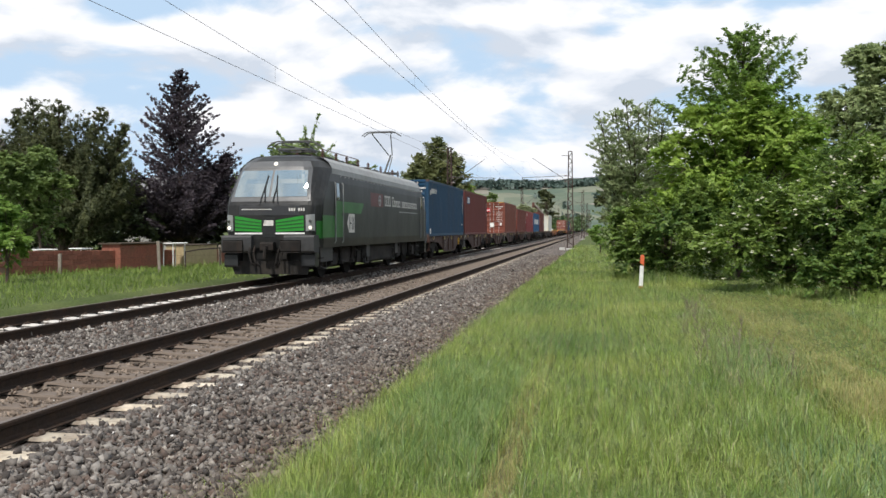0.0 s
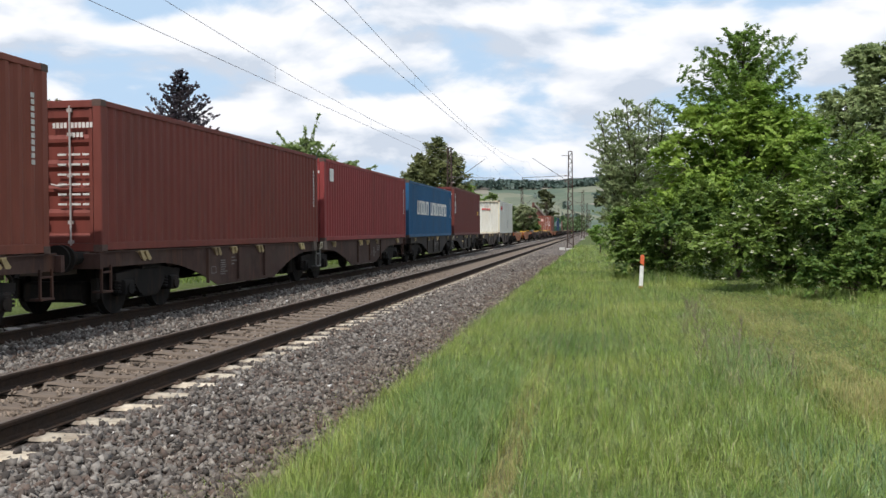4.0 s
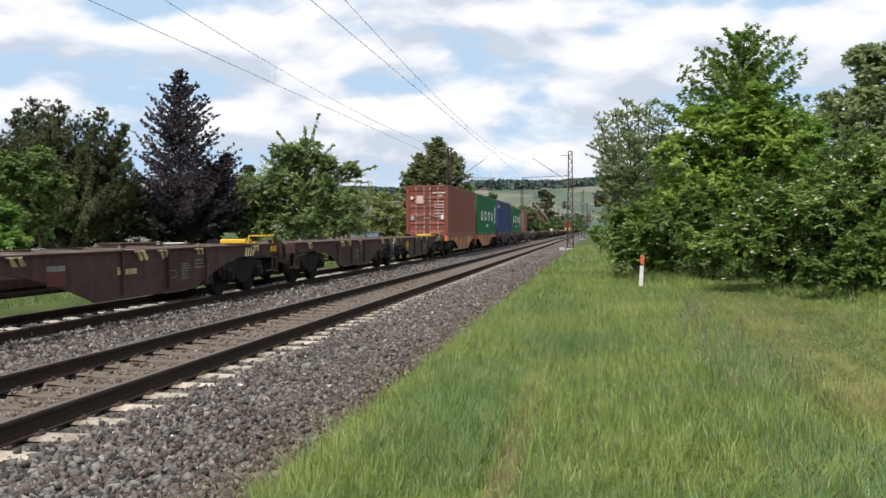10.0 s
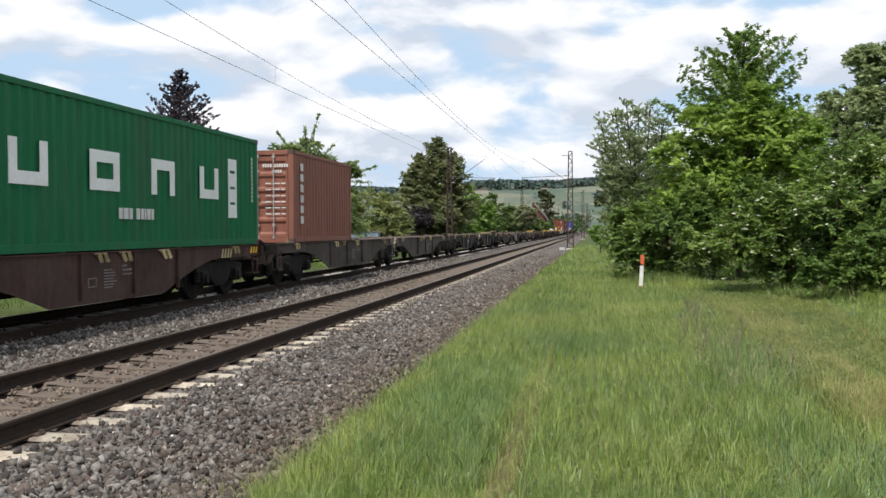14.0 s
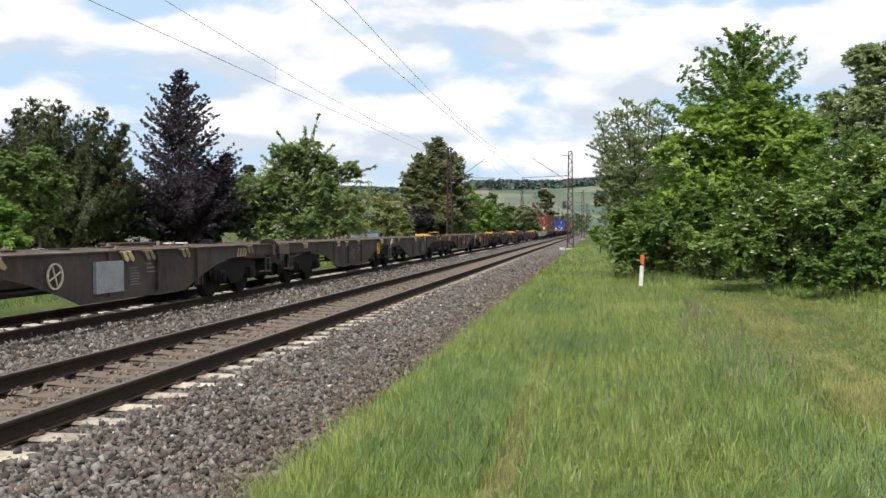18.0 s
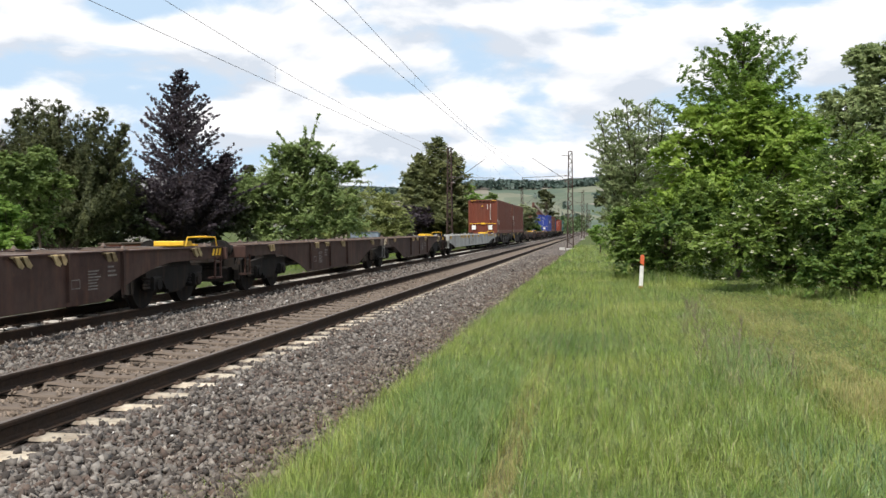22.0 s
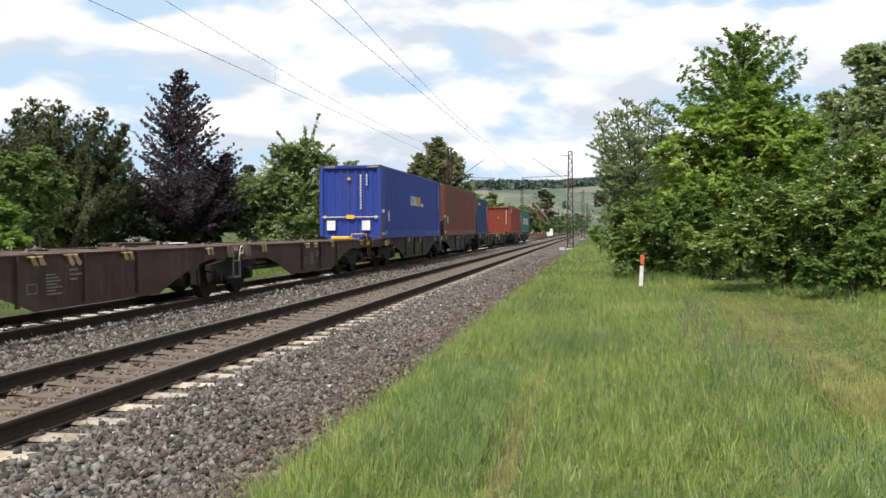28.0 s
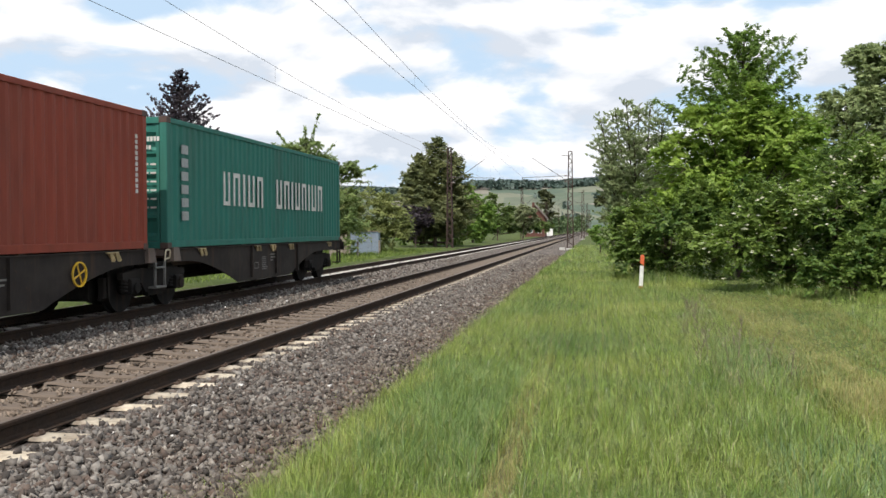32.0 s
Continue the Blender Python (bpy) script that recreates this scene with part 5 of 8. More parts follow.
        part("roof_clip", Mesh().box(loco_w(3.25)[0] + 0.002, y0, 3.20, loco_w(3.25)[0] + 0.02, y0 + 0.05, 3.235), MATS["dull_white"], b)
    # underframe
    for y in (4.7, LOCO_END - 4.7):
        bg = Mesh()
        for sg in (-1, 1):
            bg.prism([(y - 2.0, 0.55), (y - 2.0, 0.80), (y - 0.7, 0.92), (y + 0.7, 0.92), (y + 2.0, 0.80), (y + 2.0, 0.55), (y + 0.7, 0.42), (y - 0.7, 0.42)], 0, sg * 1.08 - 0.08, sg * 1.08 + 0.08)
            for k in (-1.5, 1.5):
                bg.box(sg * 1.10 - 0.12, y + k - 0.24, 0.38, sg * 1.10 + 0.16, y + k + 0.24, 0.80, 0.04)
        bo = part("bogie", bg, MATS["loco_gear"], L)
        for k in (-1.5, 1.5):
            for sg in (-1, 1):
                part("wheel", Mesh().disc(0, (0, 0), 0.625, -0.065, 0.065, 28).disc(0, (0, 0), 0.2, 0.06, 0.12, 14), MATS["gear"], bo, at=pose(sg * 0.76, y + k, 0.625))
        part("traction_motor", Mesh().box(-0.66, y - 2.1, 0.26, 0.66, y + 2.1, 0.96, 0.06), MATS["soot"], bo)
        for k in (-2.15, -0.75, 0.75, 2.15):
            part("damper", Mesh().rod((1.22, y + k, 0.98), (1.22, y + k * 0.93, 0.48), 0.05, 8).box(1.14, y + k * 0.93 - 0.10, 0.40, 1.30, y + k * 0.93 + 0.10, 0.50), MATS["loco_gear"], bo)
        for k in (-1.5, 1.5):
            part("axle_spring", Mesh().disc(2, (1.14, y + k - 0.34), 0.10, 0.60, 0.92, 10).disc(2, (1.14, y + k + 0.34), 0.10, 0.60, 0.92, 10), MATS["loco_gear"], bo)
        for sy in (-2.62, 2.62):
            lad = Mesh().box(1.20, y + sy - 0.22, 0.30, 1.26, y + sy - 0.17, 1.0).box(1.20, y + sy + 0.17, 0.30, 1.26, y + sy + 0.22, 1.0)
            for z in (0.32, 0.54, 0.76):
                lad.box(1.10, y + sy - 0.2, z, 1.30, y + sy + 0.2, z + 0.03)
            part("ladder", lad, MATS["loco_beam"], L, "dark steel ladder under the cab door")
    tr = Mesh().box(-1.25, 7.4, 0.32, 1.25, 11.6, 0.98, 0.08)
    part("transformer_tank", tr, MATS["loco_gear"], L)
    for y0, y1 in ((1.2, 2.6), (6.9, 7.35), (11.65, 12.1)):
        part("equipment_box", Mesh().box(-1.36, y0, 0.55, 1.36, y1, 1.0, 0.04), MATS["loco_beam"], L)
    # roof gear
    rf = Mesh().box(-0.55, 3.0, 3.80, 0.55, LOCO_END - 3.0, 3.92, 0.03)
    for y in (5.2, 6.6, 8.4, 10.4, 12.0):
        rf.box(-0.42, y, 3.90, 0.42, y + 0.8, 4.02, 0.03)
    part("roof_equipment", rf, MATS["loco_beam"], L)
    for y in (4.6, 6.2, 7.6, 9.2, 10.8, 13.0, 15.2, 16.4):
        for x in (-0.45, 0.45):
            ins = Mesh()
            for k in range(4):
                ins.disc(2, (x, y), 0.065, 3.92 + 0.07 * k, 3.955 + 0.07 * k, 8)
            ins.rod((x, y, 3.9), (x, y, 4.22), 0.03)
            part("insulator", ins, MATS["insulator"], L)
    part("roof_cable", Mesh().path([(0.45, 4.6, 4.22), (0.45, 9.2, 4.22)], 0.02), MATS["insulator"], L)
    folded_pantograph(L, 3.4, False)
    folded_pantograph(L, 15.95, True)


def folded_pantograph(L, y, up):
    """Single-arm collector: lower arm, elbow, upper arm and a two-strip head with horns."""
    base = Mesh().box(-0.5, y - 0.55, 4.06, 0.5, y - 0.48, 4.12).box(-0.5, y + 0.48, 4.06, 0.5, y + 0.55, 4.12)
    base.box(-0.5, y - 0.5, 4.06, -0.44, y + 0.5, 4.12).box(0.44, y - 0.5, 4.06, 0.5, y + 0.5, 4.12)
    p = part("pantograph", base, MATS["panto"], L, "raised single-arm pantograph" if up else "folded single-arm pantograph")
    knee = (0, y + 0.95, 5.0) if up else (0, y + 1.5, 4.22)
    head = (0, y - 0.88, 5.88) if up else (0, y - 0.3, 4.32)
    part("lower_arm", Mesh().rod((0, y - 0.3, 4.12), knee, 0.05, 8, 0.04).rod((0.12, y - 0.1, 4.12), (0.1, knee[1] - 0.1, knee[2] - 0.08), 0.02), MATS["panto"], p)
    ua = Mesh()
    for sg in (-1, 1):
        ua.rod((sg * 0.08, knee[1], knee[2]), (sg * 0.42, head[1], head[2] - 0.08), 0.024)
    part("upper_arm", ua, MATS["panto"], p)
    hd = Mesh()
    for dy in (-0.19, 0.19):
        q = [(-0.86, head[1] + dy, head[2] - 0.16), (-0.68, head[1] + dy, head[2] - 0.02), (-0.5, head[1] + dy, head[2] + 0.02), (0.5, head[1] + dy, head[2] + 0.02), (0.68, head[1] + dy, head[2] - 0.02), (0.86, head[1] + dy, head[2] - 0.16)]
        hd.path(q, 0.022)
    for sg in (-1, 1):
        hd.rod((sg * 0.42, head[1] - 0.19, head[2] - 0.03), (sg * 0.42, head[1] + 0.19, head[2] - 0.03), 0.018)
    part("collector_head", hd, MATS["panto"], p)


# ---- the make-up of the train ----
def build_train():
    M = MATS
    locomotive()
    white, yellow = M["white_paint"], M["yellow"]
    dark, rust, orange, grey, light = M["wagon_dark"], M["wagon_brown"], M["wagon_orange"], M["wagon_grey"], M["wagon_light"]
    ends = [19.0, 45.8, 71.8, 97.9, 124.3, 150.6, 177.0, 203.8, 230.2, 257.0, 283.6, 313.2, 339.6, 366.3, 392.8, 419.6, 445.7, 476.2, 502.3, 531.8, 558.3, 585.2, 615.2, 641.3, 667.7]
    look_ = [rust, rust, rust, dark, grey, orange, rust, rust, orange, rust, grey, dark, grey, grey, rust, rust, rust, light, dark, rust, rust, dark, dark, dark]
    name_ = {dark: "dark soot-brown", rust: "dark rust-brown", orange: "faded rusty orange", grey: "dark grey", light: "pale grey"}
    stops = {6: 0, 7: 1, 9: 0, 13: 1, 14: 1, 15: 1, 16: 1, 19: 1, 5: 1, 20: 1, 17: 1, 11: 1}
    for i, (a, b) in enumerate(zip(ends, ends[1:])):
        mat = look_[i]
        loaded = i in (0, 2, 3, 8, 9, 18, 21, 23)
        half = i in (1, 4, 10, 22)
        state = "loaded with containers" if loaded else "with one container on it" if half else "running empty"
        one = mat is light
        what = "long four-axle container wagon" if one else "six-axle articulated container wagon"
        wheel_off = {5: -1.92, 18: 2.46, 0: -2.7, 7: 2.9, 12: 3.1, 13: -2.15, 14: 2.68, 22: 2.05, 23: -2.9}.get(i)
        hw = [(b - a) / 2 + wheel_off] if wheel_off else []
        w = wagon(a, b - a, mat, "%s %s, %s" % (name_[mat], what, state), 40 + i, not one, hw if not one else [],
                  end_mat=M["coupler_orange"] if mat is orange else None, spigot=M["yellow"] if one else None, words={3: 17.3, 6: 18.0, 14: 18.42}.get(i), wheel_mat=M["cream"] if i == 12 else M["yellow"])
        if i == 6:
            part("emblem_panel", Mesh().box(1.172, 15.9, 0.64, 1.178, 16.4, 0.86), M["logo_red"], w, "faded red panel with a pale top edge")
            part("emblem_panel", Mesh().box(1.172, 15.9, 0.87, 1.178, 16.4, 0.96), M["stencil"], w, "pale worn stencil strip")
        if i == 5:
            for y, z, wd, hg in ((7.22, 0.54, 0.18, 0.24), (8.12, 0.51, 0.26, 0.27)):
                part("data_plate", Mesh().box(1.172, y, z, 1.180, y + wd, z + hg), M["loco_beam"], w, "dark grey data plate")
        if i == 14:
            for k in range(8):
                part("data_bar", Mesh().box(1.173, 17.1, 0.70 + 0.045 * k, 1.176, 17.1 + (0.62, 0.44, 0.55, 0.36)[k % 4], 0.72 + 0.045 * k), M["stencil"], w)
            part("worn_patch", Mesh().box(1.172, 9.60, 0.62, 1.176, 9.74, 0.74), M["spigot"], w, "small yellow mark")
            part("worn_patch", Mesh().box(1.172, 10.0, 0.78, 1.175, 10.6, 1.02), M["logo_red"], w, "faded red panel")
        if i == 12:
            part("data_plate", Mesh().box(1.172, 17.6, 0.44, 1.236, 18.5, 0.98, 0.004), M["plate"], w, "grey data plate on the side beam")
        if i in stops:
            yellow_stop(w, (b - a) - 1.25, M["spigot"] if i == 11 else yellow, i == 14)
    cream, num = M["cream"], M["dull_white"]
    tiny = (0.05,) * 4 + (-0.04,) + (0.05,) * 6 + (-0.04, 0.05)

    def codes(side=True, door=False):
        """Owner code and weights as rows of small bars."""
        out = []
        if side:
            def put(c, hx, h, length):
                for k in range(11):
                    part("code_bar", Mesh().box(hx - 0.01, length - 0.42, h - 0.55 - 0.10 * k, hx + 0.004, length - 0.35, h - 0.48 - 0.10 * k), num, c)
            out.append(put)
        if door:
            def put2(c, hx, h, length):
                rows = [(0.012, 0.32, h - 0.48, tiny, 0.09, 0.02), (0.012, 0.62, h - 0.64, (0.05,) * 4, 0.08, 0.02)]
                rows += [(0.02, 0.40, h - 0.95 - 0.17 * k, (0.16, 0.22, 0.12), 0.035, 0.04) for k in range(6)]
                for deep, x, z, widths, high, gap in rows:
                    for wd in widths:
                        if wd > 0:
                            part("code_bar", Mesh().box(x, deep - 0.004, z, x + wd, deep, z + high), num, c)
                        x += abs(wd) + gap
            out.append(put2)
        return out

    def hazard(c, hx, h, length):
        for sg in (-1, 1):
            m = Mesh()
            for k in range(4):
                x = sg * (hx - 0.22) - sg * 0.11 * k
                m.prism([(x, h - 0.10), (x + 0.05, h - 0.10), (x + 0.09, h - 0.03), (x + 0.04, h - 0.03)], 1, -0.006, 0.01)
            part("hazard_stripe", m, yellow, c, "yellow and black height warning stripes")

    def letter_column(x, top, count):
        def put(c, hx, h, length):
            for k in range(count):
                part("code_bar", Mesh().box(x, -0.012, top - 0.115 * k - 0.08, x + 0.06, 0.03, top - 0.115 * k), num, c)
        return put

    def hoop_shape(r, w, at, n=18):
        """A flat ring in one piece; at: turns an angle and radius and a depth (0 or 1) into a corner."""
        pts = [at(2 * math.pi * k / n, q, d) for q, d in ((r, 1), (r - w, 1), (r, 0), (r - w, 0)) for k in range(n)]
        faces = []
        for a_, b_ in ((0, 1), (0, 2), (1, 3)):
            faces += [(a_ * n + k, a_ * n + (k + 1) % n, b_ * n + (k + 1) % n, b_ * n + k) for k in range(n)]
        return Mesh().poly(pts, faces)

    def ring_row(c, hx, h, length):
        for k in range(4):
            x, y = -0.30 + 0.19 * k, 1.02 + 0.34 * k
            part("emblem_ring", hoop_shape(0.085, 0.036, lambda a_, q, d: (x + q * math.cos(a_), 0.080 - 0.050 * d, 2.14 + q * math.sin(a_))), M["mark_red"], c, "red ring shape")
            part("emblem_ring", hoop_shape(0.17, 0.07, lambda a_, q, d: (hx - 0.045 + 0.049 * d, y + q * math.cos(a_), 2.24 + q * math.sin(a_))), M["mark_red"], c, "red ring shape")

    stk = [end_block(-0.95, 2.1, -0.80, 2.25, white, "white sticker"), end_block(0.80, 0.95, 0.95, 1.2, white, "white sticker"), end_block(-0.95, 0.9, -0.75, 1.15, M["plate"], "data plate")]
    container("shipping_container", 19.7, 12.192, 2.896, M["c_blue"], "deep blue corrugated container with pale lettering shapes", True,
              [side_block(0.42, 2.12, 0.72, 2.36, M["dull_white"]), side_marks((0.24, 0.24, 0.24, -0.03, 0.08, -0.03, 0.08), 0.82, 2.22, 0.24, 0.09, num),
               side_block(0.30, 0.15, 0.55, 0.42, white), side_block(11.5, 0.62, 11.6, 0.72, white)] + codes(True, True))
    container("shipping_container", 32.4, 12.192, 2.896, M["c_maroon"], "maroon corrugated container with a round blue and white emblem", True,
              [side_block(1.27, 2.05, 2.45, 2.50, M["c_blue_bright"], "blue emblem panel"), side_marks((0.28, 0.28, 0.28), 1.38, 2.12, 0.32, 0.07, white, "", 0.009), end_block(0.4, 0.9, 0.8, 1.2, yellow)] + codes(True, True))
    container("shipping_container", 58.8, 12.192, 2.896, M["c_rust"], "rust-red corrugated container with galvanised door rods", True,
              [end_block(-0.50, 1.98, -0.13, 2.32, M["mark_red"], "red and white door sticker"), end_block(-0.46, 2.10, -0.17, 2.20, white, "", -0.016), end_block(-0.16, 0.58, 0.20, 0.95, white, "pale seal box"), end_triangle(-0.80, 1.38, 0.12, yellow),
               end_block(-0.88, 1.18, -0.66, 1.25, white), end_block(-0.90, 0.66, -0.70, 0.95, M["plate"], "data plate"), end_block(0.74, 0.72, 0.90, 0.98, white, "white sticker"), hazard] + stk[:1] + codes(True, True))
    container("shipping_container", 72.5, 12.192, 2.591, M["c_rust_dark"], "dull red-brown corrugated container", True, codes(True, True))
    container("shipping_container", 85.4, 12.192, 2.591, M["c_red"], "faded red corrugated container with a white emblem shape", True, [side_block(0.6, 1.9, 1.0, 2.3, white)] + codes(True, True))
    container("shipping_container", 98.35, 12.192, 2.591, M["c_blue_bright"], "bright blue corrugated container with large white lettering shapes", True,
              [side_marks((0.42, 0.42, 0.50, 0.50, 0.52, -0.35, 0.5, 0.5, 0.16, 0.46, 0.46, 0.48, 0.16, 0.54, 0.54), 2.0, 1.08, 0.66, 0.13, white, "large white lettering shapes")] + codes(True, False))
    container("shipping_container", 111.7, 12.192, 2.896, M["c_maroon"], "dark maroon corrugated container with upright white lettering shapes", True,
              [side_block(0.36, 2.15, 0.46, 2.50, white), side_block(0.30, 2.30, 0.54, 2.36, white), side_marks((0.27,), 0.29, 1.73, 0.32, 0.05, white), side_block(0.36, 2.0, 0.50, 2.05, white), side_marks((0.29,), 0.29, 1.33, 0.33, 0.05, white), side_block(10.70, 1.35, 11.12, 1.62, yellow, "yellow sticker"),
               end_block(0.4, 1.1, 0.8, 1.25, yellow)] + codes(True, True))
    container("reefer_container", 138.0, 12.192, 2.896, M["c_white"], "off-white container with red lettering shapes and a rusty corner", False,
              [ring_row,
               side_block(3.15, 1.95, 3.48, 2.74, white, "white patch"), side_block(-0.002, 0.14, 0.165, 2.60, M["pale_blue"], "pale blue repainted corner post"), end_marks(-0.55, 2.50, (0.05,) * 4 + (-0.05,) + (0.05,) * 6, 0.07, 0.035, M["plate"], "faded code bars"),
               end_marks(-0.16, 2.36, (0.05,) * 4, 0.06, 0.035, M["plate"]), side_block(6.9, 0.5, 6.96, 1.2, M["plate"], "rubbed streak")], post=M["c_cream"])
    container("shipping_container", 231.3, 12.192, 2.896, M["c_terracotta"], "reddish-brown corrugated container with galvanised door rods", True,
              [end_block(-0.60, 1.85, -0.22, 2.30, M["mark_pink"], "pink sheet on the door")] + stk + codes(True, True))

    def wide_letters(low, top, at):
        return [side_marks((0.95, -0.98, 0.95, -0.98, 0.95, -0.98, 0.95), 2.45, 1.04, 0.68, 0.10, white, "large white lettering shapes"), side_block(at, low, at + 0.09, top, white, "white vertical panel"),
                side_block(at + 0.40, low, at + 0.48, top, white), side_block(at + 0.09, low, at + 0.40, low + 0.30, white), side_block(at + 0.09, low + 0.36, at + 0.40, low + 0.66, white), side_block(at + 0.09, low + 0.72, at + 0.40, low + 1.02, white), side_block(at + 0.09, top - 0.26, at + 0.40, top, white),
                side_marks((0.12, 0.16, 0.12, -0.06, 0.13, 0.10, 0.05, 0.12, 0.10), 5.5, 0.56, 0.20, 0.04, num)]
    container("shipping_container", 244.2, 12.192, 2.896, M["c_green"], "strong green corrugated container with large white lettering shapes", True, wide_letters(0.85, 2.15, 11.15) + codes(True, True))
    container("shipping_container", 257.9, 12.192, 2.896, M["c_navy"], "navy blue corrugated container with yellow lettering shapes", True,
              [side_marks((0.26, 0.25, 0.25, 0.25, 0.26), 0.35, 2.20, 0.30, 0.05, M["mark_yellow"], "yellow lettering shapes"), end_block(0.75, 1.0, 1.0, 1.4, M["plate"])] + codes(False, True))
    container("shipping_container", 270.7, 12.192, 2.591, M["c_green"], "strong green corrugated container with large white lettering shapes", True, wide_letters(0.64, 1.99, 10.35) + codes(True, True))

    def upright(c, hx, h, length):
        for k in range(6):
            part("letter_shape", Mesh().box(hx - 0.01, 0.62, h - 0.55 - 0.30 * k, hx + 0.004, 0.88, h - 0.34 - 0.30 * k), M["dull_white"], c, "upright column of white lettering shapes")
    container("short_container", 285.6, 6.058, 2.591, M["c_salmon"], "short faded salmon-brown corrugated container", True, [upright] + codes(False, True))

    def arrow_line(tone):
        def put(c, hx, h, length):
            m = Mesh().box(-1.0, -0.008, 0.845, 1.0, 0.03, 0.885)
            for sg in (-1, 1):
                m.prism([(sg * 1.0, 0.80), (sg * 1.16, 0.865), (sg * 1.0, 0.93)][::sg], 1, -0.008, 0.03)
            part("height_line", m, tone, c, "height line with an arrowhead at each end")
        return put

    def corner_panel(c, hx, h, length):
        for z0, z1, tone, what in ((0.13, 0.25, yellow, "yellow foot of the warning strip"), (0.25, 1.03, M["loco_beam"], "dark warning strip"), (1.03, 1.17, white, "white sticker")):
            part("warning_strip", Mesh().box(hx - 0.02, 0.17, z0, hx - 0.010, 0.60, z1), tone, c, what)
        for k in range(9):
            part("code_bar", Mesh().box(hx - 0.02, length - 0.50, h - 0.45 - 0.125 * k, hx - 0.010, length - 0.45, h - 0.36 - 0.125 * k), num, c)
        for k in range(11):
            part("code_bar", Mesh().box(hx - 0.02, length - 4.2 + 0.24 * k, 0.215, hx - 0.012, length - 4.2 + 0.24 * k + 0.11, 0.275), M["stencil"], c)

    def pallet_wide(s, mat, label, side, tone, cols):
        container("long_container", s, 13.716, 2.896, mat, label, False,
                  [arrow_line(tone), end_block(-0.16, 0.79, 0.16, 0.94, yellow, "yellow plate", -0.010), end_block(-0.95, 0.34, -0.61, 0.72, white, "white square sticker"),
                   end_block(0.47, 0.34, 0.80, 0.72, white, "white square sticker"), letter_column(cols[0], 2.52, 12), letter_column(cols[1], 2.52, 4), end_triangle(-0.05, 2.32, 0.075, yellow), hazard,
                   side_block(1.22, 0.72, 1.46, 1.12, M["dull_white"], "data plate"), corner_panel] + side, wide=2.50)

    def scrawl(c, hx, h, length):
        for pts in (((0.30, 1.78), (0.42, 1.55), (0.36, 1.36), (0.24, 1.30)), ((0.56, 1.66), (0.30, 1.34)), ((0.80, 1.70), (1.00, 1.62), (0.84, 1.50), (0.92, 1.38), (1.12, 1.36))):
            part("scrawl", Mesh().path([(hx + 0.004, y, z) for y, z in pts], 0.022), M["dull_white"], c, "pale sprayed scrawl")
    red_line = "red-brown long container with a yellow height line"
    pallet_wide(503.0, M["c_red_brown"], red_line, [], yellow, (0.62, 0.37))
    pallet_wide(517.5, M["c_red_brown"], "red-brown long container with a pale scrawl on its side", [scrawl], yellow, (0.62, 0.37))
    pallet_wide(586.1, M["c_royal"], "royal blue long container with a pale height line", [side_marks((0.36, 0.38, 0.14, 0.34), 5.75, 1.46, 0.42, 0.07, M["dull_white"], "white lettering shapes"),
                side_marks((0.32, 0.32), 7.32, 1.46, 0.42, 0.06, M["mark_yellow"], "yellow number shapes"), side_marks((0.12,) * 4, 8.15, 1.44, 0.16, 0.05, M["dull_white"])], cream, (0.40, 0.64))
    pallet_wide(601.0, M["c_red_brown"], red_line, [], yellow, (0.62, 0.37))
    container("short_container", 615.6, 6.058, 2.591, M["c_navy"], "short navy blue corrugated container", True,
              [side_marks((0.2, 0.18, 0.18, 0.18, 0.2), 0.6, 2.1, 0.18, 0.04, M["mark_yellow"])] + codes(True, True))
    container("shipping_container", 641.7, 12.192, 2.591, M["c_brick"], "brick-red corrugated container with a yellow triangle on its end", False,
              [end_block(0.72, 0.9, 0.78, 2.3, M["dull_white"]), end_triangle(-0.02, 1.45, 0.09, yellow), side_block(0.5, 2.0, 0.95, 2.4, M["dull_white"], "emblem sticker")] + codes(True, False))

    def column(c, hx, h, length):
        for k in range(6):
            part("letter_shape", Mesh().box(hx - 0.01, 0.64, h - 0.68 - 0.27 * k, hx + 0.004, 0.94, h - 0.50 - 0.27 * k), M["plate"], c, "upright column of faded sign shapes")
    container("shipping_container", 654.7, 12.192, 2.591, M["c_teal"], "teal green corrugated container with white lettering shapes", True,
              [side_marks((0.36, 0.40, 0.12, 0.40, 0.38, -0.60, 0.40, 0.40, 0.12, 0.38, 0.38, 0.12, 0.42, 0.40), 2.75, 0.92, 0.76, 0.20, M["dull_white"], "large white lettering shapes"), column] + codes(False, True), rodmat=M["c_teal"])


def motions():
    """Everything that rolls keeps its place behind the first buffers."""
    for ob, s in TRAIN:
        x, _, z = ob.location
        walk(ob, [(2.0 * i, pose(x, FRONT + s - d, z)) for i, d in enumerate(WAY)])


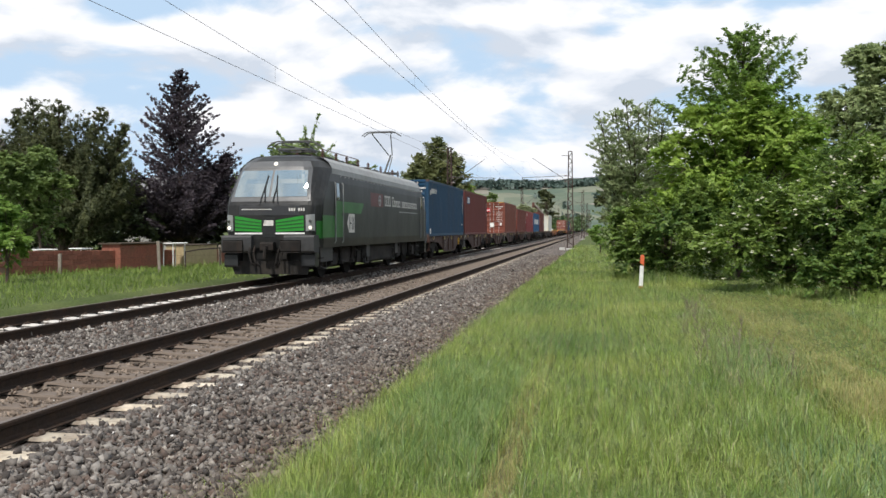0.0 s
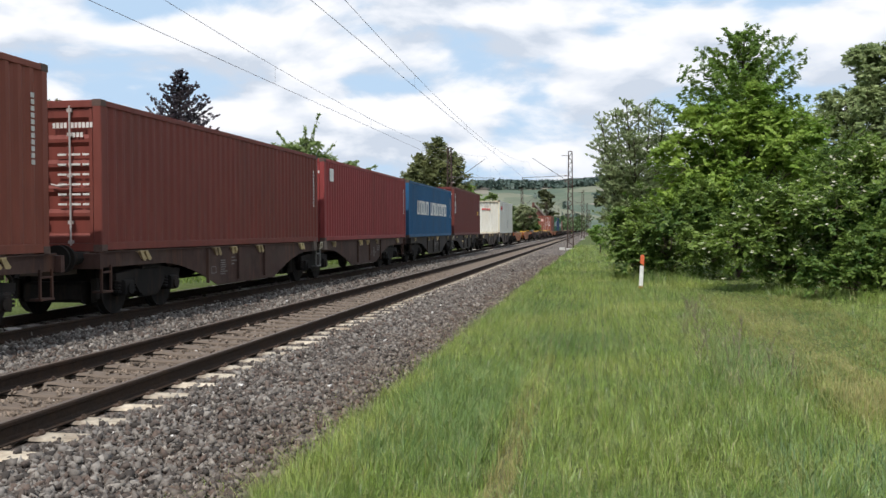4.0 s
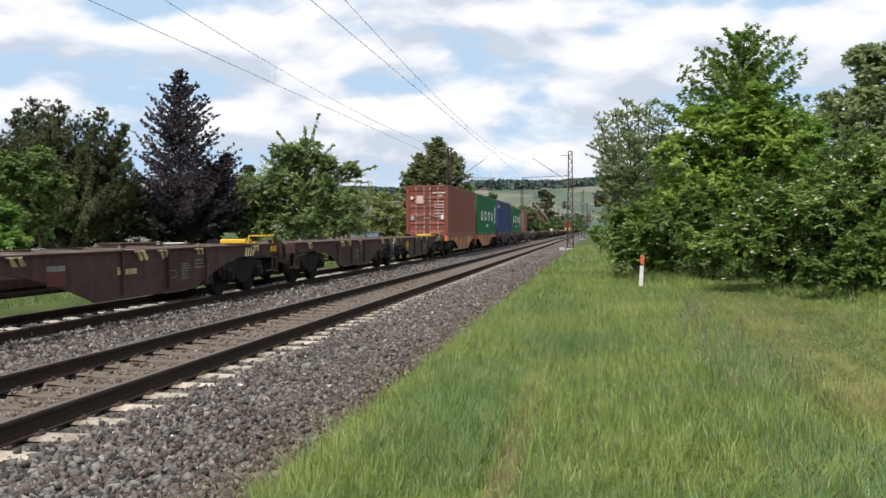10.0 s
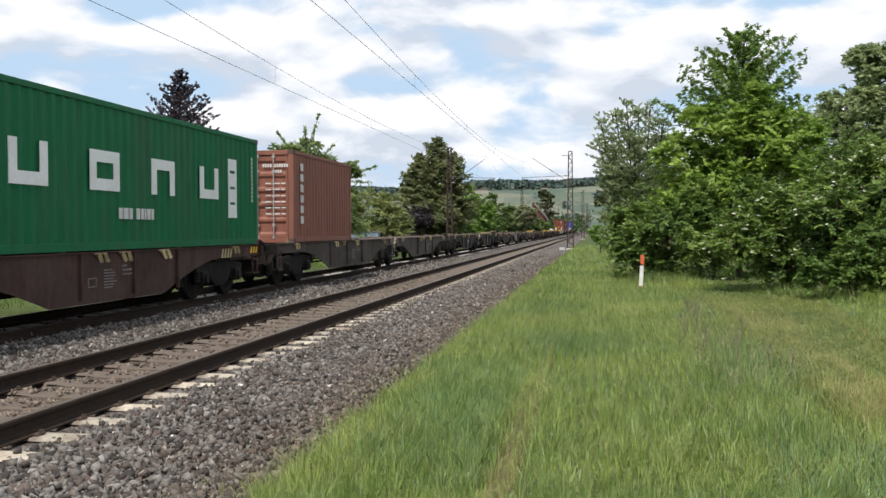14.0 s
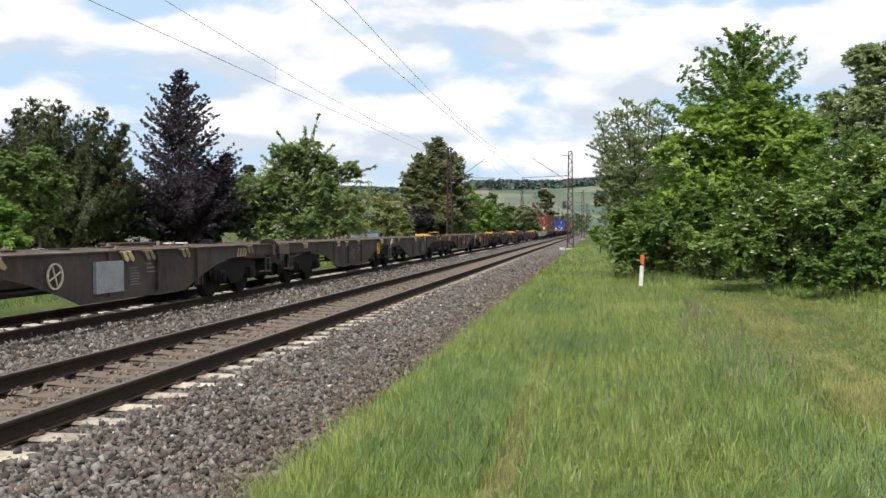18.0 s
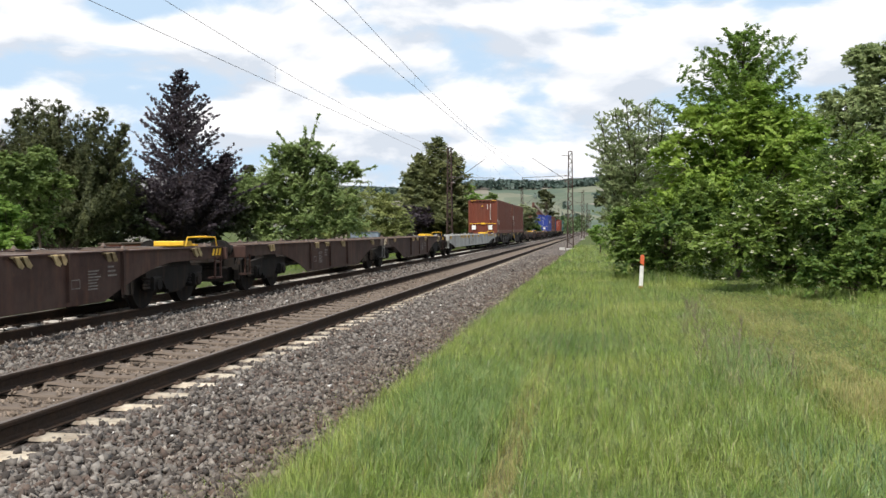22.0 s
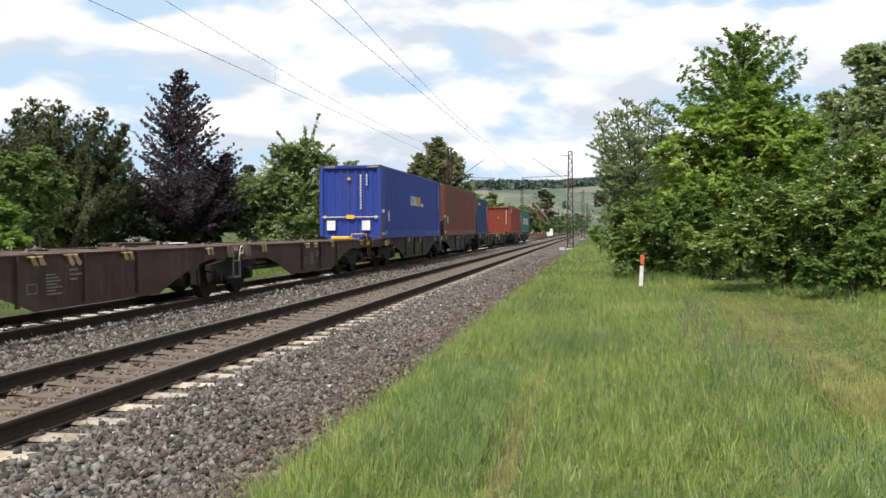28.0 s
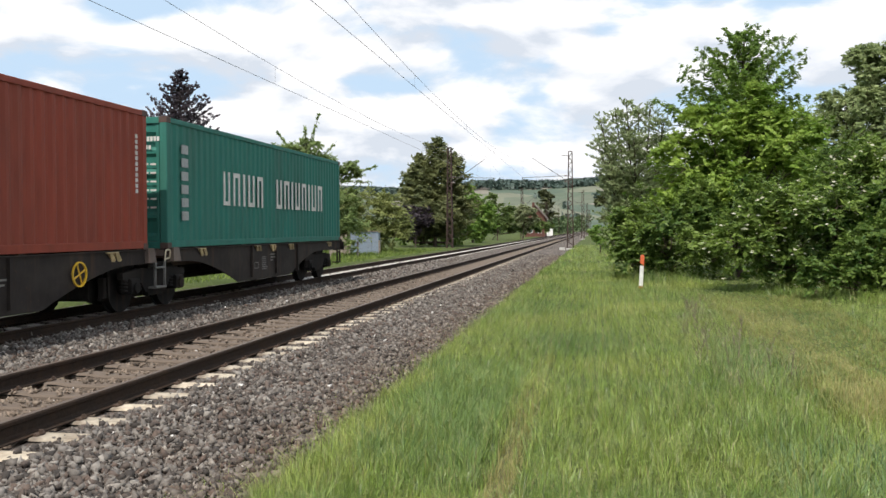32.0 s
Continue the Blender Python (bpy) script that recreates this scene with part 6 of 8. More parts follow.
# ---- plants ----
def leaf_cloud(rng, centres, radii, count, size, droop=0.0, flat=0.55, long=1.0):
    """Leaves scattered in clumps: folded diamonds, turned at random, fuller on the outside of each clump."""
    centres, radii = np.array(centres), np.array(radii)
    w = radii ** 1.3
    k = rng.choice(len(centres), count, p=w / w.sum())
    d = rng.normal(size=(count, 3))
    d /= np.linalg.norm(d, axis=1, keepdims=True)
    # most leaves on the upper outside of a clump, its underside thin
    d[:, 2] = np.where(rng.random(count) < 0.6, np.abs(d[:, 2]), d[:, 2])
    rad = rng.random(count) ** 0.33
    p = centres[k] + d * (radii[k] * rad)[:, None] * np.array([1, 1, flat])
    s = size * rng.lognormal(0, 0.25, count)
    # leaf axes: outward and drooping a little
    ax = d * 0.6 + rng.normal(size=(count, 3)) * 0.8 + np.array([0, 0, -droop])
    ax /= np.linalg.norm(ax, axis=1, keepdims=True)
    up = rng.normal(size=(count, 3)) * 0.7 + np.array([0, 0, 1.0])
    side = np.cross(ax, up)
    side /= np.linalg.norm(side, axis=1, keepdims=True) + 1e-9
    nrm = np.cross(side, ax)
    h = (s * 0.5 * long)[:, None]
    b = (s * 0.30)[:, None]
    v = np.stack([p - ax * h, p + side * b + nrm * b * 0.35, p + ax * h, p - side * b + nrm * b * 0.35], 1)
    f = np.arange(count * 4).reshape(-1, 4)
    return v.reshape(-1, 3), f


def leaf_quads(rng, p, ax, nrm, size, long=1.0):
    """Folded leaves at p, pointing along ax, facing nrm."""
    count = len(p)
    ax = ax / (np.linalg.norm(ax, axis=1, keepdims=True) + 1e-9)
    side = np.cross(ax, nrm)
    side /= np.linalg.norm(side, axis=1, keepdims=True) + 1e-9
    face = np.cross(side, ax)
    s = size * rng.lognormal(0, 0.22, count)
    h, b = (s * 0.5 * long)[:, None], (s * 0.30)[:, None]
    v = np.stack([p - ax * h, p + side * b + face * b * 0.3, p + ax * h, p - side * b + face * b * 0.3], 1)
    return v.reshape(-1, 3), np.arange(count * 4).reshape(-1, 4)


def shoots_of(rng, B, leaf, cover, droop=0.2, shoot=0.34, flat=0.92):
    """Twigs from inside every bough outwards, side shoots on each twig, leaves in two rows along each shoot."""
    P, A, N, wood = [], [], [], []
    for x, y, z, r in B:
        ls = min(0.75, max(0.22, shoot * r))
        per = max(5, int(ls / (0.42 * leaf)))
        kids = 7
        n = max(9, int(cover * math.pi * r * r / (kids * per * 0.42 * leaf * leaf)))
        d = rng.normal(size=(n, 3))
        d /= np.linalg.norm(d, axis=1, keepdims=True)
        d[:, 2] = np.where(rng.random(n) < 0.55, np.abs(d[:, 2]), d[:, 2])
        c = np.array([x, y, z])
        a = c + d * (r * 0.25 * rng.random(n))[:, None]
        reach = r * (0.66 + 0.52 * rng.random(n))
        b = c + d * reach[:, None] * np.array([1, 1, flat])
        wood.append((a, b))
        t = 0.35 + 0.65 * (np.arange(kids)[None, :] + rng.random((n, kids))) / kids
        root = a[:, None] + (b - a)[:, None] * t[..., None]
        go = d[:, None] * 0.8 + rng.normal(size=(n, kids, 3)) * np.array([0.75, 0.75, 0.55]) + np.array([0, 0, 0.16])
        go /= np.linalg.norm(go, axis=2, keepdims=True)
        u = (np.arange(per)[None, None, :] + rng.random((n, kids, per))) / per
        pt = root[:, :, None] + go[:, :, None] * (u * ls)[..., None]
        sd = np.cross(go, [0, 0, 1.0])
        sd /= np.linalg.norm(sd, axis=2, keepdims=True) + 1e-9
        turn = np.where(np.arange(per) % 2, 1.0, -1.0)[None, None, :, None]
        pt = pt + sd[:, :, None] * turn * leaf * 0.32
        pt[..., 2] -= droop * ls * u ** 2
        ax = go[:, :, None] * 0.7 + sd[:, :, None] * turn * 0.8 + np.array([0, 0, -droop]) + rng.normal(size=pt.shape) * 0.25
        up = d[:, None, None] * 0.95 + np.array([0, 0, 0.50]) + rng.normal(size=pt.shape) * 0.45
        P.append(pt.reshape(-1, 3)); A.append(ax.reshape(-1, 3)); N.append(up.reshape(-1, 3))
    return np.concatenate(P), np.concatenate(A), np.concatenate(N), wood


def tree(name, base, blobs, leaf, leaf_mat, label, cover=4.2, trunk=0.14, shoots=0, seed_=1, droop=0.2, long=1.25, twigs=(), flowers=0):
    """A trunk with limbs to every bough and a crown of leafy shoots. blobs: boughs as x, y, z, radius in metres."""
    rng = np.random.default_rng(seed_)
    t = thing(name, pose(*base), label, "tree")
    B = np.array(blobs) - np.array([*base, 0.0])
    extra = []
    for x, y, z, r in B[np.argsort(-B[:, 2])][:max(1, len(B) // 2)]:
        for _ in range(shoots):
            d = np.array([rng.normal() * 0.9, rng.normal() * 0.9, abs(rng.normal()) * 0.8 + 0.25])
            d /= np.linalg.norm(d)
            extra.append((*(np.array([x, y, z]) + d * r * 1.02), 0.32 * r))
    # small boughs break up the outline of the large ones
    lumps_ = []
    for x, y, z, r in B:
        for _ in range(int(2 + 3 * r)):
            d = rng.normal(size=3); d /= np.linalg.norm(d); d[2] = abs(d[2]) if rng.random() < 0.7 else d[2]
            lumps_.append((*(np.array([x, y, z]) + d * r * 0.82), r * (0.28 + 0.22 * rng.random())))
    p, ax, nrm, wood = shoots_of(rng, list(B) + lumps_ + extra, leaf, cover * 0.66, droop)
    v, f = leaf_quads(rng, p, ax, nrm, leaf, long)
    sticks = Mesh()
    for a, b in wood:
        for i in range(0, len(a), 3):
            sticks.rod(a[i], b[i], 0.012, 3, 0.004)
    part("twig_work", sticks, MATS["bark"], t)["kind"] = "stuff"
    if flowers:
        ends = np.concatenate([b + (b - a) * 0.16 for a, b in wood])
        ends = ends[ends[:, 1] < np.median(ends[:, 1])]
        q = ends[rng.choice(len(ends), flowers)] + rng.normal(size=(flowers, 3)) * 0.06
        fl = rng.normal(size=(flowers, 3)) * 0.4
        vb, fb = leaf_quads(rng, q, fl * np.array([1, 1, 0.2]) + 1e-3, np.array([0, -0.6, 0.8]) + fl, 0.12, 0.9)
        ob = part("blossom", fast_mesh("blossom", vb, fb, LEAVES["blossom"]), None, t, "flat clusters of small cream blossom")
        ob["kind"] = "stuff"
    for q in twigs:
        a, b = np.array(q[:3]) - np.array(base), np.array(q[3:]) - np.array(base)
        n = int(15 * np.linalg.norm(b - a))
        u = np.linspace(0.1, 1.03, n) + rng.normal(size=n) * 0.02
        bow = np.array([rng.normal() * 0.1, 0, rng.uniform(-0.03, 0.06) * np.linalg.norm(b - a)])
        pts = a + (b - a) * u[:, None] + bow * (4 * u * (1 - u))[:, None]
        v2, f2 = leaf_cloud(rng, pts, np.full(n, leaf * 0.95), int(n * 4.5), leaf * 1.05, 0.5, 1.0, 1.3)
        f = np.concatenate([f, f2 + len(v)]); v = np.concatenate([v, v2])
        part("twig", Mesh().path([tuple(a + (b - a) * w + bow * 4 * w * (1 - w)) for w in (0, 0.25, 0.5, 0.75, 1.0)], 0.018), MATS["bark"], t)
    v[:, 2] = np.maximum(v[:, 2], 0.03)
    part("crown", fast_mesh("crown", v, f, leaf_mat), None, t)
    top = float(B[:, 2].max())
    w = Mesh()
    stem = [(0, 0, -0.1)]
    cx, cy = float(B[:, 0].mean()), float(B[:, 1].mean())
    for k in range(1, 6):
        u = k / 5
        stem.append((cx * u + 0.05 * math.sin(3 * u), cy * u + 0.05 * math.cos(4 * u), top * 0.82 * u))
    for k, (a, b) in enumerate(zip(stem, stem[1:])):
        w.rod(a, b, trunk * (1 - 0.17 * k), 8, trunk * (1 - 0.17 * (k + 1)))
    part("trunk", w, MATS["bark"], t)
    for x, y, z, r in B:
        lm = Mesh()
        u = min(0.9, max(0.12, 0.55 * z / top))
        i = min(4, int(u * 5))
        a = Vector(stem[i]).lerp(Vector(stem[i + 1]), u * 5 - i)
        m_ = a.lerp(Vector((x, y, z)), 0.55) + Vector((0, 0, -0.08 * r))
        lm.rod(a, m_, trunk * 0.42, 6, trunk * 0.28).rod(m_, (x, y, z), trunk * 0.28, 6, trunk * 0.14)
        for _ in range(5):
            d = rng.normal(size=3); d /= np.linalg.norm(d)
            lm.rod((x, y, z), (x + d[0] * r * 0.9, y + d[1] * r * 0.9, max(0.05, z + d[2] * r * 0.9)), trunk * 0.14, 4, 0.01)
        part("limb", lm, MATS["bark"], t)
    return t


def blades(name, x0, x1, y0, y1, count, high, wide, mat, label, power=1.5, clear=None, seed_=5, patch=1.0):
    """Grass: bent blades in tufts, thinner in number further off."""
    rng = np.random.default_rng(seed_)
    t = rng.random(count)
    y = y0 + (y1 - y0) * t ** power
    u = rng.random(count)
    lo = np.array(x0(y)) if callable(x0) else np.full(count, x0)
    hi = np.array(x1(y)) if callable(x1) else np.full(count, x1)
    x = lo + (hi - lo) * u
    # tufts: pull towards jittered cell centres
    cell = 0.13
    gx, gy = np.floor(x / cell), np.floor(y / cell)
    hsh = np.modf(np.abs(np.sin(gx * 12.9898 + gy * 78.233) * 43758.5453))[0]
    hs2 = np.modf(np.abs(np.sin(gx * 39.346 + gy * 11.135) * 24634.6345))[0]
    if clear is not None:
        keep = (np.abs(x - (clear[0] + clear[1] * y)) > clear[2] * (0.5 + rng.random(count))) | (rng.random(count) < 0.08 + 0.4 * np.clip((y - 6.5) / 2.5, 0, 1)) | (y > clear[3])
        x, y, gx, gy = x[keep], y[keep], np.floor(x[keep] / 0.13), np.floor(y[keep] / 0.13)
        hsh, hs2 = hsh[keep], hs2[keep]
        count = len(x)
    x = x * 0.58 + 0.42 * (gx + 0.2 + 0.6 * hsh) * cell + rng.normal(size=count) * 0.012
    y = y * 0.58 + 0.42 * (gy + 0.2 + 0.6 * hs2) * cell + rng.normal(size=count) * 0.012
    big = 0.5 + 0.5 * np.sin(x * 0.9 + 1.3 * np.sin(y * 0.45)) * np.cos(y * 0.62 + 0.8 * np.sin(x * 0.7))
    # a worn strip of short growth runs out into the meadow
    worn = np.exp(-((x - 3.25 - 0.06 * (y - 14)) / 1.1) ** 2) * np.clip((y - 8.0) / 3.0, 0, 1)
    hgt = high * (1 - 0.62 * worn) * (0.72 + 0.38 * hsh ** 2 + 0.40 * big * patch) * np.minimum(rng.lognormal(0, 0.30, count), 1.45)
    z = np.array([ground_height(a, b) for a, b in zip(x, y)]) - 0.01
    far = np.clip(y / 12.0, 1.0, 3.4)
    wd = wide * far * rng.lognormal(0, 0.25, count)
    bend = hgt * np.abs(rng.normal(0.48, 0.60, count))
    # each tuft leans its own way, with the drift of the wind over it
    la = 6.28 * hs2 + 0.9 * np.sin(0.8 * x + 0.5 * y) + rng.normal(0, 1.25, count)
    lx, ly = np.cos(la) * bend, np.sin(la) * bend
    an = la + 1.57 + rng.normal(0, 0.5, count)
    fx, fy = np.cos(an), np.sin(an)
    b0 = np.stack([x - fx * wd, y - fy * wd, z], -1)
    b1 = np.stack([x + fx * wd, y + fy * wd, z], -1)
    m0 = np.stack([x - fx * wd * 0.75 + lx * 0.35, y - fy * wd * 0.75 + ly * 0.35, z + hgt * 0.6], -1)
    m1 = np.stack([x + fx * wd * 0.75 + lx * 0.35, y + fy * wd * 0.75 + ly * 0.35, z + hgt * 0.6], -1)
    tp = np.stack([x + lx, y + ly, z + hgt * (1 - 0.18 * np.minimum(bend / hgt, 1.5))], -1)
    v = np.stack([b0, b1, m1, m0, tp], 1).reshape(-1, 3)
    # far off a blade is one plain sliver
    near = y < 12.5
    v = v.reshape(-1, 5, 3)
    va, vb = v[near].reshape(-1, 3), v[~near][:, [0, 1, 4]].reshape(-1, 3)
    k = 5 * np.arange(int(near.sum()))[:, None]
    f = np.stack([k + np.array([0, 1, 2]), k + np.array([0, 2, 3]), k + np.array([3, 2, 4])], 1).reshape(-1, 3)
    f = np.concatenate([f, np.arange(len(vb)).reshape(-1, 3) + len(va)])
    v = np.concatenate([va, vb])
    tagged(new(name, fast_mesh(name, v, f, mat)), label, "grass", kind="stuff")


def dry_weeds(name, count, mat, label, seed_):
    """Dead branching weeds: thin upright stems with side twigs and small crumpled heads."""
    rng = np.random.default_rng(seed_)
    y = 10.0 + 8.5 * rng.random(count) ** 1.3
    x = 1.15 + 0.02 * (y - 10) + rng.random(count) * (0.95 - 0.02 * (y - 10))
    vs, fs = [], []
    for a, b in zip(x, y):
        z, h = ground_height(a, b), rng.uniform(0.22, 0.46)
        lean = rng.normal(0, 0.06, 2)
        top = np.array((a + lean[0], b + lean[1], z + h))
        twigs = [(np.array((a, b, z)), top, 0.0035)]
        for k in range(int(rng.integers(4, 9))):
            q = rng.uniform(0.45, 0.95)
            p = np.array((a, b, z)) * (1 - q) + top * q
            an, ln = rng.uniform(0, 6.28), rng.uniform(0.05, 0.16)
            twigs.append((p, p + np.array((math.cos(an) * ln * 0.7, math.sin(an) * ln * 0.7, ln)), 0.002))
        for p, q, r in twigs:
            for d in ((r, 0, 0), (0, r, 0)):
                d, n = np.array(d), len(vs)
                vs.extend([p - d, p + d, q + d * 0.6, q - d * 0.6]); fs.extend([(n, n + 1, n + 2), (n, n + 2, n + 3)])
            for k in range(4):
                c = q + rng.normal(0, 0.016, 3) - (q - p) * rng.random() * 0.3
                n = len(vs)
                vs.extend([c + rng.normal(0, 0.007, 3) for _ in range(3)]); fs.append((n, n + 1, n + 2))
    tagged(new(name, fast_mesh(name, np.array(vs), np.array(fs), mat)), label, "weeds", kind="stuff")


def grass_material():
    """Blades in drifts of yellow-green, fresh green and blue-green, each blade a little lighter or darker."""
    m = bpy.data.materials.new("meadow_blades")
    m.use_nodes = True
    n, l = m.node_tree.nodes, m.node_tree.links
    b, out = n["Principled BSDF"], n["Material Output"]
    tc = n.new("ShaderNodeTexCoord")
    a = n.new("ShaderNodeTexNoise"); a.inputs["Scale"].default_value, a.inputs["Detail"].default_value, a.inputs["Distortion"].default_value = 0.42, 4.0, 0.6
    l.new(tc.outputs["Object"], a.inputs["Vector"])
    geo = n.new("ShaderNodeNewGeometry")
    j = n.new("ShaderNodeMath"); j.operation = "MULTIPLY_ADD"; j.inputs[1].default_value, j.inputs[2].default_value = 0.22, -0.11
    l.new(geo.outputs["Random Per Island"], j.inputs[0])
    s = n.new("ShaderNodeMath"); s.operation = "ADD"
    l.new(a.outputs["Fac"], s.inputs[0]); l.new(j.outputs[0], s.inputs[1])
    r = n.new("ShaderNodeValToRGB")
    e = r.color_ramp.elements
    e[0].position, e[0].color = 0.30, (0.122, 0.200, 0.056, 1)
    e[1].position, e[1].color = 0.76, (0.356, 0.380, 0.112, 1)
    e.new(0.44).color = (0.184, 0.268, 0.058, 1)
    e.new(0.58).color = (0.246, 0.315, 0.067, 1)
    l.new(s.outputs[0], r.inputs[0])
    w = n.new("ShaderNodeMath"); w.operation = "MULTIPLY"; w.inputs[1].default_value = 7.13
    l.new(geo.outputs["Random Per Island"], w.inputs[0])
    fr = n.new("ShaderNodeMath"); fr.operation = "FRACT"
    l.new(w.outputs[0], fr.inputs[0])
    mr = n.new("ShaderNodeMapRange"); mr.inputs[3].default_value, mr.inputs[4].default_value = 0.26, 1.80
    l.new(fr.outputs[0], mr.inputs[0])
    mu = n.new("ShaderNodeMix"); mu.data_type, mu.blend_type = "RGBA", "MULTIPLY"; mu.inputs[0].default_value = 1.0
    l.new(r.outputs[0], mu.inputs[6]); l.new(mr.outputs[0], mu.inputs[7])
    # one blade in twenty has dried to straw
    w2 = n.new("ShaderNodeMath"); w2.operation = "MULTIPLY"; w2.inputs[1].default_value = 13.7
    l.new(geo.outputs["Random Per Island"], w2.inputs[0])
    f2 = n.new("ShaderNodeMath"); f2.operation = "FRACT"; l.new(w2.outputs[0], f2.inputs[0])
    st = n.new("ShaderNodeMapRange"); st.inputs[1].default_value, st.inputs[2].default_value = 0.935, 0.97
    l.new(f2.outputs[0], st.inputs[0])
    dry = n.new("ShaderNodeMix"); dry.data_type = "RGBA"; dry.inputs[7].default_value = (0.52, 0.46, 0.24, 1)
    l.new(st.outputs[0], dry.inputs[0]); l.new(mu.outputs[2], dry.inputs[6])
    mu = dry
    l.new(mu.outputs[2], b.inputs["Base Color"])
    b.inputs["Roughness"].default_value, b.inputs["Specular IOR Level"].default_value = 0.36, 0.6
    tr = n.new("ShaderNodeBsdfTranslucent")
    l.new(mu.outputs[2], tr.inputs[0])
    ms = n.new("ShaderNodeMixShader"); ms.inputs[0].default_value = 0.34
    l.new(b.outputs[0], ms.inputs[1]); l.new(tr.outputs[0], ms.inputs[2]); l.new(ms.outputs[0], out.inputs[0])
    return m


def sprayed_tree(name, base, leaders, leaf, leaf_mat, label, rise=0.5, whorls=26, arms=7, per_arm=46, power=0.8, droop=0.1, long=1.8, trunk=0.2, seed_=1, wide=0.16, start=0.02, ragged=0.25, lift=0.25, hang=0.0, side=0.7, least=8):
    """A conifer or ascending tree: leaders with whorls of arms, leaves in sprays along every arm and its side twigs.
    leaders: foot x, y, z, tip x, y, z, reach at the foot. hang: how far the twigs droop below their arm."""
    rng = np.random.default_rng(seed_)
    t = thing(name, pose(*base), label, "tree")
    P, A, N = [], [], []
    wood, branches = [], Mesh()
    for fx, fy, fz, tx, ty, tz, reach in leaders:
        foot = np.array([fx, fy, fz]) - np.array(base)
        tip = np.array([tx, ty, tz]) - np.array(base)
        wood.append((tuple(foot), tuple(tip), reach))
        for k in range(whorls):
            u = start + (1 - start) * (k + rng.random()) / whorls
            c = foot + (tip - foot) * u
            r0 = reach * (1 - u) ** power + 0.10
            for a in range(arms):
                an = 2 * math.pi * (a + rng.random()) / arms
                r = r0 * (1 - ragged + 1.5 * ragged * rng.random())
                el = rise * (0.4 + 1.1 * rng.random()) + lift * u
                d = np.array([math.cos(an) * math.cos(el), math.sin(an) * math.cos(el), math.sin(el)])
                sd = np.cross(d, [0, 0, 1.0])
                sd /= np.linalg.norm(sd)
                n = max(least, int(per_arm * r / reach))
                # side twigs leave the arm in pairs, shorter towards its end
                m = max(3, int(r / 0.20))
                q0 = (0.15 + 0.85 * (np.arange(m) + rng.random(m)) / m)
                k_ = rng.integers(0, m, n)
                w = rng.random(n) ** 0.8
                sgn = np.where(k_ % 2, 1.0, -1.0)
                reach_ = wide * (1.25 - q0[k_]) * (r + 0.5) * 1.7
                q = q0[k_] + w * reach_ * 0.5 / max(r, 0.2)
                pt = c + d * (q * r)[:, None] + sd * (sgn * w * reach_ * 0.9)[:, None] + rng.normal(size=(n, 3)) * leaf * 0.30
                pt[:, 2] += -droop * r * q ** 2 - hang * w * rng.random(n) * (0.3 + 0.25 * r)
                ax = d * 0.7 + sd * (sgn * side)[:, None] + np.array([0, 0, -hang * 1.6]) + rng.normal(size=(n, 3)) * 0.32
                P.append(pt); A.append(ax); N.append(d * 0.85 + np.array([0, 0, 0.5]) + rng.normal(size=(n, 3)) * 0.5)
                if r > 0.5 and a % 2 == 0:
                    mid_ = c + d * r * 0.5 + np.array([0, 0, -droop * r * 0.25])
                    branches.rod(c, mid_, 0.020, 3, 0.014).rod(mid_, c + d * r * 0.95 + np.array([0, 0, -droop * r * 0.9]), 0.014, 3, 0.004)
    P, A, N = np.concatenate(P), np.concatenate(A), np.concatenate(N)
    v, f = leaf_quads(rng, P, A, N, leaf, long)
    v[:, 2] = np.maximum(v[:, 2], 0.05)
    part("crown", fast_mesh("crown", v, f, leaf_mat), None, t)
    part("branch_work", branches, MATS["bark"], t)["kind"] = "stuff"
    stem = Mesh()
    for f, tp, r in wood[:1]:
        stem.rod((f[0], f[1], -0.1), tp, trunk, 8, 0.02)
    part("trunk", stem, MATS["bark"], t)
    for f, tp, r in wood[1:]:
        part("limb", Mesh().rod((0, 0, 0.5), f, trunk * 0.6, 6, trunk * 0.5).rod(f, tp, trunk * 0.5, 6, 0.02), MATS["bark"], t)
    return t


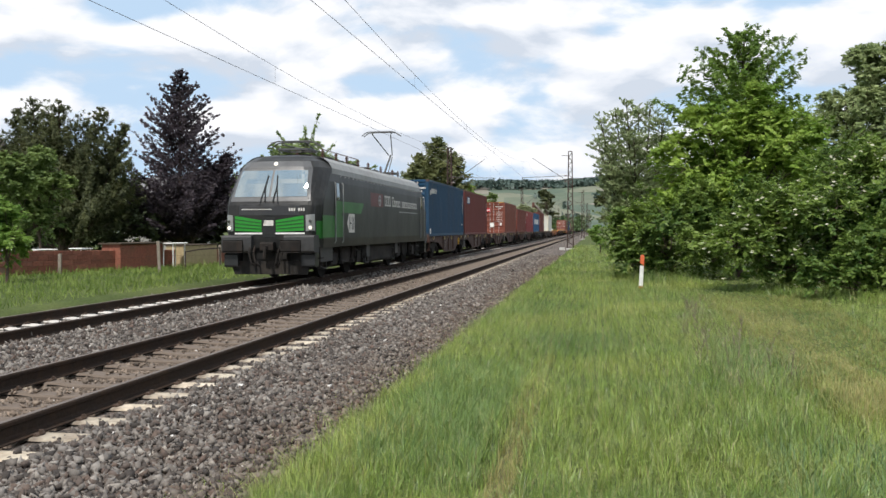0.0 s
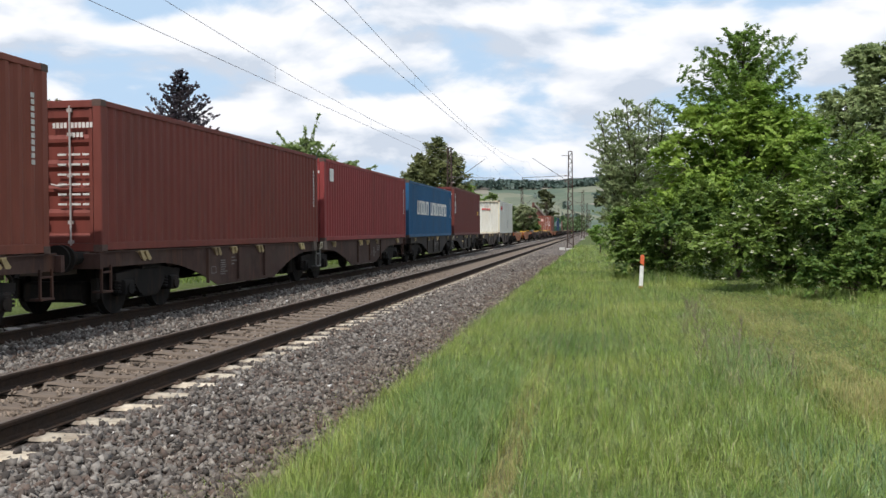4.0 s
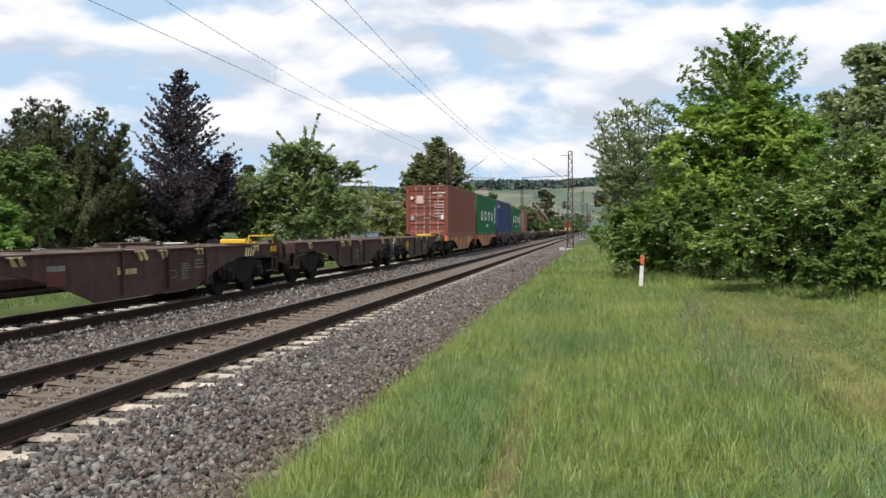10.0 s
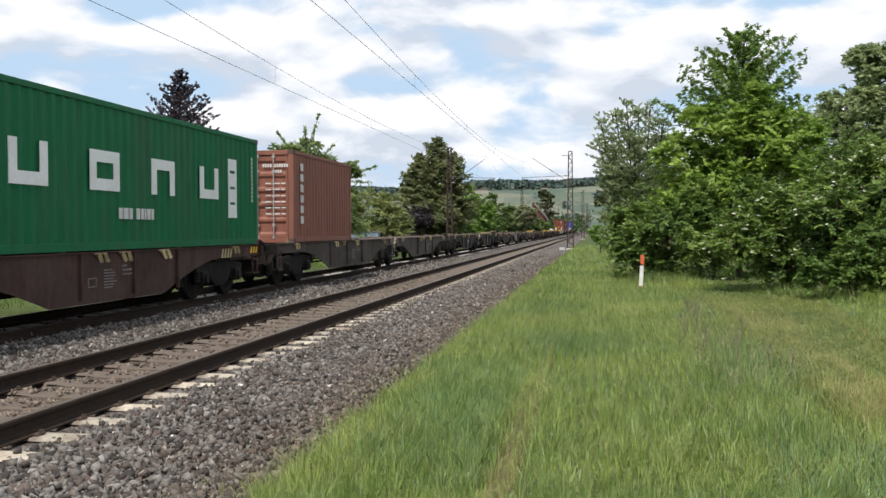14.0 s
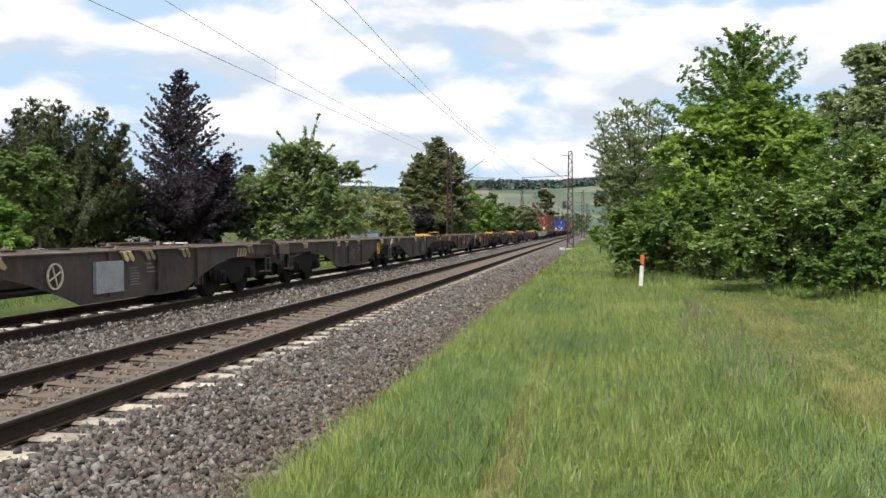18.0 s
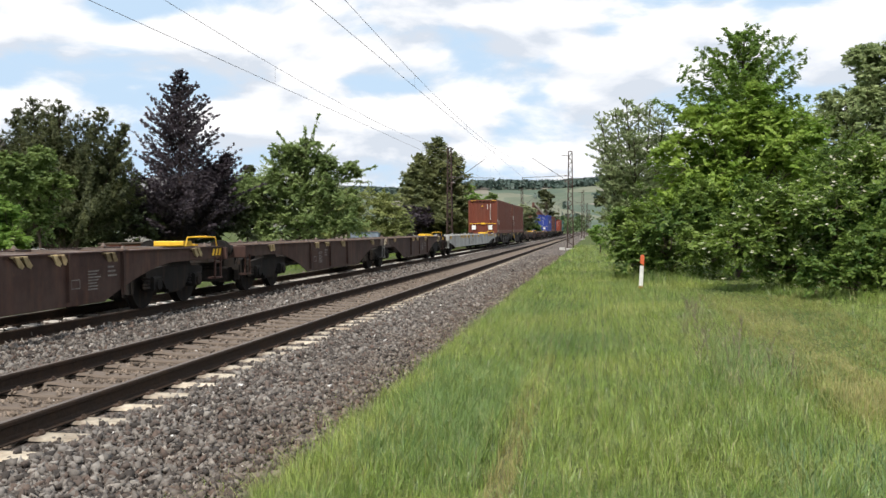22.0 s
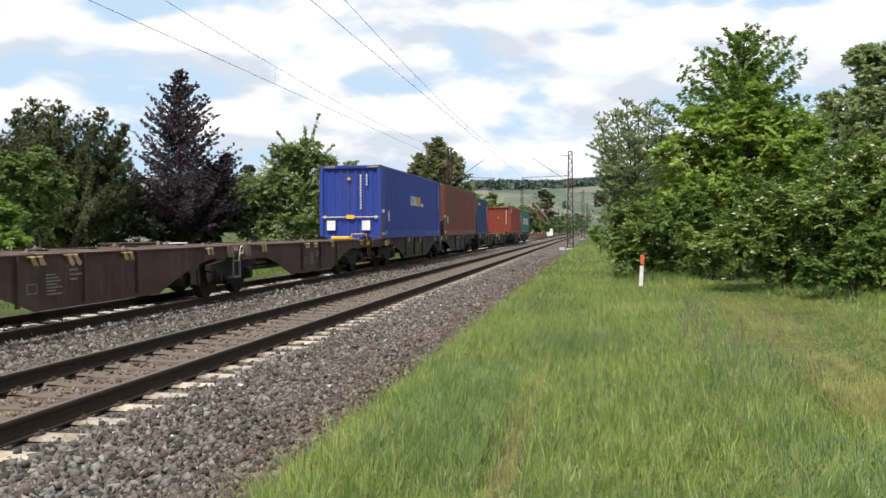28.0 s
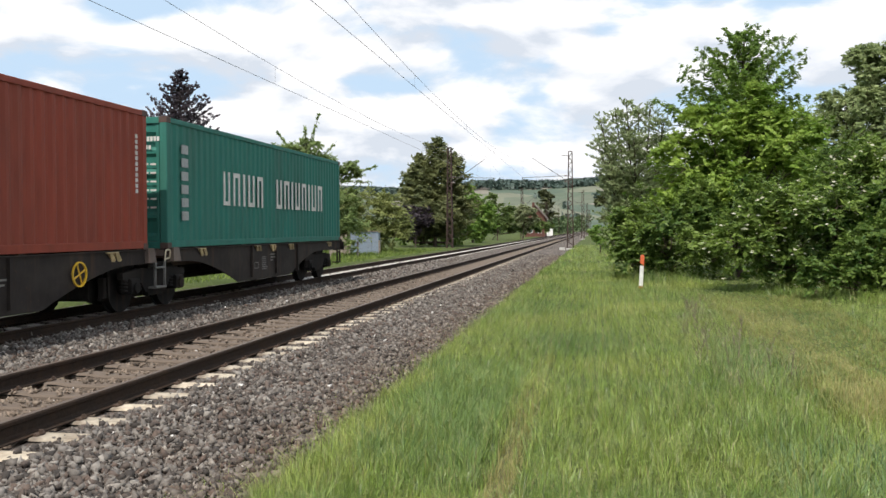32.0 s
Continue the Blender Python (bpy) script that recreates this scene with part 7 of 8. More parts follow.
def build_plants():
    L = LEAVES
    tree("hedge_shrub", (2.52, 31.00, 0.0), [(1.33, 31.25, 1.33, 1.00), (2.52, 30.92, 1.61, 1.45), (3.87, 31.50, 1.97, 1.55), (2.15, 31.16, 0.57, 0.81), (1.05, 30.67, 0.63, 0.62), (3.43, 31.46, 0.86, 1.07), (0.77, 31.21, 1.80, 0.46)],
         0.1, L["leaf_hedge"], "dense green shrub along the meadow edge", trunk=0.07, cover=4.6, seed_=13)
    tree("hedge_shrub", (6.15, 25.50, 0.0), [(5.16, 25.24, 0.58, 0.78), (6.30, 25.42, 0.58, 0.82), (4.79, 25.99, 1.53, 1.37), (6.15, 25.37, 1.83, 1.55), (7.35, 25.76, 1.30, 1.57), (5.59, 25.51, 0.78, 0.94), (7.01, 25.53, 0.41, 0.85), (4.29, 25.80, 0.93, 0.80), (3.70, 25.29, 1.16, 0.80), (7.83, 25.07, 2.48, 1.33), (6.9, 26.2, 3.0, 1.3), (8.6, 25.6, 3.3, 1.5), (8.3, 24.6, 1.4, 1.2)],
         0.1, L["leaf_hedge"], "wide dark green shrub with small pale flowers", trunk=0.09, cover=4.6, seed_=14, flowers=950)
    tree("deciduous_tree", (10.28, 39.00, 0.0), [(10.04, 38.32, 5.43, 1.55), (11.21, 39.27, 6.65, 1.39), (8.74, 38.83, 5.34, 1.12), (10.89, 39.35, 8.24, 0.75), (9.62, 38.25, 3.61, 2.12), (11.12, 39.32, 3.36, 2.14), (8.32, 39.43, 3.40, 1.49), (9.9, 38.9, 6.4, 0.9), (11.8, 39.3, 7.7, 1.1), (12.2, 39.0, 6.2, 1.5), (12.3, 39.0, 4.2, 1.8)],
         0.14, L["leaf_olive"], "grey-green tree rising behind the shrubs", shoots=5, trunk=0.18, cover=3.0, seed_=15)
    tree("hedge_shrub", (6.20, 22.60, 0.0), [(5.83, 22.55, 0.55, 0.61), (6.58, 22.66, 0.49, 0.70), (7.07, 22.98, 1.02, 1.03), (5.14, 22.40, 0.48, 0.43), (6.39, 22.67, 1.08, 0.66)],
         0.09, L["leaf_hedge"], "low dark green shrub at the meadow edge", trunk=0.06, cover=4.4, seed_=33)
    tree("hazel_shrub", (4.83, 32.00, 0.0), [(4.37, 32.21, 2.84, 1.50), (6.01, 31.46, 3.29, 1.31), (3.25, 31.57, 2.37, 1.00), (5.19, 32.38, 4.26, 1.25), (2.41, 32.07, 2.18, 0.90), (5.56, 31.70, 1.78, 1.21), (5.28, 32.26, 5.30, 1.17), (6.37, 31.75, 4.52, 1.18), (3.81, 31.92, 4.85, 1.10), (2.97, 31.95, 3.72, 1.10)],
         0.14, L["leaf_hazel"], "light green broad-leaved hazel in the hedge", trunk=0.10, cover=4.2, seed_=16)
    tree("hazel_shrub", (-23.63, 36.00, 0.0), [(-23.93, 36.25, 3.96, 1.16), (-24.67, 36.35, 3.06, 1.55), (-23.06, 35.97, 3.53, 0.85), (-25.07, 35.67, 3.93, 0.93), (-24.02, 36.44, 2.08, 1.04)],
         0.15, L["leaf_mid"], "light green shrub in front of the spruce", trunk=0.08, cover=3.0, seed_=19, shoots=5)
    tree("garden_bush", (-19.04, 27.00, 0.0), [(-18.99, 26.99, 1.89, 0.70), (-18.67, 26.80, 1.43, 0.56), (-19.33, 27.18, 2.17, 0.59), (-19.14, 27.11, 1.06, 0.59)],
         0.13, L["leaf_bright"], "bright green bush at the garden fence", trunk=0.06, cover=3.6, seed_=20)
    tree("cherry_tree", (-18.38, 55.00, 0.0), [(-18.34, 55.59, 5.01, 1.56), (-19.46, 55.29, 4.67, 1.65), (-20.59, 54.33, 3.86, 1.75), (-17.24, 55.19, 4.11, 1.71), (-21.16, 54.96, 2.36, 1.67), (-18.36, 55.67, 2.52, 2.13), (-17.89, 54.65, 6.42, 0.98), (-19.15, 54.94, 6.19, 0.99), (-16.57, 54.96, 5.58, 0.98), (-15.33, 55.33, 5.21, 0.65), (-19.5, 54.5, 1.5, 1.6), (-17.2, 54.6, 1.5, 1.6), (-16.0, 55.0, 3.2, 1.4), (-21.6, 55.0, 3.6, 1.2), (-15.2, 55.0, 1.6, 1.3)],
         0.13, L["leaf_cherry"], "green cherry tree with long open shoots", shoots=3, trunk=0.16, cover=3.8, seed_=21,
         twigs=[(-17.97, 55.00, 5.18, -17.10, 55.00, 8.77), (-18.16, 55.00, 5.18, -19.86, 55.37, 7.88), (-17.79, 55.00, 5.18, -17.79, 54.50, 8.02), (-17.24, 55.00, 4.82, -13.52, 55.29, 5.62), (-17.24, 55.00, 4.46, -13.92, 55.11, 4.64), (-17.05, 55.00, 4.81, -14.49, 54.56, 5.87), (-18.71, 55.00, 5.19, -20.97, 55.47, 6.48), (-17.60, 55.00, 5.53, -15.99, 54.81, 7.03), (-18.90, 55.00, 5.19, -19.25, 54.78, 7.03), (-16.87, 55.00, 4.46, -14.45, 55.48, 5.09), (-19.46, 55.00, 4.85, -21.31, 54.58, 4.92), (-20.21, 55.00, 4.50, -22.05, 55.08, 3.99)])
    tree("garden_shrub", (-17.22, 66.00, 0.0), [(-18.95, 65.87, 2.88, 1.85), (-16.77, 66.68, 2.86, 1.83), (-14.96, 66.02, 2.60, 1.44), (-20.18, 66.50, 2.04, 1.66), (-14.62, 65.87, 1.38, 1.15), (-18.96, 66.09, 1.27, 1.36), (-17.00, 65.84, 1.39, 1.45), (-15.70, 65.82, 1.17, 1.15), (-20.50, 66.08, 0.98, 1.08)],
         0.16, L["leaf_yellow"], "yellow-green garden shrub behind the line", trunk=0.08, cover=3.8, seed_=22)
    tree("garden_shrub", (-16.71, 84.00, 0.0), [(-16.70, 84.28, 2.88, 1.33), (-16.16, 84.23, 1.97, 1.09), (-17.41, 84.04, 1.55, 0.97)],
         0.18, L["leaf_purple"], "low purple-leaved garden shrub", trunk=0.06, cover=3.4, seed_=24)
    tree("spruce", (-31.00, 78.00, 0.0), [(-30.88, 78.19, 6.97, 0.53), (-30.95, 78.34, 5.80, 0.95), (-31.01, 78.29, 4.43, 1.31), (-31.03, 78.58, 2.65, 1.66)],
         0.22, L["leaf_conifer"], "small dark spruce among the garden trees", trunk=0.12, cover=3.6, seed_=25)
    tree("garden_tree", (-15.06, 112.00, 0.0), [(-15.32, 112.21, 5.68, 1.28), (-14.91, 111.16, 3.92, 2.08), (-13.71, 111.52, 2.87, 1.92), (-15.48, 111.55, 2.18, 1.60), (-13.50, 111.58, 1.61, 1.44), (-14.78, 112.40, 1.33, 1.44)],
         0.26, L["leaf_bright"], "light green garden tree beyond the cypress", trunk=0.14, cover=3.8, seed_=26)
    tree("garden_tree", (-14.42, 135.00, 0.0), [(-15.16, 135.24, 6.29, 0.67), (-15.16, 134.90, 4.95, 0.96), (-13.14, 134.92, 4.34, 1.25), (-13.57, 134.78, 2.67, 1.54)],
         0.26, L["leaf_mid"], "small green garden tree", trunk=0.12, cover=3.6, seed_=27)
    tree("blossom_shrub", (-11.62, 146.50, 0.0), [(-12.53, 146.88, 4.34, 1.39), (-10.95, 145.87, 4.23, 1.49), (-11.61, 146.61, 2.75, 1.81), (-9.75, 146.79, 2.93, 1.06)],
         0.24, L["leaf_pale"], "pale blossoming shrub by the railway garden", trunk=0.10, cover=3.6, seed_=28, flowers=700)
    tree("garden_hedge", (-10.98, 188.00, 0.0), [(-11.89, 188.18, 2.66, 1.33), (-10.51, 188.18, 2.18, 1.20), (-9.35, 187.61, 1.83, 0.93), (-12.82, 187.69, 1.96, 1.07)],
         0.3, L["leaf_mid"], "green shrubs before the brick house", trunk=0.08, cover=3.6, seed_=44)
    tree("far_tree", (-14.43, 270.00, 0.0), [(-15.07, 270.27, 11.90, 1.53), (-13.74, 269.43, 10.72, 1.72), (-14.58, 269.51, 8.06, 2.49), (-12.43, 270.15, 5.21, 1.91)],
         0.45, L["leaf_conifer"], "dark slender tree beyond the brick house", trunk=0.2, cover=3.8, seed_=29)
    tree("far_tree", (1.73, 92.00, 0.0), [(1.90, 92.31, 5.66, 1.03), (1.19, 92.09, 4.26, 1.03), (2.12, 91.74, 3.69, 1.37), (1.46, 91.62, 2.58, 0.91)],
         0.28, L["leaf_conifer"], "dark tree behind the hedge end", trunk=0.2, cover=4.0, seed_=30)
    tree("meadow_bush", (0.31, 62.00, 0.0), [(0.31, 61.99, 1.46, 0.46), (0.68, 61.84, 0.96, 0.62), (-0.14, 61.81, 1.35, 0.31)],
         0.14, L["leaf_bright"], "low bright bush at the meadow far end", trunk=0.05, cover=3.6, seed_=31)
    # hedge in leaf_shade: shade under the trees is in the leaf colour
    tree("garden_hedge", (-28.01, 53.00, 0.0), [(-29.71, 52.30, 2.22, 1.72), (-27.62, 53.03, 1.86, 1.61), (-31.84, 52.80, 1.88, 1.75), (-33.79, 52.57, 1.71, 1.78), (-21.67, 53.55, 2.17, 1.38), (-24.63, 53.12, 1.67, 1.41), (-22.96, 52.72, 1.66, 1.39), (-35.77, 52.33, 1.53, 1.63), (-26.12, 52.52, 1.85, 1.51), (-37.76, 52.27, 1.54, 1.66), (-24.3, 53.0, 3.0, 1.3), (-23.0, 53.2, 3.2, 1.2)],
         0.30, L["leaf_shade"], "dark green garden hedge below the trees, shade put into its leaf colour", trunk=0.07, cover=4.5, seed_=41)
    # added filler shrub; its dark leaves stand in for the spruce's inner shade
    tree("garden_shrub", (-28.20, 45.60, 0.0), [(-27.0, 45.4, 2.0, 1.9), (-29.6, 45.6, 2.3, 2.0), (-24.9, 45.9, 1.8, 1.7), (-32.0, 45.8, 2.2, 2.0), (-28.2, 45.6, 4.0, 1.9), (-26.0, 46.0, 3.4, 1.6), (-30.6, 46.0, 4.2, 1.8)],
         0.20, L["leaf_shade"], "undergrowth below the garden spruce, shade put into its dark leaves", trunk=0.08, cover=4.4, seed_=45)
    tree("garden_hedge", (-16.16, 95.00, 0.0), [(-19.82, 95.14, 0.57, 1.03), (-18.59, 94.98, 0.81, 1.10), (-17.37, 95.00, 0.69, 1.03), (-16.03, 95.20, 0.68, 0.96), (-14.94, 94.99, 1.04, 1.23), (-13.43, 94.53, 1.81, 1.22), (-14.04, 94.93, 0.80, 0.95), (-12.65, 95.40, 0.91, 0.81)],
         0.22, L["leaf_bright"], "mixed green hedge beside the line", trunk=0.07, cover=3.6, seed_=42)
    tree("garden_hedge", (-16.96, 150.00, 0.0), [(-18.84, 149.46, 1.86, 1.39), (-17.33, 149.69, 1.57, 1.28), (-15.83, 150.18, 1.94, 1.39), (-14.14, 150.36, 1.93, 1.28), (-12.74, 149.48, 1.74, 1.17), (-11.35, 150.09, 1.73, 1.07), (-9.96, 149.78, 1.72, 0.96), (-16.76, 149.67, 2.78, 1.28), (-13.67, 150.12, 3.05, 1.17)],
         0.42, L["leaf_mid"], "mixed green hedge along the railway gardens", trunk=0.08, cover=3.6, seed_=43)
    sprayed_tree("spruce", (-27.11, 43.00, 0.0), [(-27.10, 43.00, 0.8, -27.19, 43.00, 8.45, 4.3), (-28.22, 43.00, 0.9, -28.85, 43.30, 8.6, 4.3), (-26.31, 43.00, 0.9, -25.18, 43.60, 8.05, 3.3), (-29.01, 43.00, 2.00, -30.14, 43.90, 8.25, 2.8), (-25.51, 43.00, 1.99, -24.10, 44.20, 7.3, 2.1), (-28.0, 43.5, 2.0, -28.1, 43.8, 7.9, 2.6)],
                 0.070, L["leaf_conifer"], "tall dark green spruce with several upswept tops", rise=0.44, whorls=24, arms=7, per_arm=270, seed_=18, power=0.80, wide=0.045, long=3.2, ragged=0.60, droop=-0.10, hang=0.34, side=0.5, least=5)
    sprayed_tree("cherry_tree", (5.43, 36.00, 0.0), [(5.43, 36.00, 0.93, 5.55, 36.00, 8.85, 4.2)],
                 0.12, L["leaf_fresh"], "tall fresh-green cherry tree behind the hedge", rise=0.52, lift=0.22, whorls=24, arms=9, per_arm=260, long=1.5, seed_=11, power=0.44, wide=0.062, ragged=0.42, droop=0.0, trunk=0.16, hang=0.30, least=52)
    sprayed_tree("copper_beech", (-23.05, 48.00, 0.0), [(-23.06, 48.00, 0.72, -22.94, 48.00, 10.59, 4.7), (-22.31, 48.00, 1.04, -20.26, 48.30, 5.9, 2.7), (-24.00, 48.00, 1.04, -26.19, 48.60, 4.09, 2.5)],
                 0.112, L["leaf_purple"], "dark purple copper beech with ascending branches", rise=0.54, whorls=34, arms=10, per_arm=250, long=1.4, seed_=17, power=0.78, wide=0.085, ragged=0.45, droop=0.0, least=30)
    stems = [(0.20, 40.0, 6.5), (0.85, 40.4, 6.9), (1.30, 39.5, 7.2), (1.85, 40.3, 7.0), (2.35, 40.1, 7.0), (2.90, 39.6, 6.4), (0.10, 40.4, 5.5), (3.50, 40.2, 5.4), (0.45, 39.8, 4.3), (3.2, 39.4, 4.2), (1.6, 39.2, 5.6)]
    sprayed_tree("deciduous_tree", (1.83, 40.00, 0.0), [(1.83 + 0.15 * (x - 1.83), 40.0, 0.7, x, y, z, 1.55) for x, y, z in stems],
                 0.085, L["leaf_grey"], "slim grey-green willow-like tree at the hedge end", rise=0.70, lift=0.2, whorls=13, arms=6, per_arm=66, long=2.0, seed_=12, power=0.40, wide=0.14, ragged=0.5, trunk=0.09, least=8)
    sprayed_tree("cypress", (-15.53, 88.00, 0.0), [(-15.53, 88.00, 0.30, -15.25, 88.00, 10.55, 5.11), (-16.66, 88.00, 0.43, -17.07, 88.30, 8.99, 3.67), (-14.29, 88.00, 0.42, -13.69, 88.60, 9.14, 3.43), (-17.62, 88.00, 0.43, -18.09, 88.90, 7.67, 2.23)],
                 0.22, L["leaf_cypress"], "dense dark cypress beside the line", rise=0.62, whorls=28, arms=9, per_arm=78, seed_=23, power=0.60, wide=0.12, long=2.1, ragged=0.50, droop=0.10, hang=0.2)


# ---- site: masts, wires, wall, houses, hills ----
def lattice_mast(x, y, high, arm_to, label):
    t = thing("catenary_mast", pose(x, y, 0), label, "mast", "catenary masts")
    part("foot", Mesh().box(-0.36, -0.36, -0.3, 0.36, 0.36, 0.04, 0.03), MATS["concrete"], t, "weathered concrete foot")
    for sx in (-1, 1):
        for sy in (-1, 1):
            part("leg", Mesh().rod((sx * 0.25, sy * 0.25, 0.1), (sx * 0.15, sy * 0.15, high), 0.055, 4), MATS["mast"], t)
    n = 22
    for face in range(4):
        br = Mesh()
        for i in range(n):
            z0, z1 = 0.3 + (high - 0.4) * i / n, 0.3 + (high - 0.4) * (i + 1) / n
            w0, w1 = 0.25 - 0.10 * z0 / high, 0.25 - 0.10 * z1 / high
            a, b = (-1, 1) if i % 2 else (1, -1)
            p, q = ((a * w0, -w0, z0), (b * w1, -w1, z1)) if face == 0 else ((a * w0, w0, z0), (b * w1, w1, z1)) if face == 1 else ((-w0, a * w0, z0), (-w1, b * w1, z1)) if face == 2 else ((w0, a * w0, z0), (w1, b * w1, z1))
            br.rod(p, q, 0.034, 4)
        part("lacing", br, MATS["mast"], t)
    part("cap", Mesh().box(-0.16, -0.16, high, 0.16, 0.16, high + 0.05), MATS["mast"], t)
    d = 1 if arm_to > x else -1
    reach = abs(arm_to - x)
    part("bracket_tube", Mesh().rod((0.1 * d, 0, 5.75), (d * reach, 0, 7.85), 0.024), MATS["wire"], t)
    part("steady_arm", Mesh().path([(0.12 * d, 0, 6.30), (d * (reach + 0.9), 0, 6.18), (d * (reach + 0.75), 0, 5.92)], 0.024), MATS["wire"], t)
    for z in (5.80, 6.30):
        ins = Mesh()
        for k in range(5):
            ins.disc(0, (0, z), 0.07, d * (0.2 + 0.07 * k) - 0.018, d * (0.2 + 0.07 * k) + 0.018, 8)
        part("insulator", ins, MATS["insulator"], t)
    part("feeder_arm", Mesh().rod((0, 0, high - 0.35), (-0.75, 0, high - 0.32), 0.025), MATS["mast"], t)


def wires(cx, z_top, low, zig_a, zig_b, sag, label):
    """Contact wire in zigzag, the messenger hanging above it in spans, droppers between."""
    t = thing("overhead_line", pose(cx, 0, 0), label, "overhead wire", "overhead lines", "structure")
    spans = [(-1 + 80 * i, 79 + 80 * i) for i in range(-1, 9)]
    c, mcat, dr = Mesh(), Mesh(), Mesh()
    for k, (a, b) in enumerate(spans):
        za, zb = (zig_a, zig_b) if k % 2 else (zig_b, zig_a)
        c.rod((za, a, low), (zb, b, low), 0.0065, 5)
        pts = []
        for i in range(17):
            u = i / 16
            pts.append((za + (zb - za) * u, a + (b - a) * u, z_top - sag * 4 * u * (1 - u)))
        mcat.path(pts, 0.006, 5)
        for i in range(7):
            u = 0.045 + 0.1475 * i
            dr.rod((za + (zb - za) * u, a + (b - a) * u, low), (za + (zb - za) * u, a + (b - a) * u, z_top - sag * 4 * u * (1 - u)), 0.004, 4)
    part("contact_wire", c, MATS["wire"], t)
    part("messenger_wire", mcat, MATS["wire"], t)
    tagged(part("dropper_row", dr, MATS["wire"], t), kind="stuff")


def build_site():
    for i in range(5):
        y = 79 + 80 * i
        lattice_mast(-2.12, y, 8.35, XN, "rusty lattice catenary mast beside the meadow")
        lattice_mast(-12.62, y, 8.85, XF, "rusty lattice catenary mast beside the gardens")
    wires(XN, 7.55, 5.88, 0.45, -0.45, 1.47, "overhead contact line above the near track")
    wires(XF, 8.10, 6.09, 0.0, 0.05, 1.66, "overhead contact line above the far track")
    # marker post in the meadow
    p = thing("marker_post", pose(1.27, 26.5, -0.07, 1.5, 3, 0), "white marker post with an orange-red top", "marker post")
    part("shaft", Mesh().box(-0.055, -0.045, -0.2, 0.055, 0.045, 0.72, 0.015), MATS["post_white"], p)
    part("foot_band", Mesh().box(-0.058, -0.048, -0.02, 0.058, 0.048, 0.13, 0.015), MATS["post_red"], p, "orange-red band")
    part("top_band", Mesh().prism([(-0.056, 0.80), (0.056, 0.72), (0.056, 0.99), (0.03, 1.03), (-0.03, 1.03), (-0.056, 0.99)], 1, -0.046, 0.046), MATS["post_red"], p, "orange-red band")

    # garden wall of reddish blocks, its courses stepping down along the line
    w = thing("garden_wall", pose(0, 0, 0), "weathered terracotta block wall round the garden", "wall")
    a, b = Vector((-21.6, 30.5, 0)), Vector((-18.3, 45.5, 0))
    n, rows = 30, 5
    along = (b - a) / n
    turn = math.degrees(math.atan2(along.y, along.x))
    blk = Mesh().box(-along.length / 2 + 0.006, -0.09, 0.006, along.length / 2 - 0.006, 0.09, 0.194, 0.012).mesh("block", MATS["wall_block"])
    part("core", Mesh().prism([(-0.08, 0), (n * along.length - 0.05, 0), (n * along.length - 0.05, 0.74), (-0.08, 1.0)], 1, -0.07, 0.07), MATS["wall_core"], w, at=pose(a.x - along.x / 2, a.y - along.y / 2, -0.05, 0, 0, turn))
    for i in range(n):
        for j in range(rows):
            p_ = a + along * (i + (0.5 if j % 2 else 0.0))
            part("block", blk, None, w, at=pose(p_.x, p_.y, -0.02 + j * 0.2 - 0.008 * i * j / 4, 0, 0, turn))
    # things behind and before the wall
    sh = thing("garden_box", pose(-20.2, 37.5, 0, 0, 0, 78), "brown flat-topped garden box behind the wall", "storage box")
    part("body", Mesh().box(-1.4, -0.5, 0.0, 1.4, 0.5, 1.14, 0.02), MATS["wall_block"], sh)
    part("lid", Mesh().box(-1.5, -0.6, 1.14, 1.5, 0.6, 1.20, 0.01), MATS["bark"], sh)
    sh = thing("garden_box", pose(-19.2, 41.3, 0, 0, 0, 78), "ochre plastered garden box behind the wall", "storage box")
    part("body", Mesh().box(-1.3, -0.5, 0.0, 1.3, 0.5, 1.02, 0.02), MATS["ochre"], sh)
    part("lid", Mesh().box(-1.35, -0.55, 1.02, 1.35, 0.55, 1.06, 0.01), MATS["bark"], sh)
    for x, y, wd, z in ((-22.0, 33.4, 0.5, 0.95), (-21.4, 35.3, 0.3, 0.95), (-22.9, 32.2, 0.3, 0.97), (-19.0, 39.0, 0.45, 1.12)):
        tb = thing("garden_table", pose(x, y, 0, 0, 0, 70), "white plastic garden table behind the wall", "table", "garden tables")
        part("tabletop", Mesh().box(-wd, -0.4, z, wd, 0.4, z + 0.05, 0.02), MATS["white_paint"], tb)
        for sx in (-0.8, 0.8):
            for sy in (-0.3, 0.3):
                part("leg", Mesh().rod((sx * wd, sy, 0), (sx * wd, sy, z), 0.03), MATS["white_paint"], tb)
    fence = thing("wire_fence", pose(0, 0, 0), "old wire fence with weathered posts before the wall", "fence")
    fp = [(-21.9, 29.0, 1.25), (-20.3, 32.0, 0.85), (-17.3, 34.2, 1.3), (-17.0, 39.5, 1.05), (-16.2, 42.2, 0.95), (-15.5, 45.4, 1.0), (-14.9, 50.0, 1.0), (-14.6, 55.0, 1.0), (-14.4, 60.0, 1.0)]
    for x, y, z in fp:
        part("post", Mesh().box(-0.06, -0.06, -0.2, 0.06, 0.06, z, 0.01), MATS["old_wood"], fence, at=pose(x, y, 0, 2 * math.sin(y), 2 * math.cos(y), 20))
    for (x0, y0, z0), (x1, y1, z1) in zip(fp, fp[1:]):
        for k in (0.55, 0.9):
            part("wire", Mesh().rod((x0, y0, z0 * k), (x1, y1, z1 * k), 0.004, 4), MATS["mast"], fence)
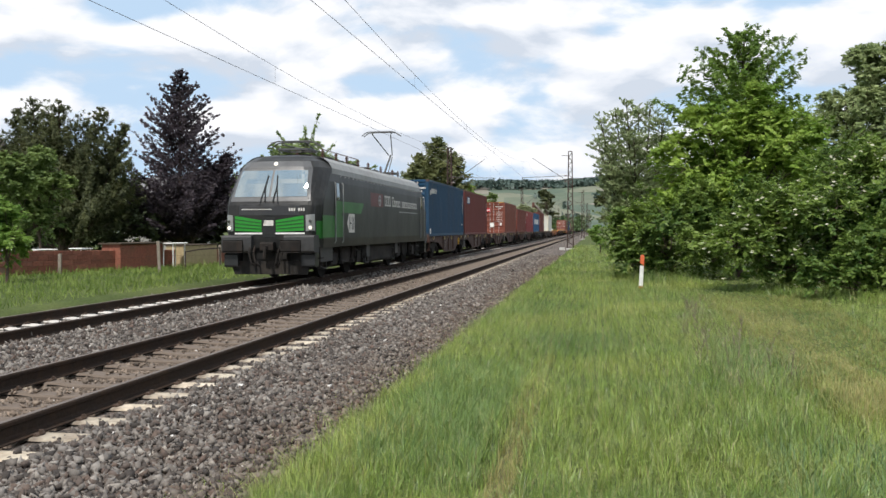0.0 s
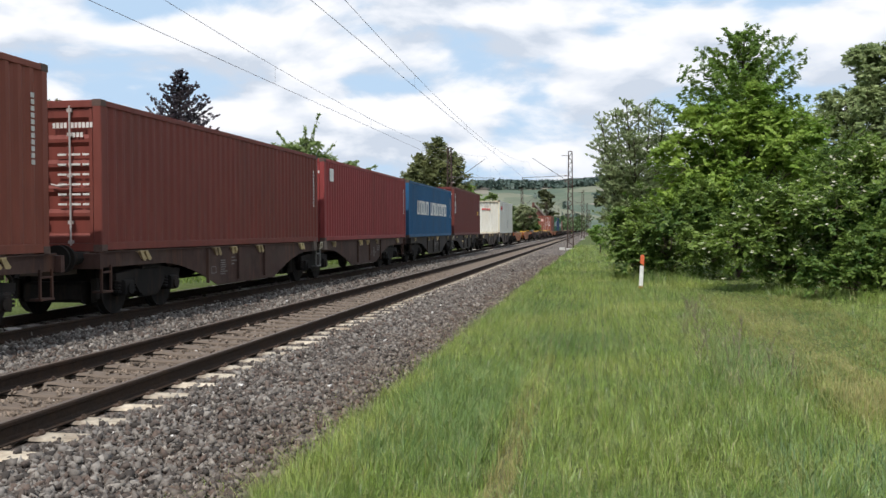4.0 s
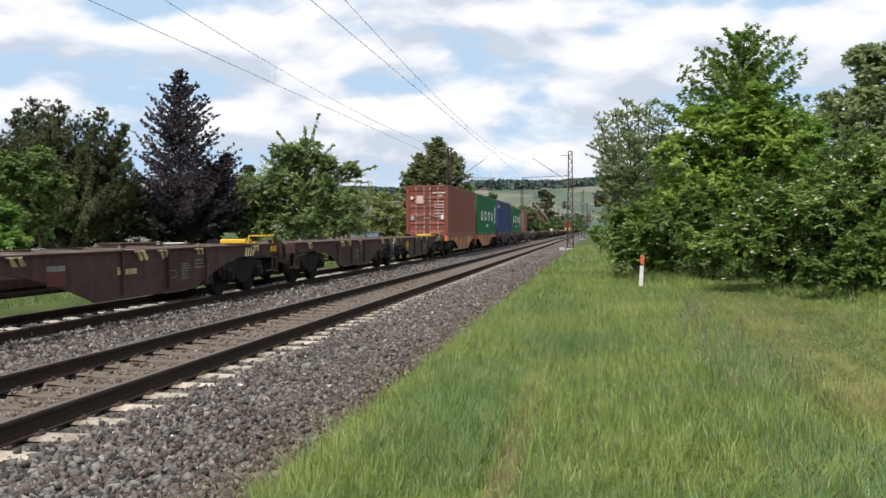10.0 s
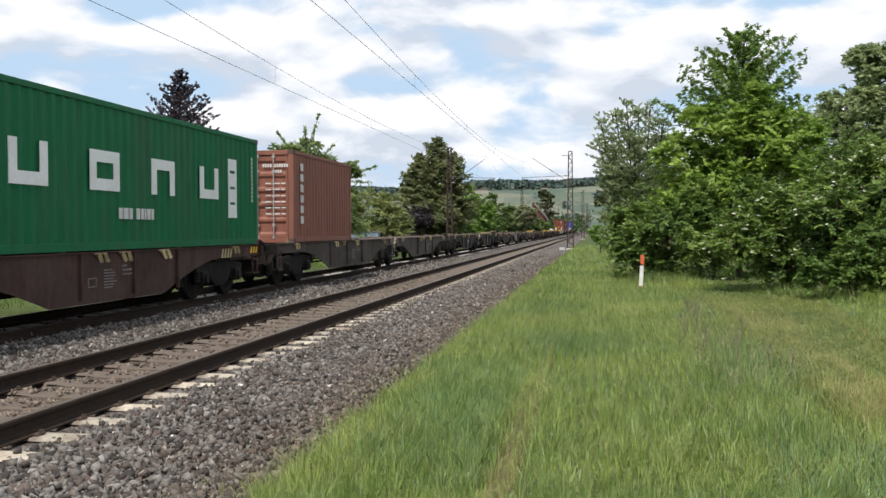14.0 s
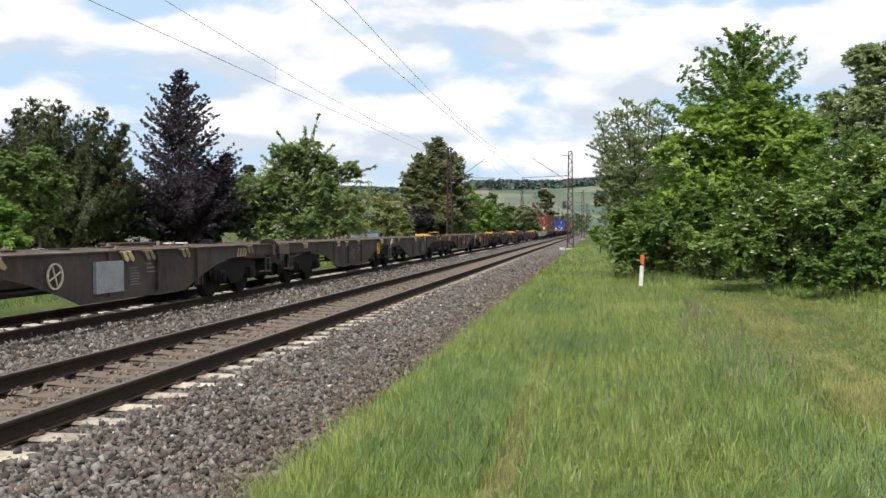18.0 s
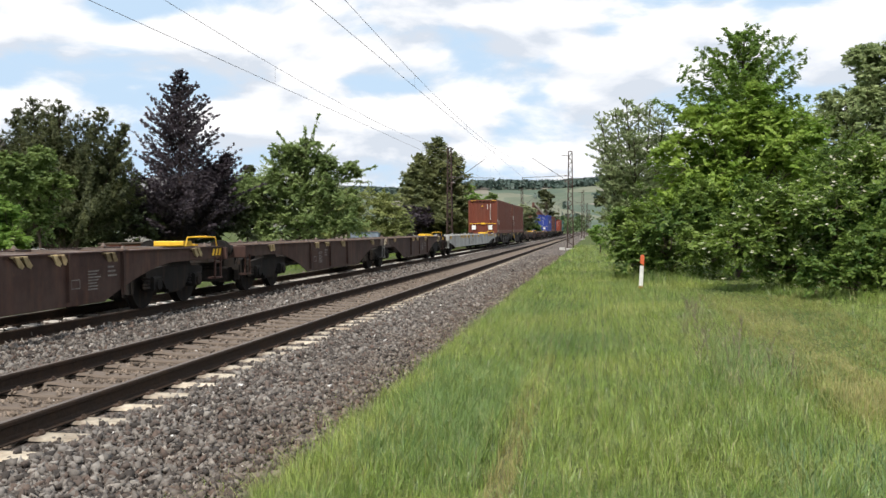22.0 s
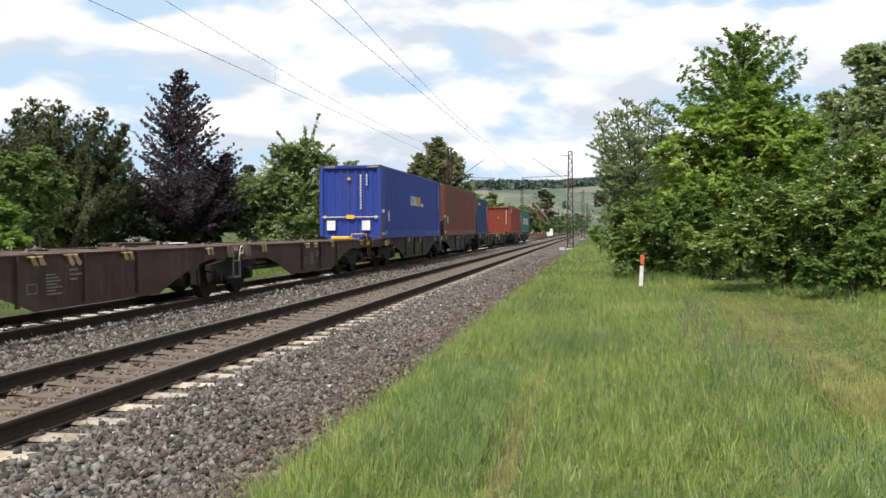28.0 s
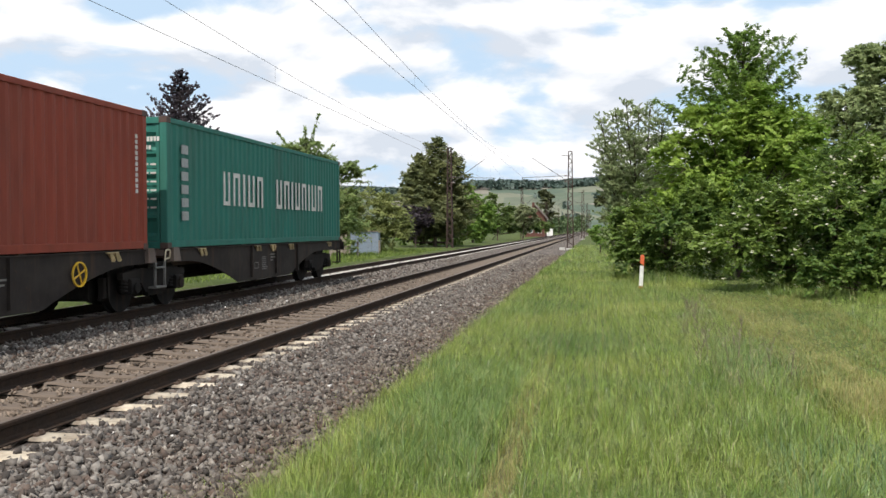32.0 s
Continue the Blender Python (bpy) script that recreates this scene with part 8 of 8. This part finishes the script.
    rail = thing("pipe_rail", pose(-16.9, 37.4, 0, 0, 0, 84), "bent rusty pipe rail on two legs", "rail")
    part("pipe", Mesh().path([(-1.4, 0, 0), (-1.4, 0, 0.82), (-0.2, 0.03, 0.90), (1.5, 0, 0.92), (1.5, 0, 0)], 0.03), MATS["mast"], rail)
    # shed and stacked wood by the line
    sd = thing("garden_shed", pose(-16.1, 62.5, 0, 0, 0, 8), "low blue-grey corrugated sheet shed", "shed")
    for k in range(8):
        part("wall_sheet", Mesh().box(-1.0 + 0.25 * k, -0.03 - 0.012 * (k % 2), 0, -0.752 + 0.25 * k, 0.03, 1.58, 0.01), MATS["sheet_blue"], sd)
    part("body", Mesh().box(-0.98, 0.04, 0, 0.98, 1.6, 1.52), MATS["sheet_blue"], sd)
    part("roof", Mesh().box(-1.08, -0.1, 1.585, 1.08, 1.7, 1.63, 0.01), MATS["old_wood"], sd)
    wp = thing("wood_stack", pose(-17.7, 61.6, 0), "leaning stack of old boards beside the shed", "wood stack")
    for k in range(9):
        part("board", Mesh().box(-0.08, -0.02, -0.05, 0.08, 0.02, 1.2 + 0.25 * math.sin(k * 2.1), 0.005), MATS["old_wood"], wp, at=pose(-0.55 + 0.15 * k, 0.1 * math.sin(k), 0, -14 + 3 * math.sin(3 * k), 6 * math.sin(k * 1.7), 0))
    # houses
    house((-13.2, 206.0), 4.4, 8.0, 4.4, 2.5, 0, MATS["house_brick"], MATS["roof_brown"], "small red brick house close to the railway", 2)
    house((-47.2, 62.0), 10.0, 9.0, 3.9, 5.0, 0, MATS["house_white"], MATS["roof_dark"], "house with a steep dark tiled roof behind the spruce", 3)
    house((-38.6, 78.0), 6.0, 6.0, 4.0, 2.4, 90, MATS["house_white"], MATS["roof_grey"], "white house with a grey roof behind the beech", 4)
    # trackside cabinets and sign
    for x, y, w_, h_ in ((-10.9, 228.0, 0.9, 1.9), (-12.2, 232.0, 1.0, 1.9)):
        cb = thing("line_cabinet", pose(x, y, 0), "white trackside cabinet by the crossing", "cabinet", "line cabinets")
        part("body", Mesh().box(-w_ / 2, -0.4, -0.1, w_ / 2, 0.4, h_, 0.03), MATS["white_paint"], cb)
        part("roof", Mesh().box(-w_ / 2 - 0.06, -0.46, h_, w_ / 2 + 0.06, 0.46, h_ + 0.07, 0.02), MATS["concrete"], cb)
    cb = thing("trackside_box", pose(-2.75, 77.0, 0), "small white concrete box beside the mast", "box")
    part("body", Mesh().box(-0.22, -0.2, -0.2, 0.22, 0.2, 0.16, 0.03), MATS["concrete"], cb)
    # far valley side
    hills()


def house(at, wide, deep, wall, rise, turn, wall_mat, roof_mat, label, seed_):
    h = thing("house", pose(at[0], at[1], 0, 0, 0, turn), label, "house", "houses")
    x, y = wide / 2, deep / 2
    part("wall", Mesh().prism([(-x, -0.3), (x, -0.3), (x, wall), (0, wall + rise), (-x, wall)], 1, -y, y), wall_mat, h)
    for sg in (-1, 1):
        o = 0.45
        k = rise / x
        r = Mesh().prism([(0, wall + rise + 0.02), (sg * (x + o), wall - k * o + 0.02), (sg * (x + o), wall - k * o + 0.20), (0, wall + rise + 0.22)], 1, -y - 0.4, y + 0.4)
        part("roof", r, roof_mat, h)
    if wide < 5:
        part("chimney", Mesh().box(-x * 0.3 - 0.3, 0.8, wall + rise * 0.5, -x * 0.3 + 0.3, 1.4, wall + rise + 0.9, 0.03), MATS["house_brick"], h)
    for i in range(2):
        for j in range(2):
            wx, wz = (-0.5 + i) * wide * 0.45, 0.9 + 2.4 * j
            if wz + 1.2 > wall and wide < 6:
                continue
            fr = part("window", Mesh().box(wx - 0.55, -y - 0.03, wz, wx + 0.55, -y + 0.05, wz + 1.2, 0.01), MATS["white_paint"], h)
            part("pane", Mesh().box(wx - 0.46, -y - 0.036, wz + 0.09, wx + 0.46, -y - 0.02, wz + 1.11), MATS["glass"], fr)


def ridge(x):
    return 122 + 9 * math.sin(x * 0.0062 + 1.9) + 5 * math.sin(x * 0.017 + 0.4) + 0.02 * max(0, x) - 0.028 * max(0, -x - 500)


def hill_material():
    m = bpy.data.materials.new("hazy_valley_side")
    m.use_nodes = True
    n, l = m.node_tree.nodes, m.node_tree.links
    b = n["Principled BSDF"]
    b.inputs["Roughness"].default_value, b.inputs["Specular IOR Level"].default_value = 0.95, 0.05
    tc = n.new("ShaderNodeTexCoord")
    vo = n.new("ShaderNodeTexVoronoi"); vo.inputs["Scale"].default_value = 0.0100
    mp = n.new("ShaderNodeMapping"); mp.inputs["Scale"].default_value = (1.0, 0.55, 0.0); mp.inputs["Rotation"].default_value = (0, 0, 0.35)
    l.new(tc.outputs["Object"], mp.inputs[0]); l.new(mp.outputs[0], vo.inputs["Vector"])
    sp = n.new("ShaderNodeSeparateColor"); l.new(vo.outputs["Color"], sp.inputs[0])
    r = n.new("ShaderNodeValToRGB"); r.color_ramp.interpolation = "CONSTANT"
    e = r.color_ramp.elements
    # field colours are greyed and blued: haze of the distance painted in
    e[0].color = (0.128, 0.146, 0.108, 1)
    e[1].position, e[1].color = 0.84, (0.094, 0.124, 0.095, 1)
    for p_, c_ in ((0.22, (0.200, 0.186, 0.152)), (0.42, (0.110, 0.138, 0.100)), (0.60, (0.166, 0.176, 0.130)), (0.74, (0.186, 0.168, 0.146))):
        e.new(p_).color = (*c_, 1)
    l.new(sp.outputs[0], r.inputs[0])
    no = n.new("ShaderNodeTexNoise"); no.inputs["Scale"].default_value, no.inputs["Detail"].default_value = 0.03, 6.0
    l.new(tc.outputs["Object"], no.inputs["Vector"])
    mr = n.new("ShaderNodeMapRange"); mr.inputs[3].default_value, mr.inputs[4].default_value = 0.7, 1.25
    l.new(no.outputs["Fac"], mr.inputs[0])
    mu = n.new("ShaderNodeMix"); mu.data_type, mu.blend_type = "RGBA", "MULTIPLY"; mu.inputs[0].default_value = 1.0
    l.new(r.outputs[0], mu.inputs[6]); l.new(mr.outputs[0], mu.inputs[7]); l.new(mu.outputs[2], b.inputs["Base Color"])
    return m


def hills():
    xs = [-2400 + 60 * i for i in range(81)]
    ys = [800 + 55 * j for j in range(45)]
    v = []
    for y in ys:
        t = min(1.0, max(0.0, (y - 1000) / 1700))
        t = t * t * (3 - 2 * t)
        for x in xs:
            v.append((x, y, -1.5 + ridge(x) * t + 5 * noise.noise(Vector((x * 0.004, y * 0.004, 1))) * t))
    k = len(xs)
    f = np.array([(j * k + i, j * k + i + 1, (j + 1) * k + i + 1, (j + 1) * k + i) for j in range(len(ys) - 1) for i in range(k - 1)])
    tagged(new("hillside", fast_mesh("hillside", np.array(v), f, hill_material(), True)), "distant valley side with fields and vineyards", "hill", kind="structure")
    # woods along the ridge and in belts on the slope
    rng = np.random.default_rng(3)
    c = []
    for _ in range(9000):
        x = rng.uniform(-1700, 900)
        y = rng.uniform(2180, 2750) if rng.random() < 0.985 else rng.choice((1300, 1450, 1650, 1850)) + 0.35 * x + rng.normal() * 12
        t = min(1.0, max(0.0, (y - 1000) / 1700)); t = t * t * (3 - 2 * t)
        if y > 2200 and noise.noise(Vector((x * 0.003, y * 0.003, 8))) < -0.32 + (2330 - y) * 0.0022:
            continue
        c.append((x, y, ridge(x) * t + rng.uniform(2, 8)))
    c = np.array(c)
    vv, ff = leaf_cloud(rng, c, np.full(len(c), 10.0), 48000, 13.0, 0.0, 0.7)
    tagged(new("far_woods", fast_mesh("far_woods", vv, ff, LEAVES["leaf_far"])), "dark woods along the distant ridge", "woods", kind="stuff")
    # tree belt at the valley floor
    c = []
    for _ in range(260):
        y = rng.uniform(330, 520)
        x = rng.uniform(-0.30, -0.012) * y if rng.random() < 0.75 else rng.uniform(0.02, 0.2) * y
        h = rng.uniform(2.0, 5.0) + 3.0 * rng.random() ** 3
        for k_ in range(3):
            c.append((x + rng.normal(), y, h * (0.3 + 0.35 * k_)))
    c = np.array(c)
    vv, ff = leaf_cloud(rng, c, np.full(len(c), 2.3), 24000, 1.15, 0.0, 0.9)
    tagged(new("valley_trees", fast_mesh("valley_trees", vv, ff, LEAVES["leaf_belt"])), "belt of trees at the end of the straight line", "trees", kind="stuff")


# ---- build ----
LEAVES = {
    "blossom": foliage("cream_blossom", (0.42, 0.42, 0.30), (0.62, 0.60, 0.46), 0.3, 0.6, 0.2),
    "leaf_fresh": foliage("fresh_leaves", (0.085, 0.165, 0.026), (0.225, 0.33, 0.070), 0.36),
    "leaf_grey": foliage("grey_green_leaves", (0.19, 0.25, 0.11), (0.40, 0.46, 0.24), 0.42),
    "leaf_hedge": foliage("hedge_leaves", (0.042, 0.100, 0.018), (0.240, 0.328, 0.068), 0.38, 0.5, 0.3),
    "leaf_olive": foliage("olive_leaves", (0.185, 0.250, 0.105), (0.390, 0.450, 0.210), 0.44),
    "leaf_purple": foliage("copper_leaves", (0.034, 0.028, 0.036), (0.112, 0.088, 0.102), 0.28),
    "leaf_conifer": foliage("conifer_needles", (0.048, 0.062, 0.027), (0.155, 0.168, 0.068), 0.22),
    "leaf_cypress": foliage("cypress_needles", (0.075, 0.100, 0.040), (0.250, 0.262, 0.105), 0.30),
    "leaf_hazel": foliage("hazel_leaves", (0.120, 0.225, 0.030), (0.340, 0.450, 0.085), 0.42),
    "leaf_bright": foliage("bright_leaves", (0.10, 0.20, 0.032), (0.28, 0.40, 0.085), 0.40),
    "leaf_mid": foliage("mid_green_leaves", (0.082, 0.138, 0.036), (0.215, 0.285, 0.086), 0.38),
    # leaves below the trees, coloured darker for the shade there
    "leaf_shade": foliage("shaded_undergrowth_leaves", (0.040, 0.054, 0.027), (0.108, 0.130, 0.055), 0.2),
    "leaf_cherry": foliage("cherry_leaves", (0.135, 0.205, 0.066), (0.340, 0.420, 0.160), 0.42),
    "leaf_yellow": foliage("yellow_green_leaves", (0.150, 0.185, 0.060), (0.340, 0.370, 0.130), 0.40),
    "leaf_pale": foliage("pale_leaves", (0.14, 0.19, 0.07), (0.42, 0.44, 0.26), 0.4),
    # ridge woods: bluish and even, distance haze mixed into the leaf colour
    "leaf_far": foliage("hazy_woods_leaves", (0.066, 0.098, 0.084), (0.076, 0.110, 0.090), 0.1),
    "leaf_belt": foliage("belt_leaves", (0.05, 0.085, 0.035), (0.11, 0.16, 0.06), 0.2),
    "grass": grass_material(),
    "weed": foliage("dead_weeds", (0.17, 0.145, 0.105), (0.30, 0.26, 0.19), 0.15, 0.85, 0.1),
    "seed_stalk": foliage("seed_stalks", (0.20, 0.175, 0.11), (0.32, 0.28, 0.18), 0.2, 0.8, 0.1),
    "verge": foliage("verge_blades", (0.085, 0.145, 0.028), (0.250, 0.315, 0.080), 0.36, 0.6, 0.2),
    "tuft_blue": foliage("blue_green_tufts", (0.120, 0.205, 0.090), (0.215, 0.310, 0.135), 0.3, 0.55, 0.3),
    "tuft_deep": foliage("deep_green_tufts", (0.130, 0.215, 0.070), (0.235, 0.330, 0.115), 0.34, 0.5, 0.3),
    "grass_worn": foliage("worn_grass_blades", (0.190, 0.195, 0.060), (0.390, 0.345, 0.130), 0.3, 0.7, 0.2),
    "grass_dry": foliage("dry_grass", (0.30, 0.27, 0.10), (0.48, 0.44, 0.20), 0.3, 0.7, 0.2),
}
MATS["wall_block"] = paint("terracotta_block", (0.24, 0.085, 0.055), 0.9, 0, 10, 0.25, (0.15, 0.09, 0.06), 0.5, 0.4, each=0.22)
MATS["wall_core"] = paint("wall_mortar", (0.20, 0.12, 0.09), 0.95)
MATS["ochre"] = paint("ochre_plaster", (0.42, 0.33, 0.19), 0.9, 0, 8, 0.2)
MATS["old_wood"] = paint("old_wood", (0.26, 0.22, 0.18), 0.9, 0, 14, 0.3, (0.12, 0.10, 0.08), 0.5, 0.3)
MATS["sheet_blue"] = paint("blue_grey_sheet", (0.24, 0.30, 0.38), 0.55, 0.2, 8, 0.12, (0.2, 0.16, 0.12), 0.4, 0.05)
MATS["house_brick"] = paint("house_brick", (0.12, 0.050, 0.038), 0.9, 0, 12, 0.3)
MATS["house_white"] = paint("house_plaster", (0.34, 0.33, 0.31), 0.9, 0, 5, 0.08)
MATS["roof_brown"] = paint("roof_brown", (0.10, 0.07, 0.055), 0.85, 0, 12, 0.3)
MATS["roof_dark"] = paint("roof_dark", (0.055, 0.042, 0.038), 0.85, 0, 12, 0.3)
MATS["roof_grey"] = paint("roof_grey", (0.22, 0.22, 0.22), 0.85, 0, 12, 0.25)
MATS["soot"] = paint("deep_black", (0.006, 0.006, 0.006), 0.85)
MATS["post_white"] = paint("post_white", (0.74, 0.73, 0.70), 0.6, 0, 12, 0.1)
MATS["post_red"] = paint("post_red", (0.62, 0.13, 0.05), 0.6, 0, 12, 0.1)
GEAR = bogie_meshes()
CROSS = cross_meshes(MATS["deck"])
CROSS_PALE = cross_meshes(MATS["wagon_light"])

build_ground()
build_bed()
build_track(XF, "far railway track on pale concrete sleepers")
build_track(XN, "near railway track on dusty concrete sleepers")
build_site()
build_train()
build_plants()
blades("meadow_grass", lambda y: -2.2 + 0.24 * np.exp((4.7 - y) / 1.3) + 0.07 * np.sin(3.1 * y) + 0.05 * np.sin(7.7 * y), lambda y: 1.6 + 0.36 * y, 4.7, 38.0, 345000, 0.150, 0.0016, LEAVES["grass"], "lush uncut green meadow grass", 2.25, clear=(-0.62, 0.0, 0.125, 9.5))
blades("far_meadow_grass", lambda y: np.full_like(y, -2.1), lambda y: 1.0 + 0.10 * y, 36.0, 95.0, 20000, 0.16, 0.004, LEAVES["grass"], "meadow grass beyond the marker post", 1.2, seed_=33)
blades("dry_stalks", lambda y: np.full_like(y, -1.9), lambda y: 1.6 + 0.36 * y, 4.8, 34.0, 9000, 0.19, 0.0014, LEAVES["grass_dry"], "thin dry stalks among the meadow grass", 1.6, seed_=21)
blades("verge_grass", -24.0, -12.3, 14.0, 75.0, 25000, 0.19, 0.007, LEAVES["verge"], "tall green grass strip before the gardens", 1.3, seed_=8)
stones("shoulder_ballast", -4.35, -2.05, 4.5, 62.0, 58000, 0.034, MATS["stone"], "loose grey crushed stone beside the near track", XN, 0.07)
stones("middle_ballast", -8.35, -6.35, 9.0, 55.0, 19000, 0.041, MATS["stone"], "loose grey crushed stone between the tracks", XN)
stones("inner_ballast", -6.02, -4.68, 6.0, 34.0, 24000, 0.030, MATS["stone_dusty"], "brown-dusted crushed stone between the rails", XN, 0.10)
stones("far_ballast", -11.7, -8.35, 12.0, 50.0, 9000, 0.042, MATS["stone"], "pale crushed stone round the far track", XF, 0.1, 0.72)
stones("pale_chips", -8.2, -2.2, 5.0, 30.0, 260, 0.030, MATS["dull_white"], "scattered pale stone chips on the ballast")
blades("blue_green_tuft", 1.15, 2.3, 5.2, 7.0, 1500, 0.16, 0.0034, LEAVES["tuft_blue"], "blue-green grass tufts in the meadow", 1.0, seed_=71)
blades("deep_green_tuft", -1.75, -0.80, 6.0, 10.5, 5200, 0.18, 0.0024, LEAVES["tuft_deep"], "deep green grass beside the trodden path", 1.0, seed_=72)
blades("deep_green_tuft", 1.5, 2.7, 10.0, 14.0, 2500, 0.17, 0.0034, LEAVES["tuft_deep"], "deep green grass tufts in the meadow", 1.0, seed_=73)
blades("hedge_foot_grass", lambda y: 1.2 + 0.53 * (30 - y), lambda y: 2.7 + 0.53 * (30 - y), 19.5, 32.0, 9000, 0.30, 0.0028, LEAVES["grass"], "tall grass grown into the foot of the hedge", 1.0, seed_=61)
blades("trodden_straw", lambda y: np.full_like(y, -0.74), lambda y: np.full_like(y, -0.50), 4.8, 12.0, 3600, 0.070, 0.0020, LEAVES["grass_dry"], "trodden straw in a narrow path", 1.8, seed_=51)
blades("edge_grass", lambda y: -2.75 + 0.25 * np.sin(1.7 * y) * np.sin(0.6 * y), lambda y: np.full_like(y, -1.95), 4.7, 26.0, 3000, 0.13, 0.0017, LEAVES["grass"], "thin grass creeping into the edge of the ballast", 1.6, seed_=63)
blades("edge_straw", lambda y: np.full_like(y, -2.7), lambda y: np.full_like(y, -2.0), 4.8, 24.0, 1500, 0.16, 0.0014, LEAVES["seed_stalk"], "brown stalks along the edge of the ballast", 1.6, seed_=64)
blades("worn_grass", lambda y: 2.25 + 0.03 * (y - 14), lambda y: 4.3 + 0.10 * (y - 14), 8.2, 24.0, 22000, 0.12, 0.0030, LEAVES["grass_worn"], "short yellowed grass on a worn strip", 1.3, seed_=52)
dry_weeds("dry_weeds", 30, LEAVES["weed"], "brown dead branching weeds standing in the grass", 91)
blades("strip_straw", lambda y: 2.15 + 0.05 * (y - 8), lambda y: 2.75 + 0.09 * (y - 8), 8.0, 19.0, 5500, 0.21, 0.0021, LEAVES["grass_dry"], "straw-yellow dry grass along the worn strip", 1.3, seed_=58)
blades("seed_stalks", lambda y: 1.0 + 0.03 * y, lambda y: 1.5 + 0.07 * y, 9.5, 19.0, 800, 0.36, 0.0014, LEAVES["seed_stalk"], "tall brownish seed stalks over the grass", 1.3, seed_=57)
motions()
